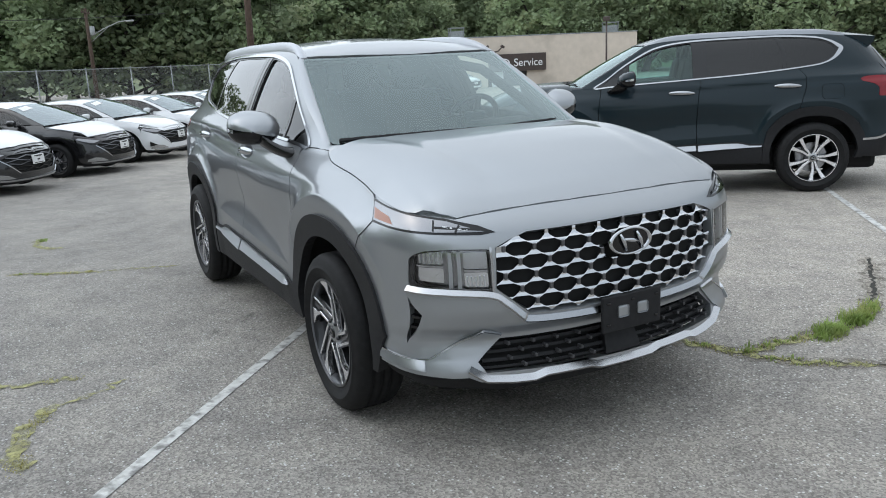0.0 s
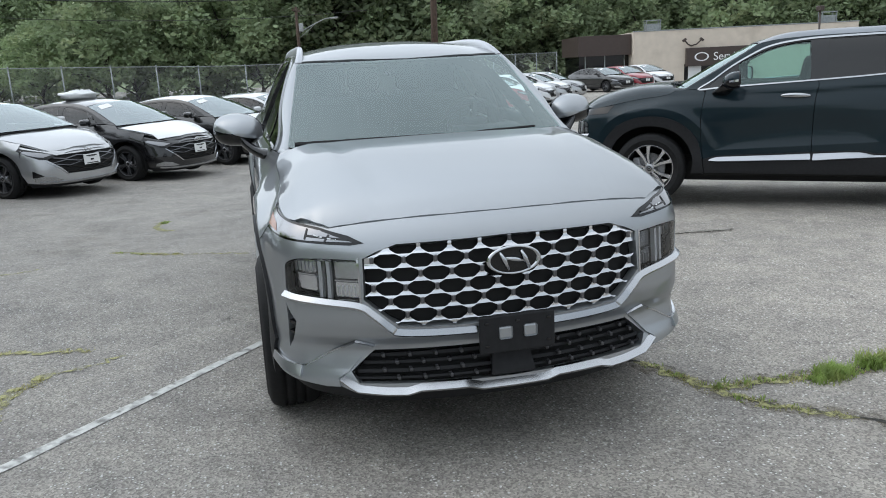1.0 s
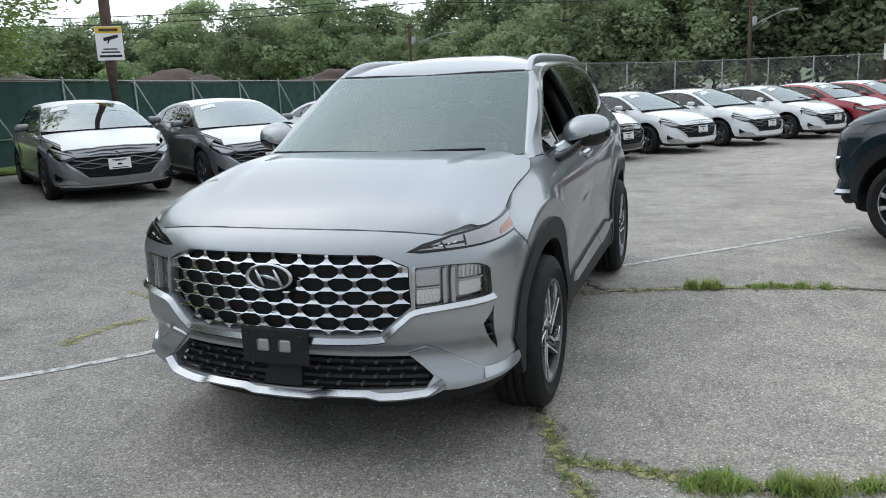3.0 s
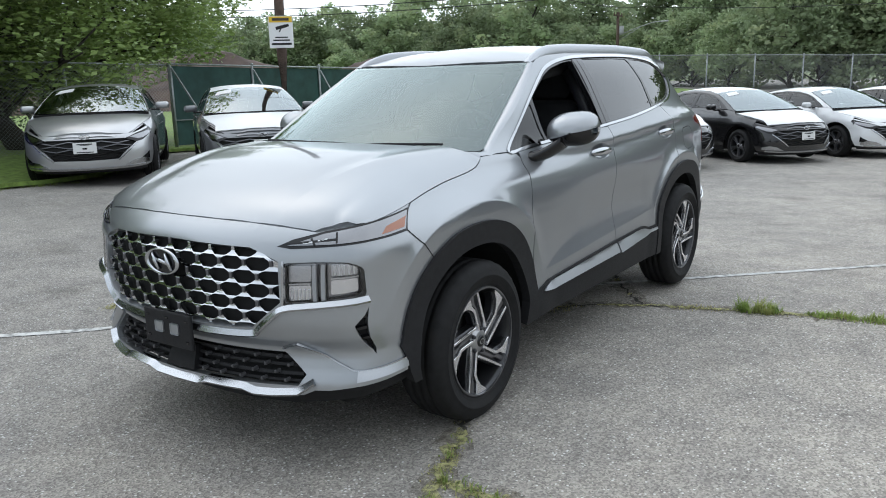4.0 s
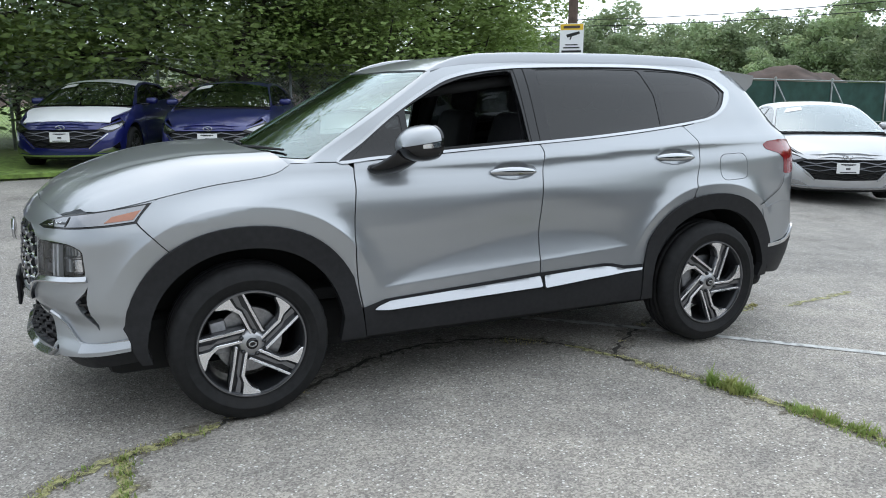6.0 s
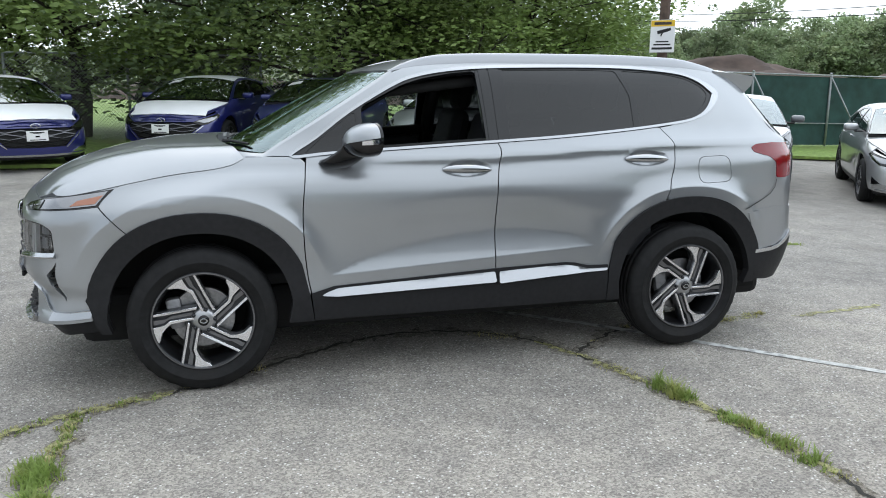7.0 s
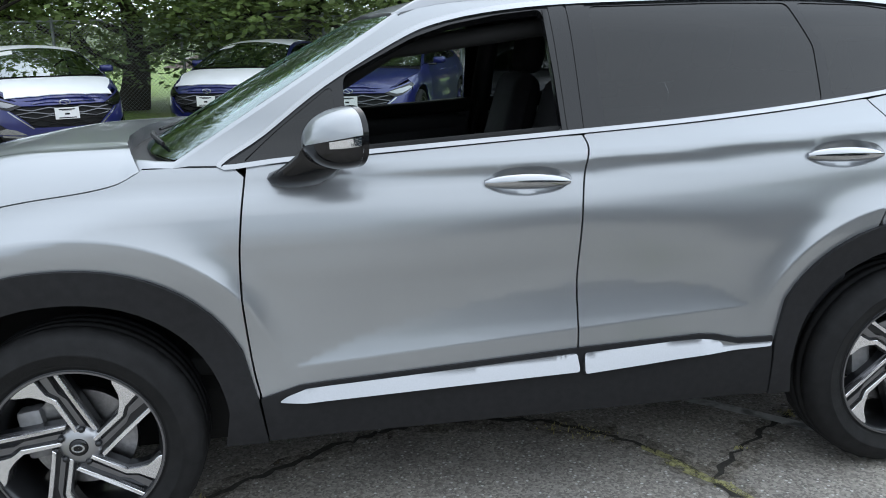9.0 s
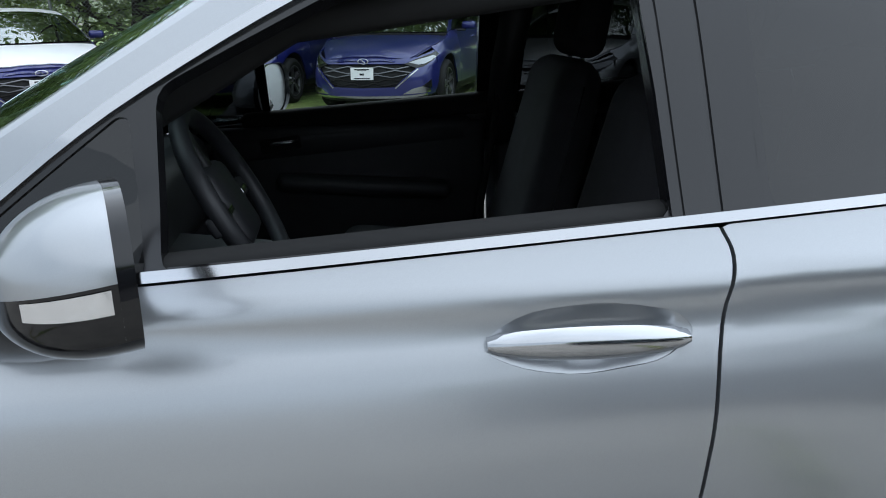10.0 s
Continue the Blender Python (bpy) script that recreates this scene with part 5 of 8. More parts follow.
def side_mirror(shell, sgn, paintwork):
    """A door mirror: painted cap over a gloss black lower shell, indicator strip, black rim and glass."""
    mr = new("door_mirror")
    mr.parent = shell
    mr["label"] = "painted door mirror with clear indicator"
    N, K = 44, 16
    place = pose(0.565, 0.985, 1.262, 0, 0, 24)

    def at(w, a, grow=1.0):
        """A point of the housing: w from rim (0) to nose (1), a the angle from outwards to up."""
        k = max(0.0, 1 - max(0.0, w) ** 2.3) ** 0.5 * grow * 1.1
        ca, sa = math.cos(a), math.sin(a)
        y = math.copysign(abs(ca) ** 0.8, ca) * 0.122 * k
        z = math.copysign(abs(sa) ** 0.85, sa) * (0.082 if sa > 0 else 0.074) * k
        z += 0.012 * (ca * k) * (1 if sa > 0 else 0.2)
        p = place @ Vector((0.125 * w - 0.03 + 0.012 * ca * k, y - 0.015 * w, z - 0.012 * w))
        return (p.x, sgn * p.y, p.z)

    def sheet(nm, w0, w1, d0, d1, material, grow=1.0, lab="", nw=K, na=None):
        na = na or max(4, int(abs(d1 - d0) / 8))
        V, Fc = [], []
        for i in range(nw + 1):
            for j in range(na + 1):
                V.append(at(w0 + (w1 - w0) * i / nw, radians(d0 + (d1 - d0) * j / na), grow))
        for i in range(nw):
            for j in range(na):
                q = i * (na + 1) + j
                f = (q, q + 1, q + na + 2, q + na + 1)
                Fc.append(f if sgn > 0 else f[::-1])
        return from_data(nm, V, Fc, material, mr, lab)
    sheet("mirror_cap", 0.03, 0.999, 3, 205, paintwork)
    sheet("mirror_lower", 0.03, 0.999, 205, 363, M_GLOSSBLACK, lab="gloss black mirror base")
    sheet("mirror_rim", -0.1, 0.03, 0, 360, M_GLOSSBLACK, 1.004, nw=3, na=N)
    sheet("mirror_indicator", 0.08, 0.7, -5, 1, M_LAMPBOX, 1.012, "clear indicator strip", 10, 4)
    V = [at(0.02, 2 * math.pi * j / N, 0.96) for j in range(N)]
    from_data("mirror_glass", V, [tuple(range(N)) if sgn < 0 else tuple(range(N))[::-1]], M_LAMP, mr, "mirror glass")
    bm = bmesh.new()
    y0 = float(SUV(*[np.array(v) for v in SUV.at_x(0.7, 1.15)])[1])
    P = spline([(0.685, y0 - 0.012, 1.138), (0.682, y0 + 0.022, 1.14), (0.655, y0 + 0.065, 1.162), (0.625, y0 + 0.1, 1.19), (0.605, y0 + 0.125, 1.215)], 4)
    rws = []
    for i, p in enumerate(P):
        k = i / (len(P) - 1)
        wx, wz = 0.092 - 0.02 * k, 0.03 + 0.004 * k
        rws.append([bm.verts.new((p[0] + wx * math.copysign(abs(math.cos(t)) ** 0.8, math.cos(t)), sgn * p[1], p[2] + wz * math.sin(t))) for t in np.linspace(0, 2 * math.pi, 13)[:-1]])
    for a, b in zip(rws, rws[1:]):
        for i in range(12):
            bm.faces.new((a[i], a[(i + 1) % 12], b[(i + 1) % 12], b[i]))
    bm.faces.new(rws[-1])
    bm.faces.new(rws[0][::-1])
    bmesh.ops.recalc_face_normals(bm, faces=bm.faces)
    part("mirror_foot", bm, M_GLOSSBLACK, mr, angle=60)


def interior(car):
    """Front and rear seats, dash, wheel, door cards and pillars, seen through the glass."""
    def cushion(nm, parent, size, at, rot, bev, material=M_SEAT, **k):
        bm = bmesh.new()
        add_box(bm, size, at, rot, bev, segs=4, **k)
        return part(nm, bm, material, parent, angle=60)
    cushion("cabin_floor", car, (3.2, 1.5, 0.06), (-0.5, 0, 0.52), (0, 0, 0), 0.01, M_BLACK)
    for x, ys in ((0.05, (0.38, -0.38)), (-0.85, (0.38, 0, -0.38))):
        for y in ys:
            st = new("seat")
            st.parent = car
            st["label"] = "black cloth car seat"
            cushion("seat_base", st, (0.52, 0.5 if x > 0 else 0.46, 0.16), (x + 0.02, y, 0.78), (0, -6, 0), 0.06)
            cushion("backrest", st, (0.15, 0.5 if x > 0 else 0.46, 0.62), (x - 0.31, y, 1.08), (0, -14, 0), 0.065, taper=0.82)
            cushion("headrest", st, (0.1, 0.25, 0.19), (x - 0.42, y, 1.475), (0, -10, 0), 0.045)
            for dy in (-0.06, 0.06):
                bm = bmesh.new()
                add_tube(bm, [(x - 0.40, y + dy, 1.36), (x - 0.42, y + dy, 1.44)], 0.007, 6)
                part("headrest_post", bm, M_SATIN, st)
    dash = cushion("dashboard", car, (0.55, 1.46, 0.26), (0.98, 0, 1.02), (0, 8, 0), 0.07, M_DASH)
    cushion("binnacle", dash, (0.14, 0.4, 0.12), (0.82, 0.38, 1.16), (0, 15, 0), 0.03, M_DASH)
    cushion("screen_display", dash, (0.02, 0.3, 0.15), (0.78, 0.0, 1.19), (0, 15, 0), 0.006, M_GLOSSBLACK)
    cushion("centre_console", car, (1.0, 0.28, 0.36), (0.35, 0, 0.78), (0, -8, 0), 0.05, M_DASH)
    sw = new("steering_wheel")
    sw.parent = car
    sw.matrix_local = pose(0.49, 0.38, 1.195, 0, -62, 0)
    bm = bmesh.new()
    add_tube(bm, [(0.172 * math.cos(a), 0.172 * math.sin(a), 0) for a in np.linspace(0, 2 * math.pi, 37)], 0.017, 10, False)
    part("steering_rim", bm, M_DASH, sw, smooth=True)
    bm = bmesh.new()
    add_box(bm, (0.16, 0.15, 0.05), (0, 0, -0.02), (0, 0, 0), 0.025, segs=3)
    for a in (0, 180, 270):
        add_box(bm, (0.13, 0.035, 0.02), (0.12 * math.cos(radians(a + 90)), 0.12 * math.sin(radians(a + 90)), -0.015), (0, 0, a + 90), 0.006)
    part("steering_hub", bm, M_DASH, sw, angle=50)
    bm = bmesh.new()
    for a in (0, 180):
        add_box(bm, (0.05, 0.012, 0.006), (0.09 * math.cos(radians(a + 90)), 0.09 * math.sin(radians(a + 90)), 0.0), (0, 0, a + 90), 0.002)
    part("steering_trim", bm, M_SATIN, sw)
    for sgn in (1, -1):
        for x0, x1, lx, lz, la in ((0.72, -0.16, 0.2, 1.199, 3.2), (-0.2, -1.2, -0.6, 1.243, 4.0)):
            xm = (x0 + x1) / 2
            dc = cushion("door_card", car, (x0 - x1, 0.05, 0.62), (xm, sgn * 0.785, 0.86), (sgn * 4, 0, 0), 0.02, M_DASH)
            cushion("belt_ledge", dc, (0.84 if lx > 0 else 0.7, 0.06, 0.07), (lx, sgn * (0.79 if lx > 0 else 0.75), lz), (0, la, 0), 0.02, M_BLACK)
            cushion("upper_roll", dc, (0.8, 0.05, 0.1), (xm, sgn * 0.765, 1.115), (sgn * 6, 3, 0), 0.03, M_DASH)
            cushion("armrest", dc, (0.56, 0.1, 0.06), (xm - 0.04, sgn * 0.735, 0.97), (0, -5, 0), 0.025, M_DASH)
            cushion("switch_panel", dc, (0.2, 0.05, 0.012), (xm + 0.1, sgn * 0.73, 1.006), (0, -5, 0), 0.004, M_GLOSSBLACK)
            cushion("map_pocket", dc, (0.5, 0.04, 0.14), (xm - 0.02, sgn * 0.765, 0.72), (sgn * 4, 0, 0), 0.018, M_DASH)
            pull = cushion("pull_bowl", dc, (0.13, 0.02, 0.045), (xm + 0.22, sgn * 0.742, 1.115), (0, 6, 0), 0.009, M_BLACK)
            bm = bmesh.new()
            add_tube(bm, [(xm + 0.26, sgn * 0.732, 1.112), (xm + 0.24, sgn * 0.722, 1.12), (xm + 0.19, sgn * 0.72, 1.123), (xm + 0.165, sgn * 0.728, 1.13)], [0.004, 0.007, 0.007, 0.005], 6)
            part("door_pull", bm, M_SATIN, pull, "bright inner door pull", smooth=True)
        bm = bmesh.new()
        add_tube(bm, [(-0.21, sgn * 0.78, 1.1), (-0.22, sgn * 0.69, 1.35), (-0.24, sgn * 0.57, 1.56)], 0.05, 8)
        part("pillar_trim", bm, M_DASH, car, smooth=True)
        bm = bmesh.new()
        add_tube(bm, [(1.0, sgn * 0.68, 1.13), (0.7, sgn * 0.62, 1.31), (0.36, sgn * 0.54, 1.5), (-0.4, sgn * 0.52, 1.59), (-1.5, sgn * 0.5, 1.57)], 0.03, 8)
        part("roof_lining_edge", bm, M_BLACK, car, smooth=True)
        bm = bmesh.new()
        add_tube(bm, [(-0.2, sgn * 0.66, 1.5), (-0.19, sgn * 0.70, 1.2), (-0.1, sgn * 0.66, 0.75)], 0.012, 6)
        part("seat_belt", bm, M_BLACK, car)
    cushion("roof_lining", car, (1.9, 1.02, 0.03), (-0.65, 0, 1.615), (0, 0, 0), 0.01, M_DASH)
    bm = bmesh.new()
    add_box(bm, (0.03, 0.24, 0.07), (0.42, 0, 1.55), (0, 20, 0), 0.02)
    part("rear_view_mirror", bm, M_GLOSSBLACK, car)

# ---- the compact saloon cars of the rows ----
CAR = Body([(2.27, 0), (2.255, 0.25), (2.2, 0.5), (2.1, 0.68), (1.96, 0.80), (1.75, 0.86), (1.36, 0.885), (0.8, 0.9), (0, 0.905), (-0.8, 0.9), (-1.5, 0.88), (-1.95, 0.82), (-2.2, 0.7), (-2.35, 0.4), (-2.39, 0)],
           [(0.16, -0.1), (0.24, -0.01), (0.32, 0.0), (0.48, 0.0), (0.56, -0.015), (0.64, -0.06), (0.7, -0.12), (0.8, -0.28), (0.9, -0.45)],
           [(0.2, 0.15), (0.4, 0.02), (0.6, 0.0), (0.9, 0.02), (1.0, 0.05), (1.4, 0.1)],
           [(0.16, 0.82), (0.25, 0.875), (0.35, 0.895), (0.46, 0.9), (0.55, 0.893), (0.64, 0.9), (0.72, 0.905), (0.8, 0.897), (0.88, 0.872), (0.95, 0.838), (1.0, 0.81), (1.1, 0.76), (1.2, 0.705), (1.3, 0.64), (1.38, 0.57), (1.44, 0.48)],
           0.905, [(1.36, 0.32), (-1.36, 0.32)], 0.022, (0.42, 0.55), nose_from=1.25, tail_from=-1.3)
CAR_HC = curve([(0.95, 1.005), (1.2, 0.985), (1.5, 0.95), (1.8, 0.888), (2.0, 0.82), (2.12, 0.757), (2.2, 0.69)])
CAR_HE = curve([(0.95, 0.985), (1.2, 0.93), (1.5, 0.88), (1.8, 0.80), (2.0, 0.725), (2.2, 0.66)])
CAR_RC = curve([(0.5, 1.35), (0.35, 1.375), (0.0, 1.412), (-0.4, 1.412), (-0.9, 1.37), (-1.4, 1.235), (-1.75, 1.105), (-2.1, 1.03), (-2.36, 1.0)])
CAR_RE = curve([(0.5, 1.25), (0.35, 1.305), (0.0, 1.36), (-0.4, 1.366), (-0.9, 1.315), (-1.4, 1.165), (-1.75, 1.03), (-2.0, 0.975), (-2.36, 0.95)])


def car_sheet(centre, edge, power, x0, x1):
    g = np.linspace(x0, x1, 50)
    yg = np.array([CAR(*[np.array(v) for v in CAR.at_x(v, float(edge(v)))])[1] for v in g])

    def f(x, y):
        x, y = np.asarray(x, float), np.asarray(y, float)
        t = np.abs(y) / np.maximum(np.interp(x, g, yg), 0.2)
        return np.stack([x, y, centre(x) - (centre(x) - edge(x)) * np.clip(t, 0, 1.15) ** power], -1)
    f.edge = lambda x: float(np.interp(x, g, yg))
    return f


car_hood, car_roof = car_sheet(CAR_HC, CAR_HE, 2.8, 0.95, 2.12), car_sheet(CAR_RC, CAR_RE, 2.4, -2.2, 0.5)


def car_screen(u, v):
    u, v = np.asarray(u, float), np.asarray(v, float)
    E = spline([(1.14, 0.985), (0.97, 1.06), (0.66, 1.195), (0.36, 1.305)], 10)
    k = np.linspace(0, 1, len(E))
    xe, ze = np.interp(v, k, E[:, 0]), np.interp(v, k, E[:, 1])
    ye = CAR(np.array([CAR.at_x(float(a), float(b))[0] for a, b in zip(np.atleast_1d(xe), np.atleast_1d(ze))]), np.atleast_1d(ze))[:, 1]
    xc, zc = 1.36 - 0.92 * v, 1.0 + 0.375 * v + 0.03 * np.sin(math.pi * v)
    q = np.abs(u) ** 2.2
    return np.stack([xc + (xe - xc) * q, u * ye, zc + (ze - zc) * q], -1)


def saloon(name, label, paintwork, m, hood=None, top=None, group="saloon cars in the rows"):
    car = thing(name, label, "car", m, group)
    B, S, F = CAR, CAR.side, CAR.front
    hood, top = hood or paintwork, top or paintwork
    gp = 0.11

    def skin(nm, outline, material, off=0.0, flange=0.02, holes=(), both=True, lab="", gap=gp):
        return panel(nm, outline, B, material, car, gap, off, flange, holes, lab, both=both)
    af, ar = (1.36, 0.32), (-1.36, 0.32)
    belt = curve([(0.95, 1.0), (0.6, 1.002), (0.0, 1.01), (-0.9, 1.035), (-1.5, 1.075)])
    bz = lambda x: float(belt(x))
    gf = [(0.78, 0.99), (0.8, 0.8), (0.8, 0.6), (0.74, 0.3)]
    gb = [(-0.24, 1.01), (-0.26, 0.8), (-0.26, 0.3)]
    gr = [(-1.12, 1.04), (-1.2, 0.9), (-1.06, 0.62)]
    e = 0.004
    sh = lambda q, d: [(x + d, z) for x, z in q]
    fender = [(0.74 + e, 0.3), (0.92, 0.3)] + arc(af, 0.40, 168, 30, 14) + [(1.76, 0.62), (1.72, 0.745), (1.7, 0.83), (1.5, 0.877), (1.2, 0.927), (1.14, 0.978), (0.95, 1.0)] + sh(gf, e)
    skin("fender", S(fender), paintwork)
    skin("front_door", S(sh(gf, -e) + [(0.2, 0.3)] + sh(gb, e)[::-1] + [(x, bz(x)) for x in np.linspace(-0.15, 0.7, 6)]), paintwork)
    skin("rear_door", S(sh(gb, -e) + [(-0.6, 0.3), (-0.92, 0.3)] + arc(ar, 0.40, 15, 50, 6) + sh(gr, e)[::-1] + [(x, bz(x)) for x in np.linspace(-1.0, -0.3, 5)]), paintwork)
    edge = [(1.14, 0.985), (0.97, 1.06), (0.66, 1.195), (0.36, 1.305)]
    dlo = [(0.9, 1.012), (0.78, 1.08), (0.52, 1.2), (0.3, 1.27), (0.0, 1.318), (-0.4, 1.328), (-0.8, 1.295), (-1.1, 1.215), (-1.42, 1.09), (-1.3, 1.058), (-0.9, 1.04), (0.0, 1.015), (0.5, 1.008)]
    quarter = edge + [(x, float(CAR_RE(x))) for x in np.linspace(0.28, -2.14, 18)] + [(-2.2, 0.9), (-2.22, 0.62), (-1.9, 0.6)] + arc(ar, 0.40, 138, 58, 10) + sh(gr, -e)[::-1] + [(-1.2, 1.046), (-1.46, 1.08)] + dlo[8::-1][0:9] + [(1.0, 1.0)]
    skin("rear_quarter", S(quarter), paintwork)
    tl = B.at_x(-2.18, 0.8)[0]
    skin("tail_panel", np.array([(tl, 0.93), (tl, 0.6), (B.L, 0.6), (B.L, 0.98)]), paintwork)
    skin("rear_bumper", np.array([B.at_x(-1.78, 0.3), B.at_x(-1.8, 0.58), (tl, 0.61), (B.L, 0.61), (B.L, 0.28)]), paintwork)
    skin("sill", S([(0.9, 0.31), (-0.95, 0.31), (-0.95, 0.2), (0.9, 0.2)]), M_CLAD, off=-0.004)
    skin("tail_lamp", np.array([B.at_x(-1.98, 0.86), B.at_x(-2.2, 0.88), (B.L, 0.88), (B.L, 0.85), B.at_x(-2.2, 0.76)]), M_RED, off=0.006, flange=0.01)
    # nose
    mir = lambda q: [tuple(p) for p in q] + [(-p[0], p[1]) for p in reversed(list(q)) if abs(p[0]) > 1e-6]
    grille = [(0, 0.652), (0.5, 0.648), (0.7, 0.635), (0.66, 0.585), (0.5, 0.45), (0.42, 0.365), (0, 0.355)]
    lamp = np.array([B.at_y(0.52, 0.642), B.at_x(2.0, 0.7), B.at_x(1.72, 0.77), B.at_x(1.7, 0.735), B.at_x(1.86, 0.665), B.at_y(0.74, 0.605), B.at_y(0.66, 0.588)])
    go = F(mir(grille))
    half = [B.at_y(0, 0.70), B.at_y(0.4, 0.70), B.at_y(0.6, 0.705), B.at_x(1.98, 0.718), B.at_x(1.72, 0.79), B.at_x(1.76, 0.62)] + [B.at_x(*p) for p in arc(af, 0.40, 44, 10, 6)] + [B.at_x(1.82, 0.26), B.at_y(0.7, 0.235), B.at_y(0.4, 0.225), B.at_y(0, 0.225)]
    skin("front_bumper", np.array(half + [(-a, b) for a, b in reversed(half) if abs(a) > 1e-6]), paintwork, holes=[go], both=False)
    gb_ = skin("grille", go, M_BLACK, off=-0.03, flange=0, both=False, lab="wide dark grille with bright facets")[0]
    for i in range(5):
        z = 0.405 + 0.052 * i
        w = float(np.interp(z, [0.36, 0.45, 0.585, 0.65], [0.41, 0.5, 0.65, 0.6]))
        n = 6
        for k in range(n):
            y0, y1 = -w + 2 * w * k / n, -w + 2 * w * (k + 1) / n
            d = 0.018 if (k + i) % 2 else -0.018
            o = panel("grille_bar", F([(y0, z - d), (y1, z + d), (y1, z + d - 0.011), (y0, z - d - 0.011)]), B, M_GLOSSBLACK if i < 2 else M_DARKFACE, gb_, 0.2, -0.008, 0.02)
    skin("headlamp", lamp, M_GLOSSBLACK, off=0.004, flange=0.01, lab="slim swept-back headlamp")
    skin("lamp_reflector", lamp.mean(0) + (lamp - lamp.mean(0)) * np.array([0.8, 0.55]), M_LAMPDARK, off=0.006, flange=0.004)
    skin("corner_trim", band(np.array([B.at_y(0.42, 0.352), B.at_y(0.55, 0.462), B.at_y(0.68, 0.578)]), 0.016), M_SATIN, off=0.008, flange=0.012)
    skin("corner_vent", np.array([B.at_y(0.70, 0.345), B.at_x(1.93, 0.44), B.at_x(1.92, 0.335)]), M_GLOSSBLACK, off=0.004, flange=0.008)
    skin("corner_fin", np.array([B.at_y(0.62, 0.34), B.at_y(0.72, 0.36), B.at_x(1.95, 0.33), B.at_x(1.93, 0.285), B.at_y(0.5, 0.275)]), M_SATIN, off=0.01, flange=0.012)
    lip = F([(0.76, 0.262), (0.6, 0.25), (0.3, 0.245), (0, 0.244)])
    skin("chin_trim", band(np.concatenate([lip, [(-a, b) for a, b in lip[-2::-1]]]), 0.026), M_SATIN, off=0.014, flange=0.02, both=False)
    low = [B.at_y(0, 0.24), B.at_y(0.6, 0.245), B.at_x(1.85, 0.27), B.at_x(1.8, 0.17), B.at_y(0.5, 0.165), B.at_y(0, 0.165)]
    skin("front_lip", np.array(low + [(-a, b) for a, b in reversed(low) if abs(a) > 1e-6]), M_CLAD, off=-0.02, both=False)
    bm = bmesh.new()
    for i in range(24):
        a = 2 * math.pi * i / 24
        for ro in (1.0, 0.8):
            bm.verts.new((2.215 + 0.012 * (1 - ro), 0.075 * ro * math.cos(a), 0.683 + 0.036 * ro * math.sin(a)))
    bm.verts.ensure_lookup_table()
    for i in range(24):
        j = (i + 1) % 24
        bm.faces.new([bm.verts[v] for v in (2 * i, 2 * j, 2 * j + 1, 2 * i + 1)])
    add_tube(bm, [(2.22, 0.03, 0.66), (2.22, 0.0, 0.685), (2.22, -0.03, 0.706)], 0.007, 5)
    part("badge", bm, M_CHROME, car, "oval chrome badge")
    bm = bmesh.new()
    add_box(bm, (0.012, 0.305, 0.152), (2.268, 0, 0.535), (0, -4, 0), 0.004)
    pl = part("dealer_plate", bm, M_PLATE, car, "white dealer plate with dark print")
    for y, z, w, h in ((0, 0.588, 0.2, 0.014), (0.0, 0.575, 0.12, 0.006), (0, 0.528, 0.06, 0.024), (0, 0.478, 0.22, 0.012)):
        bm = bmesh.new()
        add_box(bm, (0.002, w, h), (2.2755 - (z - 0.535) * 0.07, y, z), (0, -4, 0))
        part("print_bar", bm, M_GLOSSBLACK, pl)
    # bonnet, glass, roof, boot
    hd = [(2.145, 0), (2.13, 0.3), (2.06, 0.55)] + [(x, car_hood.edge(x) - 0.004) for x in (1.95, 1.8, 1.6, 1.4, 1.25, 1.15)] + [(1.24, 0.6), (1.31, 0.3), (1.33, 0)]
    mirx = lambda q: np.array(q + [(x, -y) for x, y in reversed(q) if abs(y) > 1e-6])
    # the front lip of the bonnet stays in body colour, film covers the rest
    panel("bonnet", mirx(hd), car_hood, paintwork, car, 0.1, 0, 0.03)
    ld = [(2.2, 0), (2.17, 0.35), (2.1, 0.6)] + [(x, car_hood.edge(x) + 0.015) for x in (2.0, 1.85, 1.7, 1.5, 1.3, 1.17)] + [(1.3, 0.6), (1.36, 0)]
    panel("bonnet_ledge", mirx(ld), car_hood, paintwork, car, 0.12, -0.016, 0)
    if hood is not paintwork:
        fm = [(2.1, 0), (2.085, 0.3), (2.02, 0.5), (1.93, 0.68)] + [(x, car_hood.edge(x) - 0.035) for x in (1.8, 1.6, 1.4, 1.25, 1.17)] + [(1.25, 0.58), (1.315, 0.3), (1.335, 0)]
        panel("bonnet_film", mirx(fm), car_hood, hood, car, 0.06, 0.013, 0.012, label="white protective film on the bonnet")
    co = [(1.4, 0), (1.35, 0.4), (1.22, 0.8), (1.05, 0.8), (1.1, 0.4), (1.12, 0)]
    panel("cowl", mirx(co), lambda x, y: np.stack([np.asarray(x, float), np.asarray(y, float), 0.985 - 0.03 * np.asarray(y) ** 2], -1), M_BLACK, car, 0.2, 0, 0.03)
    panel("windscreen", np.array([(-0.98, 0.0), (0.98, 0.0), (0.98, 0.99), (-0.98, 0.99)]), car_screen, M_SCREEN2, car, 0.15, 0.0, 0)
    panel("window_sticker", np.array([(-0.82, 0.74), (-0.45, 0.76), (-0.44, 0.92), (-0.78, 0.91)]), car_screen, M_PLATE, car, 0.2, 0.004, 0, label="white paper sticker on the windscreen")
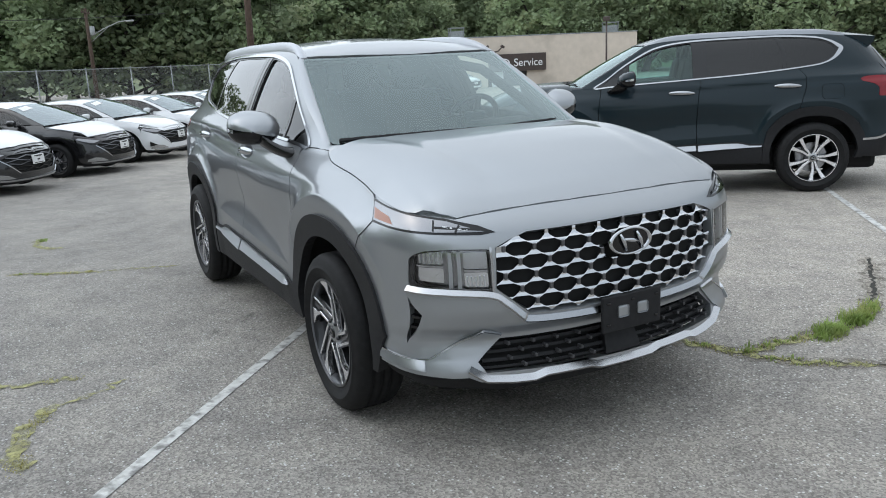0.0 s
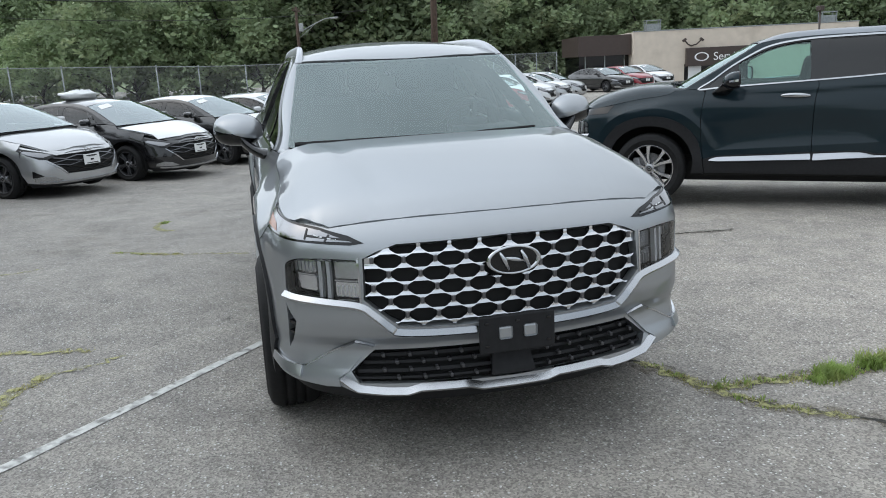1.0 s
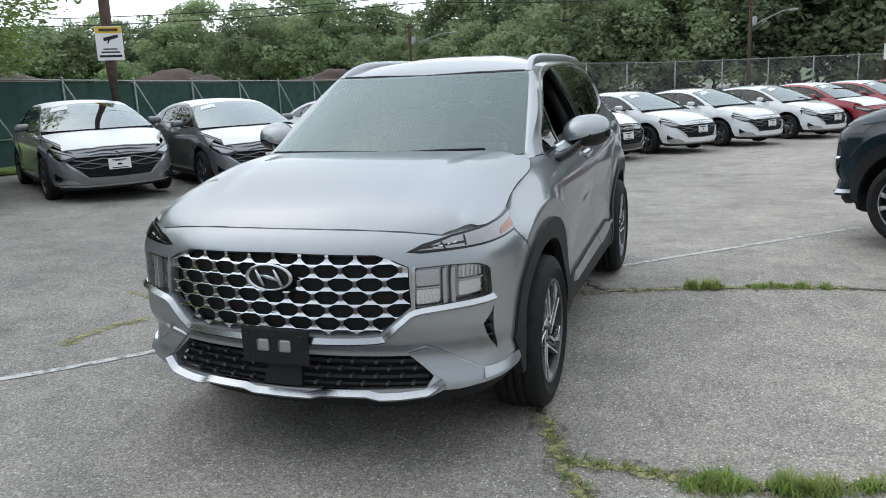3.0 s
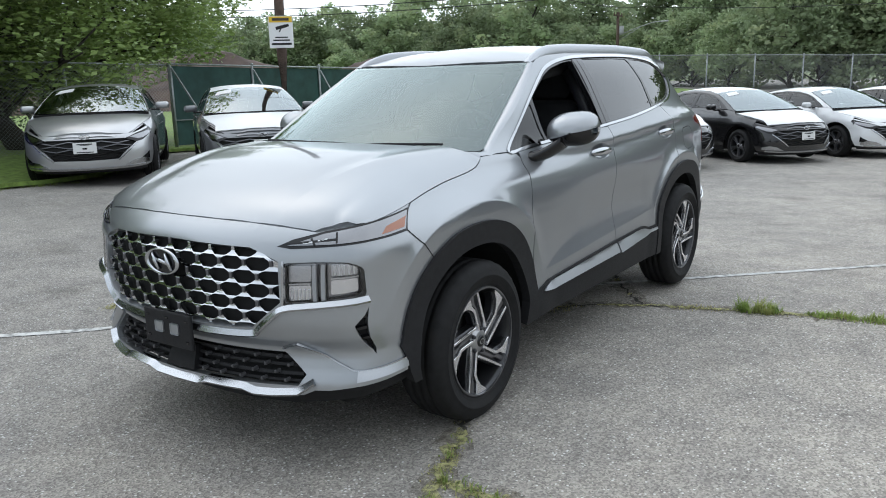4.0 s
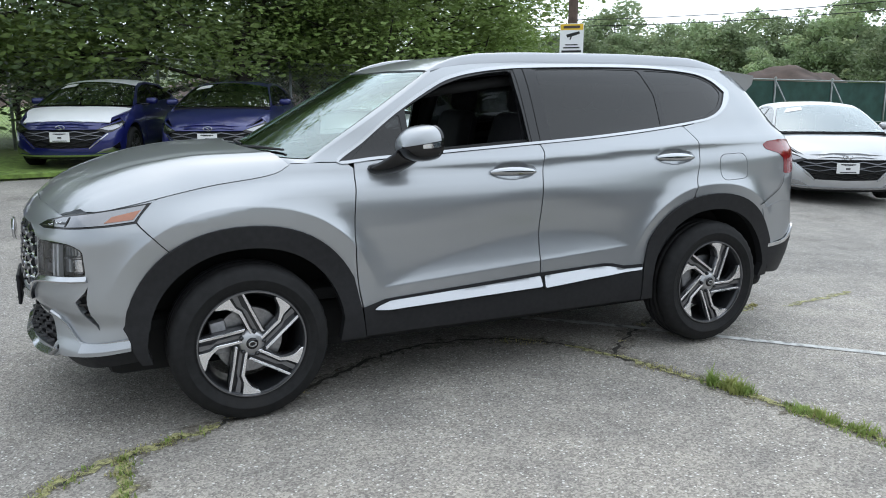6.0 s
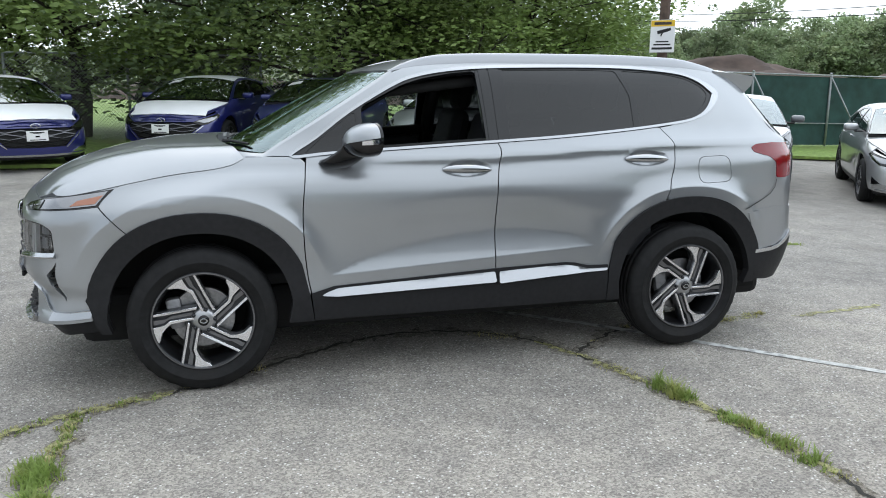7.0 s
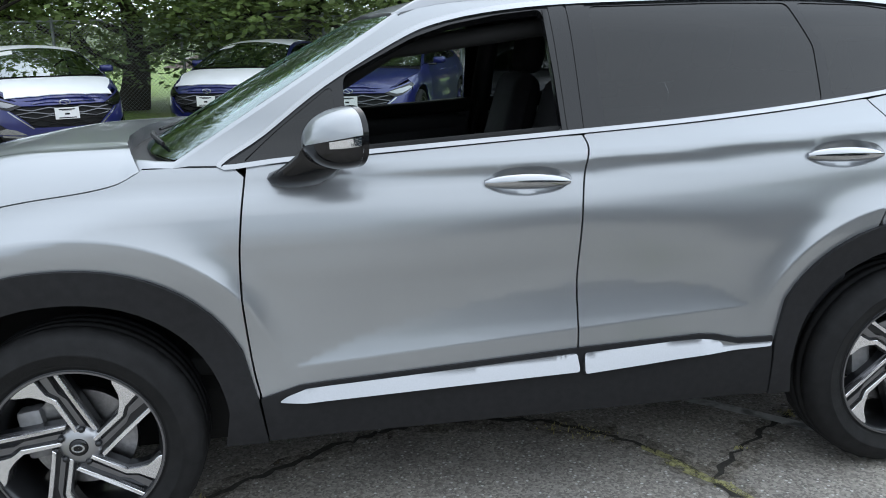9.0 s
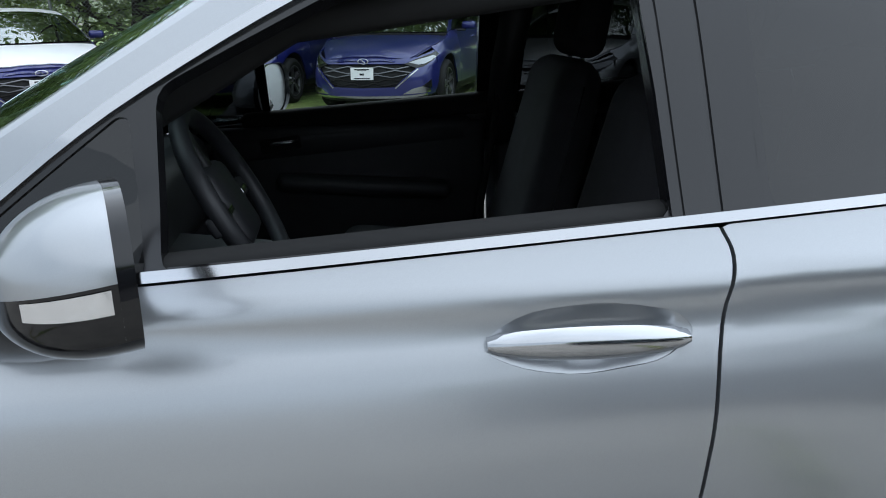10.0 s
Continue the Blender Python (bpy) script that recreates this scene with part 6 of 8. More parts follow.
    panel("windscreen_border", np.array([(-1, -0.01), (1, -0.01), (1, 1), (-1, 1)]), car_screen, M_GLOSSBLACK, car, 0.12, -0.004, 0.01, holes=[rounded([(-0.95, 0.05), (0.95, 0.05), (0.94, 0.95), (-0.94, 0.95)], 0.05)])
    rf = [(0.44, 0), (0.41, 0.3)] + [(x, car_roof.edge(x)) for x in (0.34, 0.1, -0.2, -0.5, -0.8, -0.98)] + [(-1.02, 0)]
    panel("roof", mirx(rf), car_roof, top, car, 0.14, 0.0, 0.02)
    rg = [(-1.03, 0)] + [(x, car_roof.edge(x) - 0.01) for x in (-0.99, -1.2, -1.4, -1.62)] + [(-1.68, 0)]
    panel("rear_window", mirx(rg), car_roof, M_GLOSSBLACK, car, 0.14, 0.0, 0.01)
    bt = [(-1.69, 0)] + [(x, car_roof.edge(x)) for x in (-1.64, -1.8, -2.0, -2.14)] + [(-2.34, 0.4), (-2.38, 0)]
    panel("boot_lid", mirx(bt), car_roof, paintwork, car, 0.14, 0.0, 0.02)
    D = np.array(dlo)
    h1, h2 = [(0.7, 1.03), (0.52, 1.17), (0.3, 1.245), (0.0, 1.292), (-0.18, 1.3), (-0.18, 1.035)], [(-0.3, 1.04), (-0.3, 1.302), (-0.7, 1.28), (-0.98, 1.215), (-1.02, 1.065)]
    skin("window_frame", S(D), M_GLOSSBLACK, off=-0.002, flange=0.02, holes=[S(h1), S(h2)])
    skin("side_window", S(h1), M_TINT2, off=-0.008, flange=0)
    skin("side_window", S(h2), M_TINT2, off=-0.008, flange=0)
    for sgn in (1, -1):
        bm = bmesh.new()
        add_box(bm, (0.13, 0.2, 0.11), (0.62, sgn * 0.98, 1.05), (0, 0, sgn * -12), 0.04, segs=3)
        dm = part("door_mirror", bm, paintwork, car, "door mirror", angle=60)
        bm = bmesh.new()
        add_box(bm, (0.06, 0.16, 0.03), (0.66, sgn * 0.86, 0.99), (0, 0, 0), 0.012)
        part("mirror_foot", bm, M_GLOSSBLACK, dm)
        for x in (0.0, -1.0):
            bm = bmesh.new()
            y = float(B(*[np.array(v) for v in B.at_x(x, 0.88)])[1])
            add_tube(bm, [(x + 0.1, sgn * y, 0.88), (x + 0.07, sgn * (y + 0.025), 0.884), (x - 0.07, sgn * (y + 0.025), 0.888), (x - 0.1, sgn * y, 0.888)], 0.011, 6)
            part("door_handle", bm, paintwork, car)
    bm = bmesh.new()
    add_box(bm, (4.0, 1.45, 0.2), (-0.05, 0, 0.3), (0, 0, 0), 0.05)
    add_box(bm, (2.6, 1.4, 0.3), (-0.3, 0, 0.7), (0, 0, 0), 0.1)
    part("underbody", bm, M_BLACK, car)
    for x, y in ((0.1, 0.36), (0.1, -0.36), (-0.75, 0.36), (-0.75, -0.36)):
        bm = bmesh.new()
        add_box(bm, (0.14, 0.48, 0.5), (x - 0.3, y, 0.95), (0, -14, 0), 0.05)
        add_box(bm, (0.09, 0.24, 0.16), (x - 0.38, y, 1.25), (0, -12, 0), 0.04)
        part("seat", bm, M_SEAT, car, angle=60)
    bm = bmesh.new()
    add_box(bm, (0.4, 1.3, 0.16), (1.0, 0, 0.9), (0, 6, 0), 0.05)
    part("dashboard", bm, M_DASH, car, angle=60)
    for c in (af, ar):
        for sgn in (1, -1):
            bm = bmesh.new()
            ring = [[bm.verts.new((px, sgn * y, pz)) for px, pz in arc(c, 0.39, -10, 190, 16)] for y in (0.87, 0.5)]
            for i in range(15):
                bm.faces.new((ring[0][i], ring[0][i + 1], ring[1][i + 1], ring[1][i]))
            bm.faces.new(ring[1])
            part("wheel_well", bm, M_BLACK, car)
    for i, (x, sgn) in enumerate(((1.36, 1), (1.36, -1), (-1.36, 1), (-1.36, -1))):
        wheel("wheel", car, (x, sgn * 0.785, 0.323), 0.325, 0.215, 0.205, sgn, "plain", "black alloy wheel", spin=0.3 + 0.7 * i, n=40, face=(M_DARKFACE, M_ALLOYDARK))
    return car

# ---- ground ----
def ground_z(x, y):
    """The lot is level round the silver car, falls away behind it and rises towards the trees."""
    x, y = np.asarray(x, float), np.asarray(y, float)
    fall = 0.03 * (-18 * (1 - np.exp(-np.clip(-x - 1.0, 0, 200) / 18.0))) * 1.15
    rise = 0.5 * (1 - np.exp(-np.clip(-y - 2.0, 0, 60) / 12.0))
    return fall + rise


def asphalt(name):
    """Worn asphalt: exposed aggregate, broad worn patches, dark damp stains and faint wheel-worn bands."""
    m = bpy.data.materials.new(name)
    m.use_nodes = True
    n, l = m.node_tree.nodes, m.node_tree.links
    b = n["Principled BSDF"]
    pos = n.new("ShaderNodeNewGeometry")

    def noise_tex(scale, detail=6, rough=0.6):
        t = n.new("ShaderNodeTexNoise")
        t.inputs["Scale"].default_value, t.inputs["Detail"].default_value, t.inputs["Roughness"].default_value = scale, detail, rough
        l.new(pos.outputs["Position"], t.inputs["Vector"])
        return t

    def ramp(src, p0, c0, p1, c1):
        r = n.new("ShaderNodeValToRGB")
        r.color_ramp.elements[0].position, r.color_ramp.elements[0].color = p0, (*c0, 1)
        r.color_ramp.elements[1].position, r.color_ramp.elements[1].color = p1, (*c1, 1)
        l.new(src, r.inputs["Fac"])
        return r.outputs["Color"]

    def mixc(fac, a, c, mode="MIX", f=None):
        x = n.new("ShaderNodeMix")
        x.data_type, x.blend_type = "RGBA", mode
        if f is None:
            l.new(fac, x.inputs["Factor"])
        else:
            x.inputs["Factor"].default_value = f
        l.new(a, x.inputs[6])
        l.new(c, x.inputs[7])
        return x.outputs[2]
    broad = ramp(noise_tex(0.35, 5).outputs["Fac"], 0.32, (0.25, 0.238, 0.222), 0.68, (0.36, 0.342, 0.315))
    mid = ramp(noise_tex(3.2, 6, 0.7).outputs["Fac"], 0.3, (0.72, 0.72, 0.73), 0.7, (1.14, 1.13, 1.1))
    col = mixc(None, broad, mid, "MULTIPLY", 1.0)
    vor = n.new("ShaderNodeTexVoronoi")
    vor.inputs["Scale"].default_value = 115
    l.new(pos.outputs["Position"], vor.inputs["Vector"])
    chips = n.new("ShaderNodeSeparateColor")
    l.new(vor.outputs["Color"], chips.inputs["Color"])
    chip = ramp(chips.outputs["Red"], 0.08, (0.58, 0.565, 0.55), 0.95, (1.4, 1.375, 1.34))
    col = mixc(None, col, chip, "MULTIPLY", 0.9)
    vor2 = n.new("ShaderNodeTexVoronoi")
    vor2.inputs["Scale"].default_value = 70
    l.new(pos.outputs["Position"], vor2.inputs["Vector"])
    c2 = n.new("ShaderNodeSeparateColor")
    l.new(vor2.outputs["Color"], c2.inputs["Color"])
    spark = n.new("ShaderNodeMapRange")
    spark.inputs["From Min"].default_value, spark.inputs["From Max"].default_value = 0.87, 0.9
    l.new(c2.outputs["Green"], spark.inputs["Value"])
    near = n.new("ShaderNodeMapRange")
    near.inputs["From Min"].default_value, near.inputs["From Max"].default_value = 0.42, 0.3
    l.new(vor2.outputs["Distance"], near.inputs["Value"])
    both = n.new("ShaderNodeMath")
    both.operation = "MULTIPLY"
    l.new(spark.outputs["Result"], both.inputs[0])
    l.new(near.outputs["Result"], both.inputs[1])
    pebble = n.new("ShaderNodeRGB")
    pebble.outputs[0].default_value = (0.6, 0.59, 0.57, 1)
    col = mixc(both.outputs[0], col, pebble.outputs[0])
    stain = ramp(noise_tex(0.9, 3).outputs["Fac"], 0.58, (1, 1, 1), 0.74, (0.7, 0.69, 0.68))
    col = mixc(None, col, stain, "MULTIPLY", 1.0)
    # paler towards +y: part bleached older paving, part stronger light put into the colour
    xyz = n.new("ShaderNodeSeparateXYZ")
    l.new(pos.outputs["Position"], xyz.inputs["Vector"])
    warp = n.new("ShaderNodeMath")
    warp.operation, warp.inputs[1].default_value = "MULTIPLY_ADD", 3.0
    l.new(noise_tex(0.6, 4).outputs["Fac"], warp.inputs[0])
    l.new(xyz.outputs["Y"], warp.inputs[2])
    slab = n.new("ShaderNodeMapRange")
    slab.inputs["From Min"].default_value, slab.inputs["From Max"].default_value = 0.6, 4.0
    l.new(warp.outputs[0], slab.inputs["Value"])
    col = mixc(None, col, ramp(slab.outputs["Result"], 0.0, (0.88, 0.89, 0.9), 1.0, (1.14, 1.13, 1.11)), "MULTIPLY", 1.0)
    l.new(col, b.inputs["Base Color"])
    b.inputs["Roughness"].default_value = 0.85
    bp = n.new("ShaderNodeBump")
    bp.inputs["Strength"].default_value, bp.inputs["Distance"].default_value = 0.55, 0.006
    l.new(vor.outputs["Distance"], bp.inputs["Height"])
    l.new(bp.outputs["Normal"], b.inputs["Normal"])
    return m


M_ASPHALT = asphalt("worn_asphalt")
M_GRASS = mat("mown_grass", (0.16, 0.24, 0.05), 0.9, vary=0.45, scale=9, bump=0.6, bump_scale=40, dirt=(0.19, 0.21, 0.07), dirt_scale=0.8)
M_BLADE = leafy(mat("grass_blades", (0.27, 0.36, 0.1), 0.6, vary=0.3, scale=14, dirt=(0.4, 0.42, 0.15), dirt_scale=5, dirt_at=0.5), 0.5)
M_DRYGRASS = mat("dry_moss", (0.34, 0.33, 0.15), 0.9, vary=0.4, scale=40, dirt=(0.22, 0.2, 0.11), dirt_scale=14)
M_LINE = mat("worn_road_paint", (0.55, 0.55, 0.53), 0.8, vary=0.15, scale=25, dirt=(0.2, 0.195, 0.185), dirt_scale=16, dirt_at=0.47)
M_LINE_OLD = mat("faded_road_paint", (0.4, 0.39, 0.35), 0.85, vary=0.2, scale=20, dirt=(0.26, 0.25, 0.232), dirt_scale=9, dirt_at=0.42)
M_CRACK = mat("crack_dirt", (0.035, 0.033, 0.028), 0.95, vary=0.4, scale=60)
M_SOIL = mat("dirt", (0.075, 0.052, 0.042), 0.95, vary=0.45, scale=0.8, bump=0.8, bump_scale=4, dirt=(0.12, 0.085, 0.065), dirt_scale=0.5)



def broken(m, scale, lo, hi, most=1.0):
    """A thin growth through which the ground shows in patches."""
    n, l = m.node_tree.nodes, m.node_tree.links
    pos = n.new("ShaderNodeNewGeometry")
    tex = n.new("ShaderNodeTexNoise")
    tex.inputs["Scale"].default_value, tex.inputs["Detail"].default_value, tex.inputs["Roughness"].default_value = scale, 5, 0.75
    l.new(pos.outputs["Position"], tex.inputs["Vector"])
    r = n.new("ShaderNodeMapRange")
    r.inputs["From Min"].default_value, r.inputs["From Max"].default_value, r.inputs["To Max"].default_value = lo, hi, most
    l.new(tex.outputs["Fac"], r.inputs["Value"])
    t = n.new("ShaderNodeBsdfTransparent")
    mix = n.new("ShaderNodeMixShader")
    l.new(r.outputs["Result"], mix.inputs["Fac"])
    l.new(t.outputs["BSDF"], mix.inputs[1])
    l.new(n["Principled BSDF"].outputs["BSDF"], mix.inputs[2])
    l.new(mix.outputs["Shader"], n["Material Output"].inputs["Surface"])
    return m


broken(M_LINE_OLD, 7, 0.5, 0.68, 0.6)
broken(M_DRYGRASS, 18, 0.36, 0.58, 0.9)
M_DUST = broken(mat("brown_crack_soil", (0.15, 0.125, 0.085), 0.95, vary=0.3, scale=30), 14, 0.4, 0.7, 0.75)
M_DRYBLADE = leafy(mat("dry_grass_blades", (0.42, 0.39, 0.18), 0.8, vary=0.3, scale=20, dirt=(0.33, 0.34, 0.12), dirt_scale=6), 0.4)
gx = np.unique(np.concatenate([-np.geomspace(40, 900, 14), np.arange(-40, 30.1, 1.0), np.geomspace(31, 900, 12)]))
gy = np.unique(np.concatenate([-np.geomspace(40, 900, 14), np.arange(-40, 40.1, 1.0), np.geomspace(41, 900, 12)]))
GX, GY = np.meshgrid(gx, gy)
GZ = ground_z(GX, GY)
nx, ny = len(gx), len(gy)
gfaces = [(j * nx + i, j * nx + i + 1, (j + 1) * nx + i + 1, (j + 1) * nx + i) for j in range(ny - 1) for i in range(nx - 1)]
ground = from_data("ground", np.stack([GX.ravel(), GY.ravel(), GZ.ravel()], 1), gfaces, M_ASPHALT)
tagged(ground, "worn grey asphalt lot with exposed aggregate", "ground", kind="structure")


def lie(off):
    return lambda x, y: np.stack([np.asarray(x, float), np.asarray(y, float), ground_z(x, y) + off], -1)


def lying(name, outline, material, off, gap, label, category, kind="structure", flange=0.0):
    ob = panel(name, np.array(outline), lie(off), material, None, gap, 0.0, flange)[0]
    return tagged(ob, label, category, kind=kind)


def ragged(path, width, jitter, seed):
    """An uneven strip along a path."""
    r = np.random.RandomState(seed)
    P = resample(spline(path, 8), 0.05, False)
    P = P + r.normal(0, jitter, P.shape) * 0.5
    w = width * (0.55 + 0.9 * r.rand(len(P)))
    w[0] = w[-1] = width * 0.2
    return band(P, w)


# parking lines
lying("parking_line_1", band(resample([(2.25, -2.55), (-3.95, 3.04)], 0.2, False), 0.062), M_LINE, 0.004, 0.2, "worn white parking line", "road marking")
lying("parking_line_2", band(resample([(-1.6, 6.27), (2.6, 2.58)], 0.2, False), 0.062), M_LINE, 0.004, 0.2, "worn white parking line", "road marking")
lying("parking_line_3", band(resample([(0.5, -1.9), (0.24, -1.55), (-0.3, -0.85)], 0.2, False), 0.07), M_LINE_OLD, 0.0045, 0.3, "faded parking line", "road marking")
# cracks with growth in them
CRACKS = [[(2.9, 1.95), (2.45, 1.5), (2.27, 1.28), (1.98, 1.1), (1.53, 0.92), (1.07, 0.66), (0.52, 0.34), (0.1, 0.28), (-0.23, 0.36), (-0.54, 0.64), (-0.69, 0.95), (-0.89, 1.56), (-0.96, 1.85), (-1.01, 2.11), (-1.08, 2.55), (-1.0, 3.2)],
          [(-0.70, 0.92), (-0.95, 0.7), (-1.19, 0.53), (-1.7, 0.25), (-2.3, 0.1)],
          [(1.98, 1.12), (1.99, 1.4), (2.02, 1.66), (2.02, 1.9), (1.92, 2.2), (1.7, 2.6), (1.2, 3.3)]]
for i, c in enumerate(CRACKS):
    lying("crack_%d" % (i + 1), ragged(c, 0.022, 0.02, i), M_CRACK, 0.003, 0.2, "dark crack across the asphalt", "crack")
    lying("crack_soil_%d" % (i + 1), ragged(c, 0.11, 0.05, 40 + i), M_DUST, 0.0022, 0.2, "brown soil spread along a crack", "soil")
for i, (c, w) in enumerate([(CRACKS[0][1:5], 0.05), (CRACKS[0][9:15], 0.05), ([(1.98, 1.12), (1.99, 1.4), (2.02, 1.66), (2.02, 1.9)], 0.06), ([(-2.83, -2.32), (-2.65, -1.98), (-2.44, -1.64)], 0.06), ([(0.13, -2.72), (0.2, -2.3), (0.26, -1.97)], 0.05), ([(0.63, -2.1), (0.52, -1.9), (0.41, -1.75)], 0.03), ([(-1.92, -3.26), (-2.05, -3.0), (-2.22, -2.77)], 0.03), ([(0.55, -2.1), (0.9, -2.25), (1.25, -2.27)], 0.07), ([(-4.7, -2.0), (-4.2, -2.05), (-3.9, -1.85)], 0.07), ([(-2.44, -1.64), (-2.3, -1.3), (-2.16, -0.99)], 0.035), ([(-1.65, 0.55), (-2.4, 0.35)], 0.06), ([(-3.5, 0.3), (-2.6, 0.45)], 0.05)]):
    lying("moss_%d" % (i + 1), ragged(c, w, 0.03, 20 + i), M_DRYGRASS, 0.005, 0.2, "yellow-green moss along a joint", "moss")


def blades(name, spots, seed, label, material=None):
    """Tufts of grass blades: bent tapered leaves round each spot (x, y, spread, count, height)."""
    r = np.random.RandomState(seed)
    V, Fc = [], []
    for x, y, spread, count, h in spots:
        for _ in range(count):
            a, d = r.rand() * 6.283, spread * r.rand() ** 0.7
            px, py = x + d * math.cos(a), y + d * math.sin(a)
            pz = float(ground_z(px, py))
            hh = h * (0.35 + 0.65 * r.rand()) * (1.1 - 0.6 * d / spread)
            b, w = r.rand() * 6.283, 0.002 + 0.0018 * r.rand()
            lean = hh * (0.3 + 0.7 * r.rand())
            dx, dy, sx, sy = math.cos(b), math.sin(b), -math.sin(b) * w, math.cos(b) * w
            k = len(V)
            V += [(px - sx, py - sy, pz), (px + sx, py + sy, pz), (px + sx + dx * lean * 0.3, py + sy + dy * lean * 0.3, pz + hh * 0.6), (px - sx + dx * lean * 0.3, py - sy + dy * lean * 0.3, pz + hh * 0.6), (px + dx * lean, py + dy * lean, pz + hh)]
            Fc += [(k, k + 1, k + 2, k + 3), (k + 3, k + 2, k + 4)]
    return tagged(from_data(name, V, Fc, material or M_BLADE, smooth=False), label, "grass", kind="stuff")


def strewn(path, n, spread, count, h, seed):
    r = np.random.RandomState(seed)
    P = resample(spline(path, 6), 0.02, False)
    out = []
    for _ in range(n):
        p = P[r.randint(len(P))]
        out.append((p[0] + r.normal(0, 0.015), p[1] + r.normal(0, 0.015), spread * (0.5 + r.rand()), int(count * (0.5 + r.rand())), h * (0.5 + 0.8 * r.rand())))
    return out


blades("grass_tufts", strewn([(2.04, 1.66), (2.02, 1.85), (1.97, 2.1), (1.9, 2.3)], 30, 0.065, 45, 0.09, 31) + strewn([(2.1, 1.6), (2.0, 1.75)], 8, 0.06, 40, 0.07, 34) + strewn([(-0.87, 1.5), (-0.93, 1.7)], 12, 0.045, 40, 0.1, 32) + strewn([(-0.97, 1.9), (-1.04, 2.2), (-1.06, 2.45)], 18, 0.055, 36, 0.065, 33)
       + strewn(CRACKS[0][1:5], 12, 0.045, 12, 0.03, 3) + strewn(CRACKS[0][11:15], 10, 0.04, 10, 0.03, 4) + strewn(CRACKS[2][:4], 14, 0.055, 18, 0.045, 5) + strewn([(-2.8, -2.25), (-2.6, -1.9)], 5, 0.04, 16, 0.02, 6) + strewn([(-4.7, -2.0), (-3.9, -1.9)], 7, 0.05, 18, 0.03, 7), 1, "green grass tufts growing from asphalt cracks")

blades("dry_grass", strewn(CRACKS[0][1:6], 26, 0.06, 14, 0.022, 13) + strewn(CRACKS[0][8:15], 34, 0.06, 14, 0.022, 14) + strewn(CRACKS[2][:4], 14, 0.07, 16, 0.03, 15) + strewn(CRACKS[1], 8, 0.05, 12, 0.02, 16)
       + strewn([(0.55, -2.1), (0.9, -2.25), (1.25, -2.27)], 14, 0.07, 22, 0.015, 17) + strewn([(0.13, -2.7), (0.2, -2.3), (0.26, -1.97)], 14, 0.04, 20, 0.012, 18) + strewn([(-2.83, -2.32), (-2.44, -1.64)], 16, 0.05, 18, 0.015, 19) + strewn([(-1.65, 0.55), (-2.4, 0.35)], 10, 0.06, 22, 0.03, 20), 11, "dry yellow grass along the cracks", M_DRYBLADE)

# verge
VERGE = [(-60, -16), (-31, -10.5), (-16, -8.2), (-11.5, -9.2), (-8.2, -10.9), (-5.6, -11.6), (-4.3, -10.2), (-3.4, -9.0), (-2.0, -8.15), (0.0, -8.35), (1.6, -8.75), (3.2, -8.55), (5.5, -8.6), (9, -8.3), (16, -7.5), (40, -7), (90, -40), (60, -120), (-60, -120), (-120, -60)]
lying("grass_verge", resample(rounded(VERGE, 1.0), 1.2), M_GRASS, 0.03, 1.5, "green grass verge beside the asphalt", "grass", flange=0.06)
r_ = np.random.RandomState(9)
edge_spots = [(x + r_.normal(0, 0.1), float(np.interp(x, [-4.3, -3.4, -2.0, 0.0, 1.6, 3.2, 5.5, 9], [-10.2, -9.0, -8.15, -8.35, -8.75, -8.55, -8.6, -8.3])) - 0.9 * r_.rand() ** 1.5, 0.12, 26, 0.07) for x in np.arange(-4.2, 8.5, 0.06)]
blades("verge_grass", edge_spots, 2, "grass along the edge of the lot")

# ---- fences, trees, mounds, building ----
M_POST = mat("galvanised_steel", (0.3, 0.32, 0.32), 0.5, 0.6, vary=0.2, scale=8)
M_SCREEN_CLOTH = mat("green_windscreen_cloth", (0.026, 0.066, 0.06), 0.85, vary=0.3, scale=3, bump=0.3, bump_scale=14)
M_BARK = mat("bark", (0.045, 0.038, 0.032), 0.95, vary=0.4, scale=14, bump=0.9, bump_scale=25)
M_LEAF = leafy(mat("leaves", (0.19, 0.265, 0.08), 0.5, vary=0.35, scale=0.9, dirt=(0.29, 0.37, 0.12), dirt_scale=2.2, dirt_at=0.5, random_hue=0.3))
# far foliage is paler and greyer, with distance haze mixed into its colour
M_LEAF_FAR = leafy(mat("hazed_far_leaves", (0.25, 0.315, 0.175), 0.7, vary=0.3, scale=0.5, dirt=(0.33, 0.365, 0.2), dirt_scale=0.35, dirt_at=0.5, random_hue=0.35))
M_LEAF_DARK = leafy(mat("dark_leaves", (0.18, 0.25, 0.115), 0.6, vary=0.3, scale=0.8, dirt=(0.18, 0.24, 0.105), dirt_scale=1.8, random_hue=0.3))
M_WOOD = mat("weathered_pole_wood", (0.075, 0.05, 0.036), 0.9, vary=0.35, scale=9, bump=0.5, bump_scale=30)
M_STUCCO = mat("beige_stucco", (0.63, 0.55, 0.46), 0.9, vary=0.06, scale=2, bump=0.2, bump_scale=40, dirt=(0.45, 0.39, 0.32), dirt_scale=0.4)
M_BROWN = mat("brown_panel", (0.055, 0.038, 0.032), 0.5, vary=0.1, scale=5)
M_SIGNWHITE = mat("white_sign_face", (0.8, 0.8, 0.8), 0.4)
M_SIGNYELLOW = mat("yellow_sign_face", (0.75, 0.5, 0.03), 0.45)
M_WIRE = mat("black_cable", (0.015, 0.015, 0.015), 0.7)
M_LAMPHEAD = mat("grey_lamp_housing", (0.35, 0.36, 0.36), 0.5, 0.3, vary=0.1, scale=6)


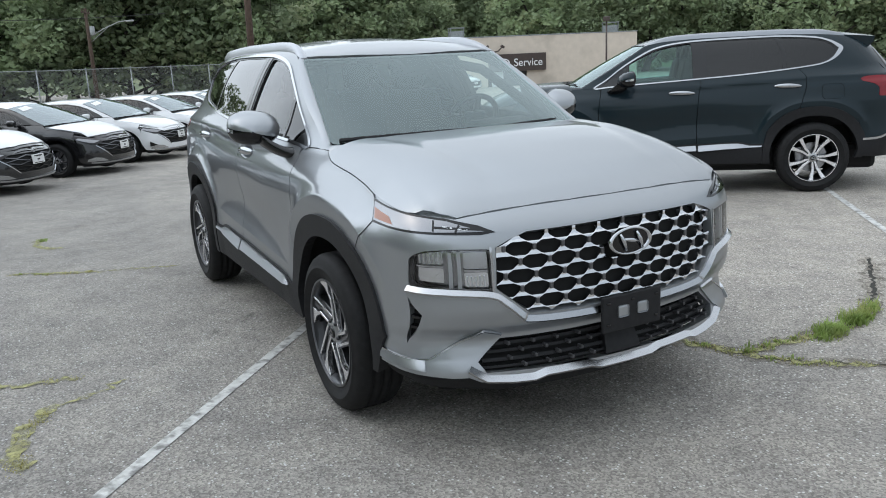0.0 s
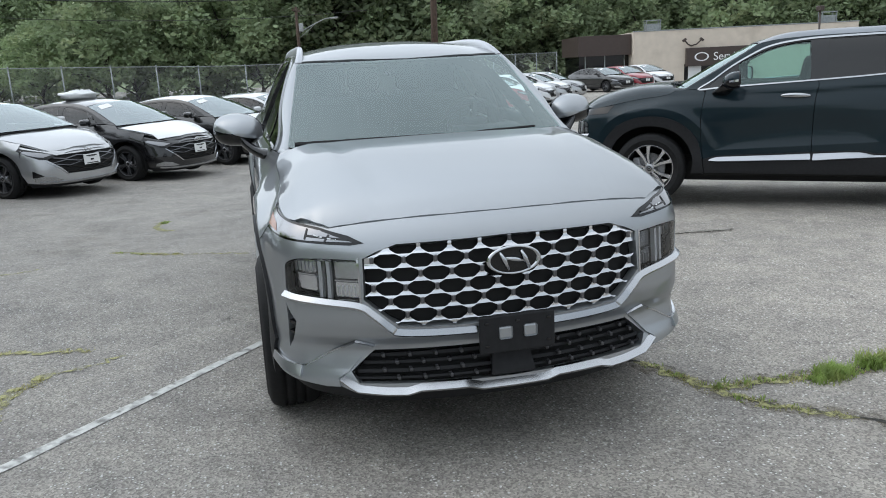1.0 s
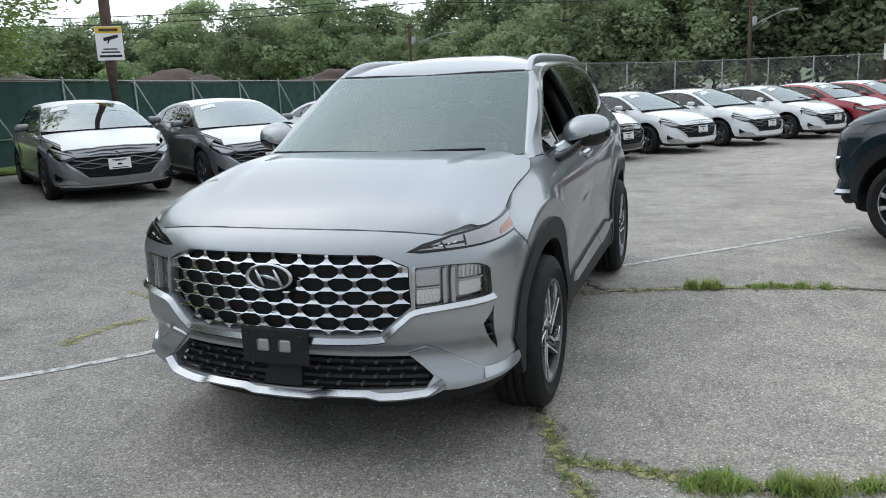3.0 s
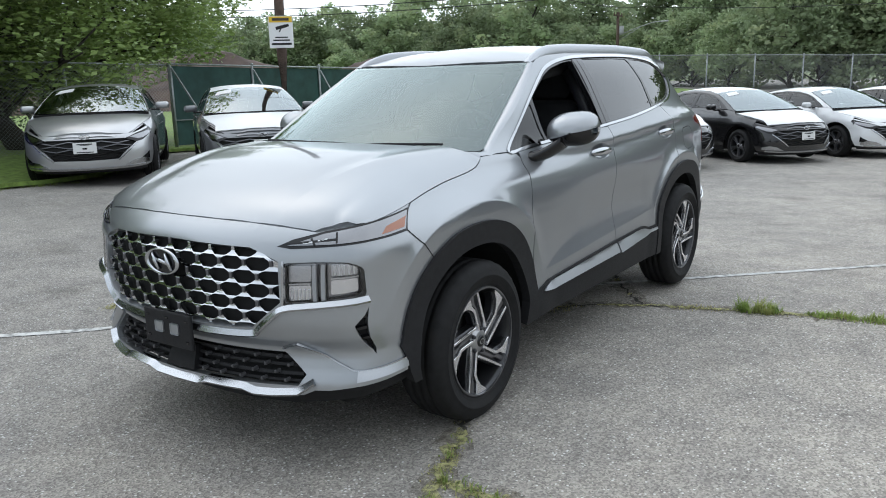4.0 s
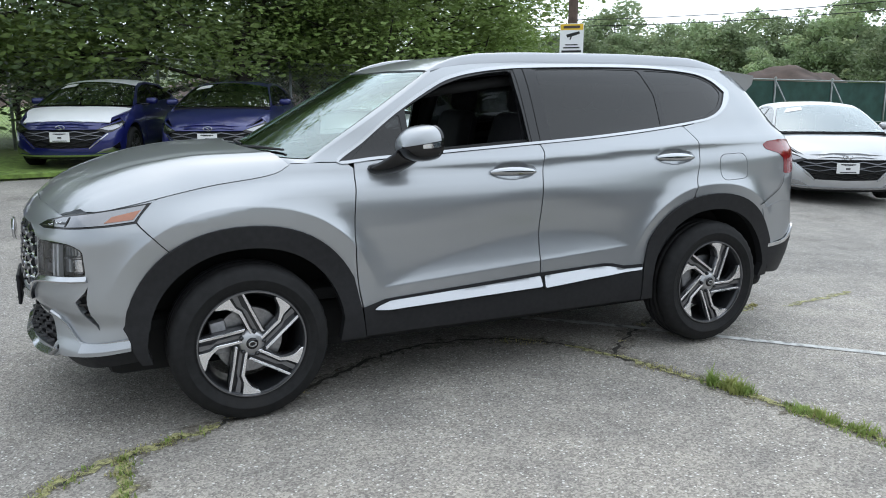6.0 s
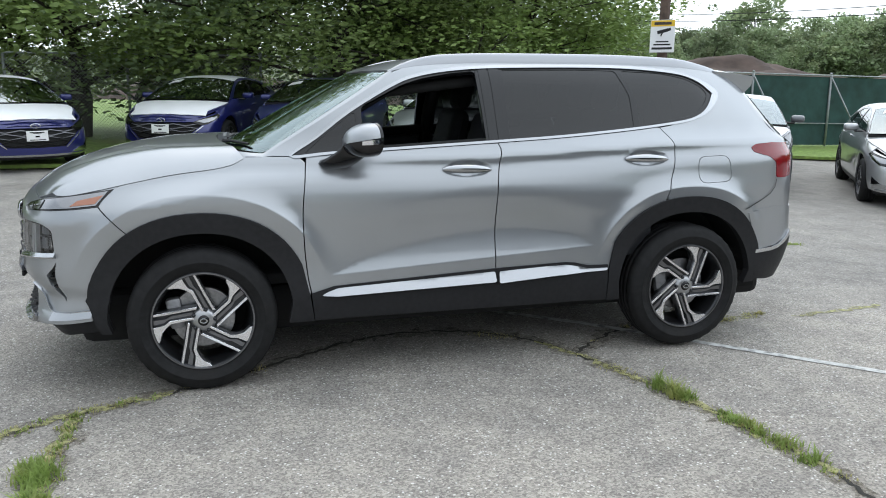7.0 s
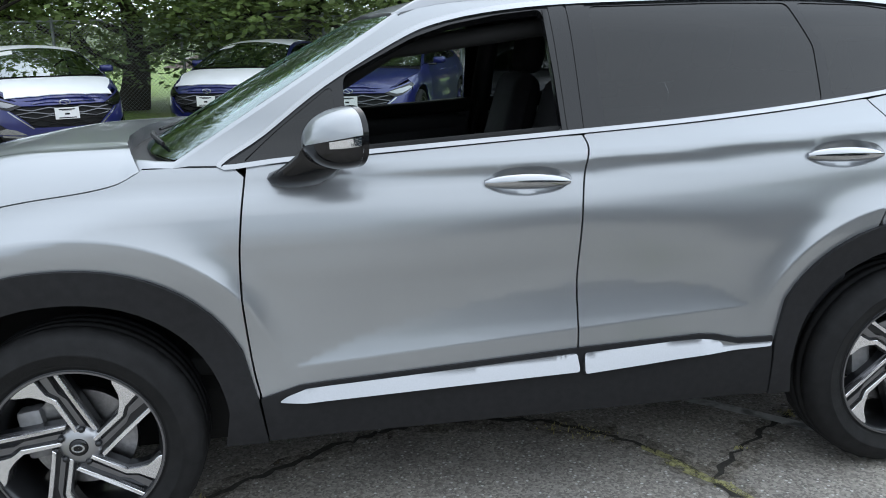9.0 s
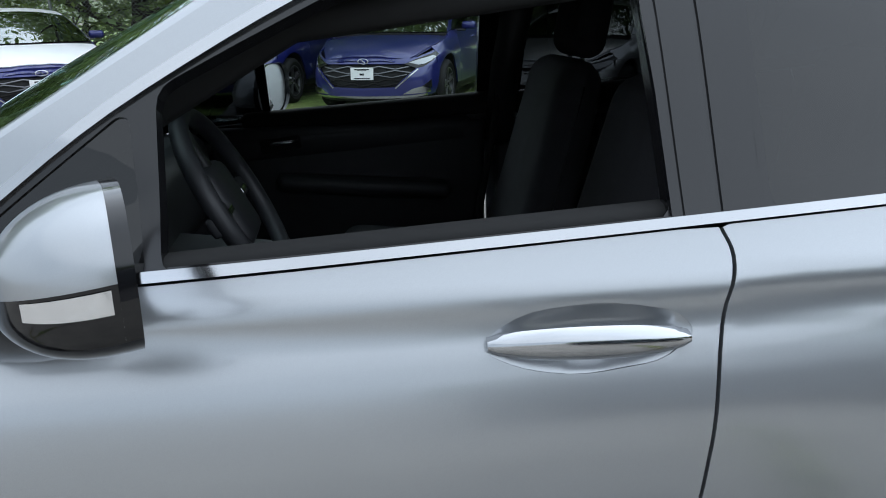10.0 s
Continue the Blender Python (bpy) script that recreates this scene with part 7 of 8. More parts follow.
def link_mesh(name):
    """Woven wire: two sets of slanting strands with open diamonds between them."""
    m = bpy.data.materials.new(name)
    m.use_nodes = True
    n, l = m.node_tree.nodes, m.node_tree.links
    b, o = n["Principled BSDF"], n["Material Output"]
    b.inputs["Base Color"].default_value = (0.3, 0.31, 0.31, 1)
    b.inputs["Metallic"].default_value, b.inputs["Roughness"].default_value = 0.6, 0.5
    uv = n.new("ShaderNodeAttribute")
    uv.attribute_name = "weave"
    sep = n.new("ShaderNodeSeparateXYZ")
    l.new(uv.outputs["Vector"], sep.inputs["Vector"])

    def strand(op):
        a = n.new("ShaderNodeMath")
        a.operation = op
        l.new(sep.outputs["X"], a.inputs[0])
        l.new(sep.outputs["Y"], a.inputs[1])
        f = n.new("ShaderNodeMath")
        f.operation = "PINGPONG"
        f.inputs[1].default_value = 0.5
        l.new(a.outputs[0], f.inputs[0])
        g = n.new("ShaderNodeMath")
        g.operation = "LESS_THAN"
        g.inputs[1].default_value = 0.045
        l.new(f.outputs[0], g.inputs[0])
        return g.outputs[0]
    mx = n.new("ShaderNodeMath")
    mx.operation = "MAXIMUM"
    l.new(strand("ADD"), mx.inputs[0])
    l.new(strand("SUBTRACT"), mx.inputs[1])
    t = n.new("ShaderNodeBsdfTransparent")
    mix = n.new("ShaderNodeMixShader")
    l.new(mx.outputs[0], mix.inputs["Fac"])
    l.new(t.outputs["BSDF"], mix.inputs[1])
    l.new(b.outputs["BSDF"], mix.inputs[2])
    l.new(mix.outputs["Shader"], o.inputs["Surface"])
    return m


M_LINK = link_mesh("woven_wire")


def fence(name, pts, label, cloth=False, height=1.83, gap=3.0, brace=False):
    """Steel posts and a top rail along points, hung with woven wire, and with cloth where it is screened."""
    f = thing(name, label, "fence")
    P = resample(np.array(pts, float), gap, False)
    Z = ground_z(P[:, 0], P[:, 1])
    tops = [(x, y, z + height) for (x, y), z in zip(P, Z)]
    for (x, y), z in zip(P, Z):
        bm = bmesh.new()
        add_tube(bm, [(x, y, z - 0.1), (x, y, z + height + 0.03)], 0.03, 8)
        bmesh.ops.create_uvsphere(bm, u_segments=8, v_segments=4, radius=0.038, matrix=pose(x, y, z + height + 0.04))
        part("post", bm, M_POST, f, smooth=True)
    bm = bmesh.new()
    add_tube(bm, tops, 0.022, 6)
    part("top_rail", bm, M_POST, f, smooth=True)
    if cloth:
        bm = bmesh.new()
        add_tube(bm, [(x, y, z + 0.62) for (x, y), z in zip(P, Z)], 0.016, 6)
        part("mid_rail", bm, M_POST, f, smooth=True)
    for i in range(len(P) - 1):
        a, b = np.array([*P[i], Z[i]]), np.array([*P[i + 1], Z[i + 1]])
        L = float(np.linalg.norm(b - a))
        up = np.array([0, 0, 1.0])
        if cloth:
            nrm = np.cross(b - a, up)
            nrm /= np.linalg.norm(nrm)
            V, Fc, n, m = [], [], 10, 5
            for j in range(m + 1):
                for k in range(n + 1):
                    sag = 0.03 * math.sin(math.pi * j / m) * math.sin(math.pi * k / n) + 0.012 * math.sin(k * 1.9 + i) * (j / m)
                    V.append(a + (b - a) * k / n + up * (0.06 + (height - 0.1) * j / m) - nrm * (0.03 + sag))
            for j in range(m):
                for k in range(n):
                    q = j * (n + 1) + k
                    Fc.append((q, q + 1, q + n + 2, q + n + 1))
            from_data("windscreen_panel", V, Fc, M_SCREEN_CLOTH, f)
            if brace:
                bm = bmesh.new()
                add_tube(bm, [a + up * (height - 0.08) + nrm * 0.04, a + (b - a) * 0.36 + up * 0.02 + nrm * 0.45], 0.022, 6)
                part("brace", bm, M_POST, f, smooth=True)
        else:
            V = [a + up * 0.05, b + up * 0.05, b + up * height, a + up * height]
            ob = from_data("wire_panel", V, [(0, 1, 2, 3)], M_LINK, f)
            at = ob.data.attributes.new("weave", "FLOAT_VECTOR", "POINT")
            c = 0.075
            at.data.foreach_set("vector", [0, 0, 0, L / c, 0, 0, L / c, height / c, 0, 0, height / c, 0])
    return f


fence("screened_fence", [(-7.0, -12.4), (-19.0, -12.6), (-31, -12.4)], "steel fence hung with dark green windscreen cloth", True, 1.85, brace=True)
fence("chain_link_fence", [(-7.0, -12.45), (-2.5, -13.1), (3, -13.4), (10, -13.2), (20, -12)], "galvanised chain-link fence below the trees")
fence("chain_link_fence", [(-31.2, -12.3), (-36.5, -3), (-41.5, 6), (-45.5, 15), (-47, 20)], "galvanised chain-link fence behind the parked rows", height=2.45, gap=2.6)


def leaf_cloud(centres, count, spread, size, seed, squash=0.75):
    """Leaf blades scattered through overlapping clumps, thinner towards their middle, so that the outline is ragged."""
    r = np.random.RandomState(seed)
    C = np.array([c[:3] for c in centres])
    W = np.array([c[3] for c in centres])
    pick = r.choice(len(C), count, p=W ** 2 / np.sum(W ** 2))
    d = r.normal(0, 1, (count, 3))
    d /= np.linalg.norm(d, axis=1, keepdims=True)
    rad = W[pick] * spread * (0.45 + 0.62 * r.rand(count) ** 0.6)
    pos = C[pick] + d * rad[:, None] * np.array([1, 1, squash])
    a = r.normal(0, 1, (count, 3))
    a[:, 2] *= 0.5
    a /= np.linalg.norm(a, axis=1, keepdims=True)
    b = np.cross(a, r.normal(0, 1, (count, 3)))
    b /= np.maximum(np.linalg.norm(b, axis=1, keepdims=True), 1e-6)
    s = size * (0.6 + 0.8 * r.rand(count))[:, None]
    V = np.stack([pos - a * s, pos + b * s * 0.55 - a * s * 0.1, pos + a * s, pos - b * s * 0.55 - a * s * 0.1], 1).reshape(-1, 3)
    F = np.arange(count * 4).reshape(-1, 4)
    return V, F


def tree(name, label, h, crown, seed, leaves, size, material, low=0.25, lean=0.0, group="", m=None):
    """A broadleaf tree: tapered trunk, limbs that fork, and a crown of separate leaves in clumps along the limbs."""
    t = thing(name, label, "tree", m, group)
    r = np.random.RandomState(seed)
    bm = bmesh.new()
    top = Vector((lean * h, 0.1 * h * (r.rand() - 0.5), h * 0.72))
    k = 7
    spine = [Vector((lean * h * (i / k) ** 1.4 + 0.04 * h * math.sin(i * 1.3 + seed) * (i / k), 0.03 * h * math.sin(i * 1.7 + seed), h * 0.72 * i / k)) for i in range(k + 1)]
    r0 = 0.022 * h
    add_tube(bm, spine, [r0 * (1.25 if i == 0 else 1) * (1 - 0.8 * i / k) for i in range(k + 1)], 9)
    clumps = [(spine[-1].x, spine[-1].y, spine[-1].z + 0.06 * h, crown * 0.34)]
    for i in range(15):
        f = low + (0.98 - low) * (i + r.rand() * 0.6) / 15
        j = min(k - 1, int(f * k))
        p = spine[j].lerp(spine[j + 1], f * k - j)
        a = i * 2.4 + r.rand()
        reach = crown * (0.62 + 0.42 * r.rand()) * math.sin(math.pi * min(0.93, 0.24 + 0.72 * f)) ** 0.6
        q = p + Vector((math.cos(a) * reach, math.sin(a) * reach, h * (0.05 + 0.14 * r.rand())))
        mid = p.lerp(q, 0.5) + Vector((0, 0, 0.03 * h))
        rr = r0 * 0.42 * (1.1 - f)
        add_tube(bm, [p, mid, q], [rr, rr * 0.6, rr * 0.18], 6)
        clumps.append((q.x, q.y, q.z, crown * (0.26 + 0.16 * r.rand())))
        clumps.append((mid.x, mid.y, mid.z + 0.04 * h, crown * (0.2 + 0.12 * r.rand())))
        for _ in range(2):
            u = q + Vector((r.normal(0, 0.2) * crown, r.normal(0, 0.2) * crown, r.normal(0.02, 0.05) * h))
            add_tube(bm, [mid.lerp(q, 0.5), u], [rr * 0.4, rr * 0.12], 4)
            clumps.append((u.x, u.y, u.z, crown * (0.16 + 0.14 * r.rand())))
    part("trunk", bm, M_BARK, t, smooth=True)
    V, F = leaf_cloud(clumps, leaves, 1.0, size, seed)
    from_data("crown", V, F, material, t, smooth=False)
    return t


gz = lambda x, y: float(ground_z(x, y))
near = tree("maple_tree", "broadleaf tree with dark trunk and dense low foliage", 11.5, 4.3, 3, 22000, 0.078, M_LEAF, 0.1, -0.04, "trees along the fence", pose(4.3, -14.6, gz(4, -14)) @ Matrix.Diagonal((1.2, 1.2, 0.78, 1)))
near2 = tree("maple_tree", "broadleaf tree with leaning trunk and dense low foliage", 10.0, 3.8, 8, 22000, 0.074, M_LEAF, 0.2, 0.1, "trees along the fence", pose(-1.3, -13.2, gz(-1, -12), 0, 0, 200) @ Matrix.Diagonal((1.0, 1.0, 0.66, 1)))
near3 = tree("maple_tree", "broadleaf tree with hanging leafy boughs", 12.2, 4.6, 15, 22000, 0.078, M_LEAF_DARK, 0.08, 0.03, "trees along the fence", pose(0.4, -15.6, gz(0, -15), 0, 0, 40) @ Matrix.Diagonal((1.1, 1.1, 0.66, 1)))
for src, x, y, a, s in ((near, 8.2, -14.8, 130, 1.0), (near3, 11.8, -15.5, 250, 1.0), (near, -4.2, -16.6, 300, 0.9), (near, -4.6, -14.6, 75, 0.86), (near2, -6.2, -15.6, 160, 0.9), (near2, 15.5, -14.5, 20, 1.1), (near3, 19, -16, 330, 1.0)):
    made = copy_thing(src, pose(x, y, gz(x, y), 0, 0, a))
    made.scale = (s * 1.15, s * 1.15, s * 0.74)

# young growth under the tall trees
for src, x, y, a, s in ((near3, -3.3, -14.7, 210, 0.48), (near, 1.4, -17.4, 260, 0.5), (near2, 8.6, -15.2, 330, 0.55), (near, 5.6, -15.8, 90, 0.5), (near2, 3.0, -16.2, 150, 0.55), (near, -6.6, -17.2, 20, 0.55)):
    made = copy_thing(src, pose(x, y, gz(x, y) - 0.2, 0, 0, a))
    made.scale = (s, s, s * 0.9)

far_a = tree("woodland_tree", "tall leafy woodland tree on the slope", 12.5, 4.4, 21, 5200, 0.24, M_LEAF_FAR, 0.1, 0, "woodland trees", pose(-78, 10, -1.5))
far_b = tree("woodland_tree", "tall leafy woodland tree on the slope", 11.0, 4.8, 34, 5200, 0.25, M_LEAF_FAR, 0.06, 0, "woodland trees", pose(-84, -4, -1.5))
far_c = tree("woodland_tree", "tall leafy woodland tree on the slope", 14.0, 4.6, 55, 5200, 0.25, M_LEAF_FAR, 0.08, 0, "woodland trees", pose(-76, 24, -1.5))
r_ = np.random.RandomState(4)
k_ = 0
for ang in np.arange(98, 262, 2.0):
    for ring in range(2):
        base = float(np.interp(ang, [128, 150, 172, 190, 205, 225, 262], [82, 78, 66, 66, 88, 104, 100]))
        d = base + ring * 11 + r_.rand() * 8
        a = math.radians(ang + r_.normal(0, 0.6))
        x, y = d * math.cos(a), d * math.sin(a)
        s = float(np.interp(ang, [128, 160, 195, 205, 209, 215, 225, 236, 242, 262], [0.95, 1.05, 0.95, 0.85, 1.08, 1.05, 0.98, 1.02, 0.98, 0.9])) * (1.1 if ang < 166 else 1.3 if ang < 184 else 0.94) * (0.75 + 0.45 * r_.rand()) * (1.12 if ring else 0.95)
        z = -1.2 + (3.0 * ring if ang < 200 else 0.6 * ring)
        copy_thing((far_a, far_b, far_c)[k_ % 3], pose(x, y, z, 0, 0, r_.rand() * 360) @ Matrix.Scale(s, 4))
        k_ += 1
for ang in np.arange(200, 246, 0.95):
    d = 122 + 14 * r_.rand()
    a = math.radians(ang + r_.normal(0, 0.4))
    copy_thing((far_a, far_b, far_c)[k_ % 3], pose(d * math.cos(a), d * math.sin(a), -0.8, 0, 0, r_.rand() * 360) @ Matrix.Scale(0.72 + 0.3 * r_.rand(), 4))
    k_ += 1


def hill(name, centre, size, h, seed, material, label, category, rough=0.3, res=28, kind="", power=1.0):
    """A rounded heap with an uneven surface."""
    V, Fc = [], []
    for j in range(res + 1):
        for i in range(res + 1):
            u, v = 2 * i / res - 1, 2 * j / res - 1
            d = min(1, math.hypot(u, v))
            nz = noise.fractal(Vector((u * 2.2 + seed, v * 2.2, seed * 0.7)), 1.0, 2.0, 5)
            z = h * (0.5 + 0.5 * math.cos(math.pi * d)) ** power * (1 + rough * nz)
            V.append((u * size[0], v * size[1], z - 0.1))
    for j in range(res):
        for i in range(res):
            q = j * (res + 1) + i
            Fc.append((q, q + 1, q + res + 2, q + res + 1))
    ob = from_data(name, V, Fc, material)
    ob.matrix_world = pose(*centre)
    return tagged(ob, label, category, kind=kind, group="" if kind else "soil mounds")


for i, (x, y, sx, sy, h, a) in enumerate([(-46, -24.5, 6, 7, 2.6, 30), (-38.5, -31.5, 9.5, 7, 2.8, 40), (-30, -38, 14, 8, 3.2, -42), (-23.5, -42.5, 14, 8, 3.2, -38), (-13, -49, 15, 8, 3.1, -25), (1, -54, 12, 8, 2.6, -5)]):
    hill("soil_mound", (x, y, -0.3, 0, 0, a), (sx, sy), h, 3.1 * i, M_SOIL, "mound of bare brown soil beyond the fence", "soil mound", 0.3, 44, power=0.42)
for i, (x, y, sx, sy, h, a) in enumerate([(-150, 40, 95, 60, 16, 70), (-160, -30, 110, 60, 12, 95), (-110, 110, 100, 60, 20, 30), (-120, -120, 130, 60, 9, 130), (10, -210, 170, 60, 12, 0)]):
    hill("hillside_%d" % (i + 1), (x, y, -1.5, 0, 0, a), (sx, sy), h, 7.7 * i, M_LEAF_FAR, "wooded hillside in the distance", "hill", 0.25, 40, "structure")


# street lamps, poles and cables
def street_lamp(x, y, h, a, arm=2.6):
    s = thing("street_lamp", "grey utility pole with a long lamp arm", "street lamp", pose(x, y, gz(x, y), 0, 0, a), "street lamps")
    bm = bmesh.new()
    add_tube(bm, [(0, 0, -0.2), (0, 0, h)], [0.15, 0.1], 10)
    part("pole", bm, M_WOOD, s, smooth=True)
    bm = bmesh.new()
    add_tube(bm, [(0, 0, h * 0.72), (arm * 0.4, 0, h * 0.80), (arm * 0.8, 0, h * 0.865), (arm, 0, h * 0.875)], 0.035, 6)
    add_tube(bm, [(0, 0, h * 0.66), (arm * 0.5, 0, h * 0.81)], 0.02, 6)
    part("arm", bm, M_LAMPHEAD, s, smooth=True)
    bm = bmesh.new()
    add_box(bm, (0.55, 0.2, 0.12), (arm + 0.2, 0, h * 0.872), (0, -4, 0), 0.045)
    part("lamp_head", bm, M_LAMPHEAD, s, angle=50)
    bm = bmesh.new()
    add_box(bm, (1.6, 0.09, 0.11), (0, 0, h * 0.96), (0, 0, 70), 0.01)
    for d in (-0.7, -0.25, 0.25, 0.7):
        add_tube(bm, [(d * math.cos(radians(70)), d * math.sin(radians(70)), h * 0.965), (d * math.cos(radians(70)), d * math.sin(radians(70)), h * 0.965 + 0.18)], 0.04, 6)
    part("cross_arm", bm, M_WOOD, s)
    bm = bmesh.new()
    add_lathe(bm, [(0.001, 0.0), (0.16, 0.0), (0.17, 0.05), (0.17, 0.5), (0.14, 0.55), (0.001, 0.56)], 12)
    for v in bm.verts:
        v.co = Vector((v.co.x + 0.25, v.co.z, v.co.y + h * 0.74))
    part("transformer", bm, M_LAMPHEAD, s, smooth=True)
    return s


street_lamp(-50.9, -20.3, 5.8, 112, 3.0)
street_lamp(-52.8, 3.1, 6.4, 88, 2.4)


def cable(name, pts, rad, label):
    bm = bmesh.new()
    P = []
    for a, b in zip(pts, pts[1:]):
        a, b = Vector(a), Vector(b)
        for i in range(13):
            t = i / 12
            p = a.lerp(b, t)
            p.z -= 0.02 * (b - a).length * 4 * t * (1 - t)
            P.append(p)
    add_tube(bm, P, rad, 5)
    return tagged(part(name, bm, M_WIRE, None), label, "cable", group="overhead cables")


cable("overhead_cable", [(-52, 8, 7.0), (-47.5, -17.3, 7.2), (-30, -70, 8.5), (10, -110, 8.5)], 0.03, "black overhead cable between the poles")
cable("overhead_cable", [(-52, 8, 6.6), (-47.5, -17.3, 6.7), (-30, -70, 8.0), (10, -110, 8.0)], 0.03, "black overhead cable between the poles")
cable("overhead_cable", [(-52, 8, 5.4), (-47.5, -17.3, 5.6), (-8.0, -10.0, 5.6)], 0.018, "thin cable reaching to the sign pole")


def sign_pole():
    s = thing("sign_pole", "brown wooden pole carrying a yellow and white notice", "sign", pose(-7.08, -8.95, gz(-7.08, -8.95)))
    bm = bmesh.new()
    add_tube(bm, [(0, 0, -0.2), (0.02, 0, 2.0), (-0.02, 0, 5.9)], [0.11, 0.1, 0.085], 10)
    part("pole", bm, M_WOOD, s, smooth=True)
    f = math.degrees(math.atan2(12.5, 11.5))
    bm = bmesh.new()
    add_box(bm, (0.012, 0.46, 0.6), (0, 0, 0), (0, 0, 0), 0.004)
    board = part("notice_board", bm, M_SIGNWHITE, s, "white notice with yellow heading")
    board.matrix_local = pose(0.09, 0.09, 2.42, 0, 0, f)
    for nm, mt, y, z, w, h in (("heading", M_SIGNYELLOW, 0, 0.235, 0.44, 0.11),):
        bm = bmesh.new()
        add_box(bm, (0.004, w, h), (0.008, y, z))
        part(nm, bm, mt, board)
    for y, z, w, h in ((0, 0.235, 0.32, 0.05), (0, -0.1, 0.24, 0.022), (0, -0.155, 0.32, 0.026), (0, -0.225, 0.38, 0.04)):
        bm = bmesh.new()
        add_box(bm, (0.004, w, h), (0.0115 if z > 0.2 else 0.008, y, z))
        part("print_bar", bm, M_BROWN if z > 0.2 else M_WIRE, board)
    bm = bmesh.new()
    add_box(bm, (0.004, 0.2, 0.06), (0.008, 0.0, 0.09), (14, 0, 0), 0.001)
    add_box(bm, (0.004, 0.07, 0.05), (0.008, 0.12, 0.12), (14, 0, 0), 0.001)
    add_tube(bm, [(0.009, 0.0, 0.07), (0.009, -0.03, 0.0)], 0.012, 6)
    part("camera_symbol", bm, M_WIRE, board)
    return s


sign_pole()
w = thing("wooden_pole", "brown wooden pole with a small white tag", "pole", pose(-31.2, 7.68, gz(-31, 7.7)))
bm = bmesh.new()
add_tube(bm, [(0, 0, -0.2), (0.15, 0.1, 9.0)], [0.17, 0.13], 10)
part("pole", bm, M_WOOD, w, smooth=True)
bm = bmesh.new()
add_box(bm, (0.02, 0.3, 0.62), (0.18, 0, 2.4), (0, 0, -10), 0.004)
part("tag", bm, M_SIGNWHITE, w, "small white tag")


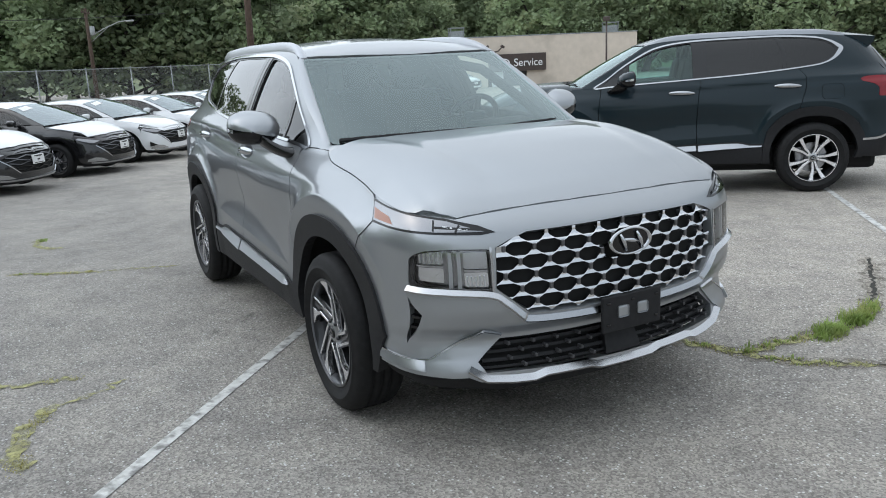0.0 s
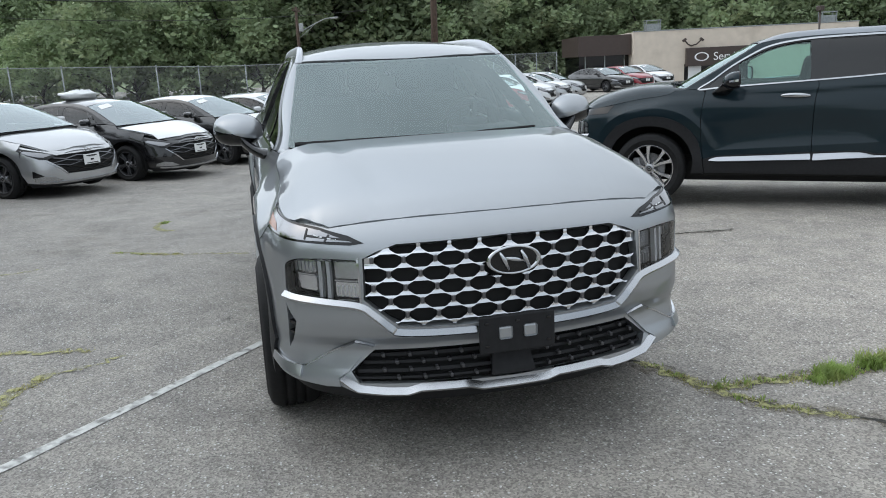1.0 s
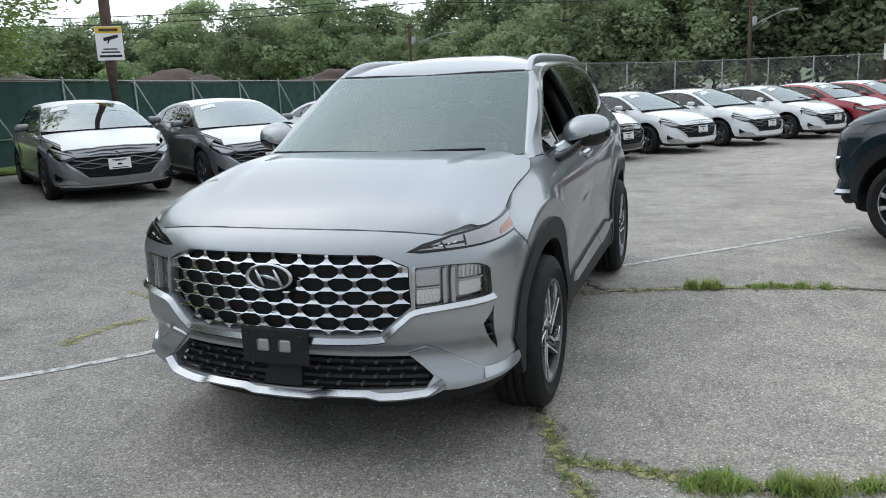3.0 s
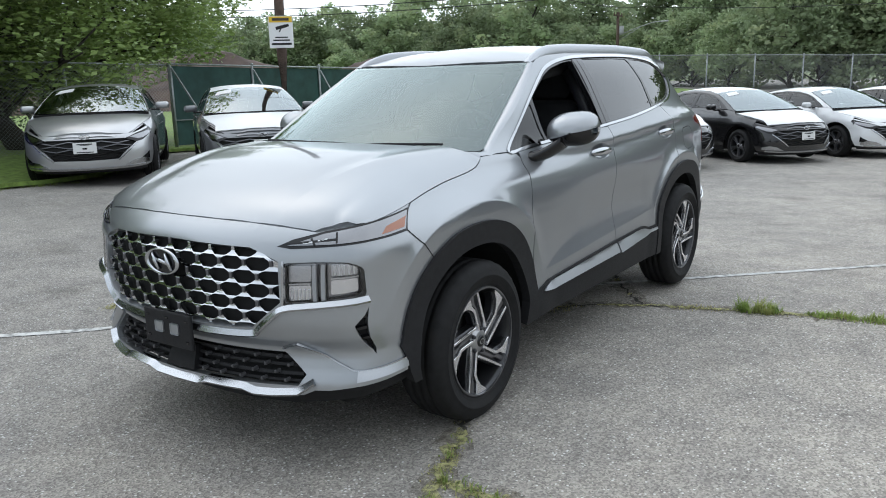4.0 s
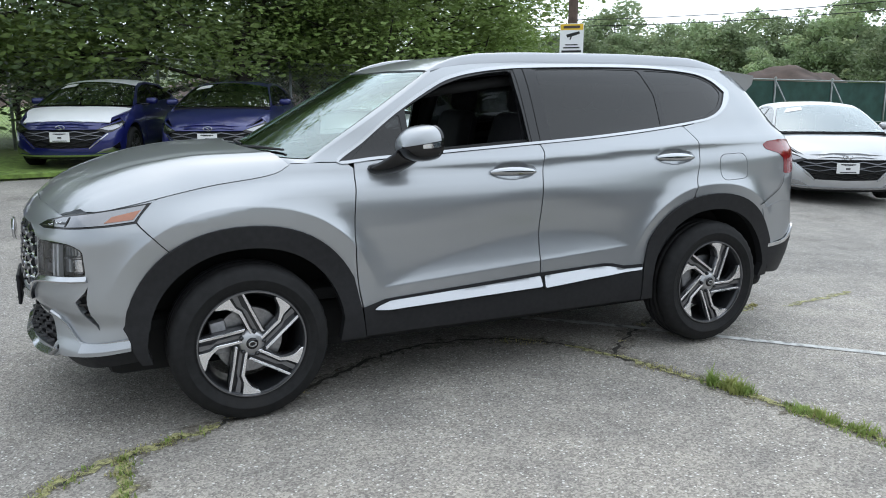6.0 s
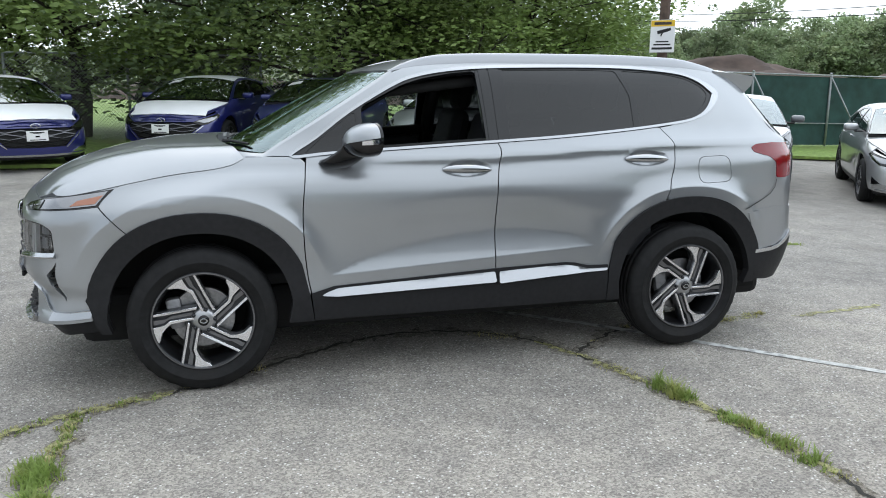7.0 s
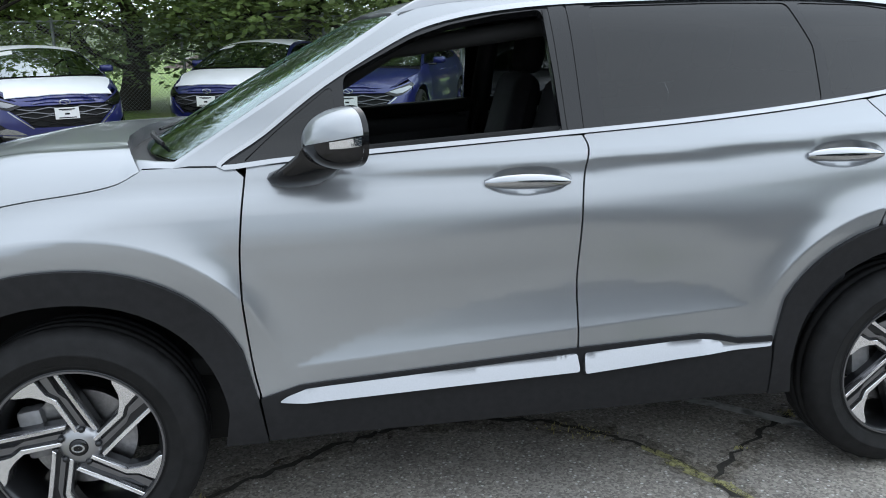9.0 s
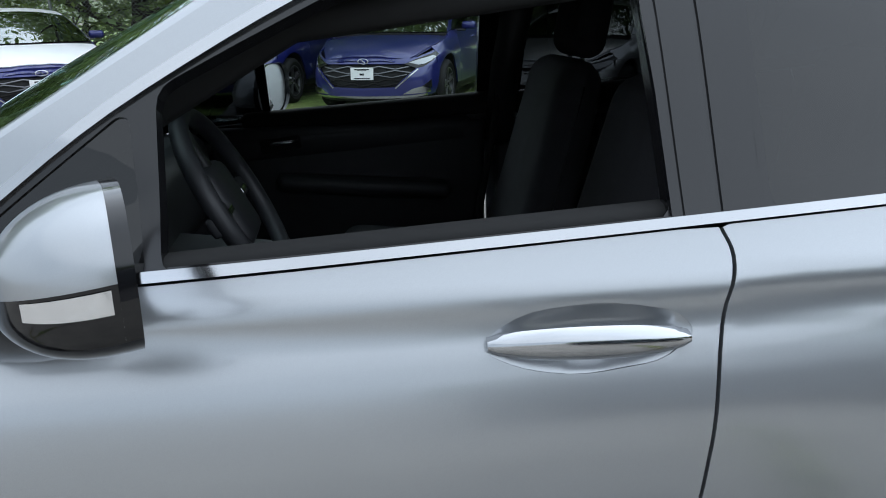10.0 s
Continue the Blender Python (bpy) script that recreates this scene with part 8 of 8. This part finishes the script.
def service_building():
    """A long flat-roofed single-storey building with a sign over its entrance."""
    a = math.degrees(math.atan2(40.3 - 25.8, -43.5 + 47.1))
    b = thing("service_building", "beige stucco service building with flat roof and dark sign", "building", pose(-47.1, 25.8, -1.7, 0, 0, a))
    # local x along the front, -y outwards to the lot
    L, H, Dp = 15.6, 4.7, 12.0
    door = (3.55, 6.6, 2.35)

    def slab(nm, x0, x1, z0, z1, mt, parent=b, y0=0.0, y1=0.3, lab=""):
        bm = bmesh.new()
        add_box(bm, (x1 - x0, y1 - y0, z1 - z0), ((x0 + x1) / 2, (y0 + y1) / 2, (z0 + z1) / 2), (0, 0, 0), 0.01, segs=1)
        return part(nm, bm, mt, parent, lab)
    slab("wall", 0, door[0], 0, H, M_STUCCO)
    slab("wall", door[1], L, 0, H, M_STUCCO)
    slab("wall", door[0], door[1], door[2], H, M_STUCCO)
    slab("wall", 0, L, 0, H, M_STUCCO, y0=Dp, y1=Dp + 0.3)
    slab("wall", 0, 0.3, 0, H, M_STUCCO, y0=0.3, y1=Dp)
    slab("wall", L - 0.3, L, 0, H, M_STUCCO, y0=0.3, y1=Dp)
    slab("roof", 0.3, L - 0.3, H - 0.5, H - 0.3, M_LAMPHEAD, y0=0.3, y1=Dp)
    slab("coping", -0.03, L + 0.03, H, H + 0.07, M_POST, y0=-0.04, y1=0.34)
    slab("door", door[0], door[1], 0, door[2], M_GLOSSBLACK, y0=0.12, y1=0.2, lab="dark glazed entrance")
    slab("door_frame", door[0] + 0.3, door[0] + 1.2, 0.0, 2.2, M_SIGNWHITE, y0=0.02, y1=0.1)
    sg = slab("sign", door[0] + 0.05, door[1] + 1.4, 2.2, 3.45, M_BROWN, y0=-0.35, y1=-0.02, lab="dark brown sign reading Service")
    cu = bpy.data.curves.new("lettering", "FONT")
    cu.body, cu.size, cu.extrude = "Service", 0.78, 0.01
    cu.materials.append(M_SIGNWHITE)
    tx = new("lettering", cu)
    tx.parent = sg
    tx.matrix_local = pose(door[0] + 1.9, -0.37, 2.56, 90, 0, 0)
    tx["label"] = "white lettering"
    bm = bmesh.new()
    for i in range(28):
        t = 2 * math.pi * i / 28
        for ro in (1, 0.78):
            bm.verts.new((door[0] + 1.1 + 0.5 * ro * math.cos(t), -0.36, 2.83 + 0.3 * ro * math.sin(t)))
    bm.verts.ensure_lookup_table()
    for i in range(28):
        j = (i + 1) % 28
        bm.faces.new([bm.verts[v] for v in (2 * i, 2 * j, 2 * j + 1, 2 * i + 1)])
    part("sign_mark", bm, M_SIGNWHITE, sg)
    for x in (1.6, 14.0):
        bm = bmesh.new()
        for dx, dy in ((-0.5, 0), (0.5, 0), (-0.5, 0.6), (0.5, 0.6)):
            add_box(bm, (0.06, 0.06, 0.9), (x + dx, 1 + dy, H + 0.35))
        add_box(bm, (1.1, 0.7, 0.06), (x, 1.3, H + 0.78))
        add_box(bm, (0.95, 0.6, 0.6), (x, 1.3, H + 0.25), (0, 0, 0), 0.03)
        part("roof_unit", bm, M_POST, b, "roof-mounted air unit")
    bm = bmesh.new()
    for s in (-1, 1):
        add_tube(bm, [(4.0, -0.05, 3.6), (4.0 + 0.3 * s, -0.3, 3.7), (4.0 + 0.55 * s, -0.4, 3.95)], 0.05, 6)
        add_box(bm, (0.28, 0.2, 0.16), (4.0 + 0.6 * s, -0.42, 4.0), (0, s * 35, 0), 0.02)
    part("floodlight", bm, M_BROWN, b, "twin floodlights")
    # glazed wing with a brown canopy
    slab("glazed_wing", -3.6, -0.02, 0, 3.2, M_GLOSSBLACK, y0=1.5, y1=8)
    slab("canopy", -3.8, -0.02, 3.2, 4.6, M_BROWN, y0=0.6, y1=8.5)
    for x in np.arange(-3.2, -0.3, 1.4):
        slab("mullion", x, x + 0.08, 0, 3.2, M_POST, y0=1.38, y1=1.48)
    return b


service_building()
lp = thing("lot_lamp", "slim dark lamp post on the lot", "street lamp", pose(-38, 33.5, -0.8))
bm = bmesh.new()
add_tube(bm, [(0, 0, 0), (0, 0, 4.4)], 0.06, 8)
part("pole", bm, M_BROWN, lp, smooth=True)
bm = bmesh.new()
add_box(bm, (0.4, 0.3, 0.3), (0, 0, 4.5), (0, 0, 0), 0.04)
part("lamp_head", bm, M_BROWN, lp)

# ---- the cars ----
P_DARKGREY = paint("dark_grey_paint", (0.2, 0.205, 0.215), 0.6, 0.33)
P_BLACK = paint("black_paint", (0.008, 0.008, 0.009), 0.1, 0.25)
P_BLUE = paint("deep_blue_paint", (0.012, 0.016, 0.125), 0.35, 0.3)
P_WHITE = paint("white_paint", (0.74, 0.75, 0.76), 0.0, 0.3)
P_RED = paint("red_paint", (0.27, 0.012, 0.024), 0.2, 0.3)
P_SILVER2 = paint("light_silver_paint", (0.5, 0.505, 0.515), 0.75, 0.33)

suv("silver_suv", "silver sport utility vehicle parked on asphalt, driver window open", M_SILVER, pose(0, 0, 0))
suv("dark_suv", "dark slate sport utility vehicle parked beside the silver one", M_DARKGREEN, pose(-2.45, 4.85, 0, 0, 0, 232.3), False, "twin")

proto = saloon("saloon_car", "dark grey saloon with white film on its bonnet", P_DARKGREY, pose(-4.5, -6.75, 0, 0, 0, 55), M_FILM)
PAINTED = ("fender", "front_door", "rear_door", "rear_quarter", "tail_panel", "rear_bumper", "front_bumper", "bonnet", "bonnet_ledge", "roof", "boot_lid", "door_mirror", "door_handle")


def place_nose(x, y, a):
    """Where a car stands whose plate is at x, y, on the ground, when it points to a."""
    c, s = math.cos(radians(a)), math.sin(radians(a))
    ox, oy = x - 2.27 * c, y - 2.27 * s
    zf, zr = gz(ox + 1.36 * c, oy + 1.36 * s), gz(ox - 1.36 * c, oy - 1.36 * s)
    return pose(ox, oy, (zf + zr) / 2 + 0.012, 0, -math.degrees(math.atan2(zf - zr, 2.72)), a)


def saloon_copy(label, paintwork, film, roof, x, y, a, first=None):
    ob = first or copy_thing(proto, place_nose(x, y, a))
    if first:
        ob.matrix_world = place_nose(x, y, a)
    ob["label"] = label
    for c in list(ob.children_recursive):
        base = c.name.split(".")[0]
        if base in PAINTED and c.type == "MESH":
            c.material_slots[0].link = "OBJECT"
            c.material_slots[0].material = roof if base == "roof" and roof else paintwork
        if base == "bonnet_film" and not film:
            bpy.data.objects.remove(c)
    return ob


ROW = [("blue saloon with white film on its bonnet and roof", P_BLUE, True, M_FILM, 3.85, -8.25, 117), ("blue saloon with white film on its bonnet and roof", P_BLUE, True, M_FILM, 2.17, -9.42, 68),
       ("deep blue saloon parked on the grass edge", P_BLUE, False, None, 0.08, -8.41, 66.8), ("silver grey saloon facing the lot", P_SILVER2, False, None, -1.91, -7.6, 51),
       ("dark grey saloon with white film on its bonnet", P_DARKGREY, True, M_FILM, -5.8, -4.9, 54), ("silver saloon with dark wheels", P_SILVER2, False, None, -8.0, -3.3, 54),
       ("black saloon with white bonnet film, bag on its roof", P_BLACK, True, None, -9.9, -1.8, 54), ("black saloon with white film on bonnet and roof", P_BLACK, True, M_FILM, -12.1, -0.2, 54),
       ("white saloon in the row", P_WHITE, False, None, -14.0, 1.25, 53), ("white saloon in the row", P_WHITE, False, None, -16.0, 2.8, 53), ("white saloon in the row", P_WHITE, False, None, -18.2, 4.5, 53),
       ("red saloon with white film on bonnet and roof", P_RED, True, M_FILM, -20.1, 6.0, 53), ("red saloon with white film on bonnet and roof", P_RED, True, M_FILM, -22.1, 7.55, 53), ("red saloon in the far row", P_RED, False, None, -24.1, 9.1, 53),
       ("red saloon with white film on bonnet and roof", P_RED, True, M_FILM, -26.2, 10.75, 53), ("white saloon in the far row", P_WHITE, True, None, -28.3, 12.4, 53), ("light silver saloon in the far row", P_SILVER2, True, None, -30.5, 14.1, 53), ("light silver saloon in the far row", P_SILVER2, False, None, -32.6, 15.75, 53)]
saloon_copy("dark grey saloon with white film on bonnet and roof", P_DARKGREY, True, M_FILM, -4.1, -6.4, 54, proto)
for row in ROW:
    saloon_copy(*row)
for label, pt, x, y, a in (("black saloon parked near the building", P_BLACK, -37.2, 20.4, 20), ("red saloon parked near the building", P_RED, -39.0, 22.6, 18), ("white saloon parked near the building", P_WHITE, -40.5, 24.8, 15), ("white saloon parked near the building", P_WHITE, -26.5, 29.5, -120)):
    saloon_copy(label, pt, False, None, x, y, a)

# crumpled plastic bag on one roof
V, Fc = [], []
r_ = np.random.RandomState(2)
for j in range(13):
    for i in range(20):
        u, v = 2 * math.pi * i / 20, math.pi * j / 12
        n_ = noise.fractal(Vector((math.cos(u) * 2, math.sin(u) * 2, v * 2)), 0.8, 2.0, 4)
        k = 1 + 0.35 * n_
        V.append((0.2 * k * math.sin(v) * math.cos(u), 0.42 * k * math.sin(v) * math.sin(u), 0.1 + 0.1 * k * math.cos(v)))
for j in range(12):
    for i in range(20):
        Fc.append((j * 20 + i, (j + 1) * 20 + i, (j + 1) * 20 + (i + 1) % 20, j * 20 + (i + 1) % 20))
bag = from_data("plastic_bag", V, Fc, mat("white_plastic", (0.75, 0.76, 0.76), 0.4, vary=0.05, scale=10, bump=0.5, bump_scale=20))
bag.matrix_world = place_nose(-9.9, -1.8, 54) @ pose(-0.45, 0, 1.38)
tagged(bag, "crumpled white plastic bag lying on a car roof", "bag")
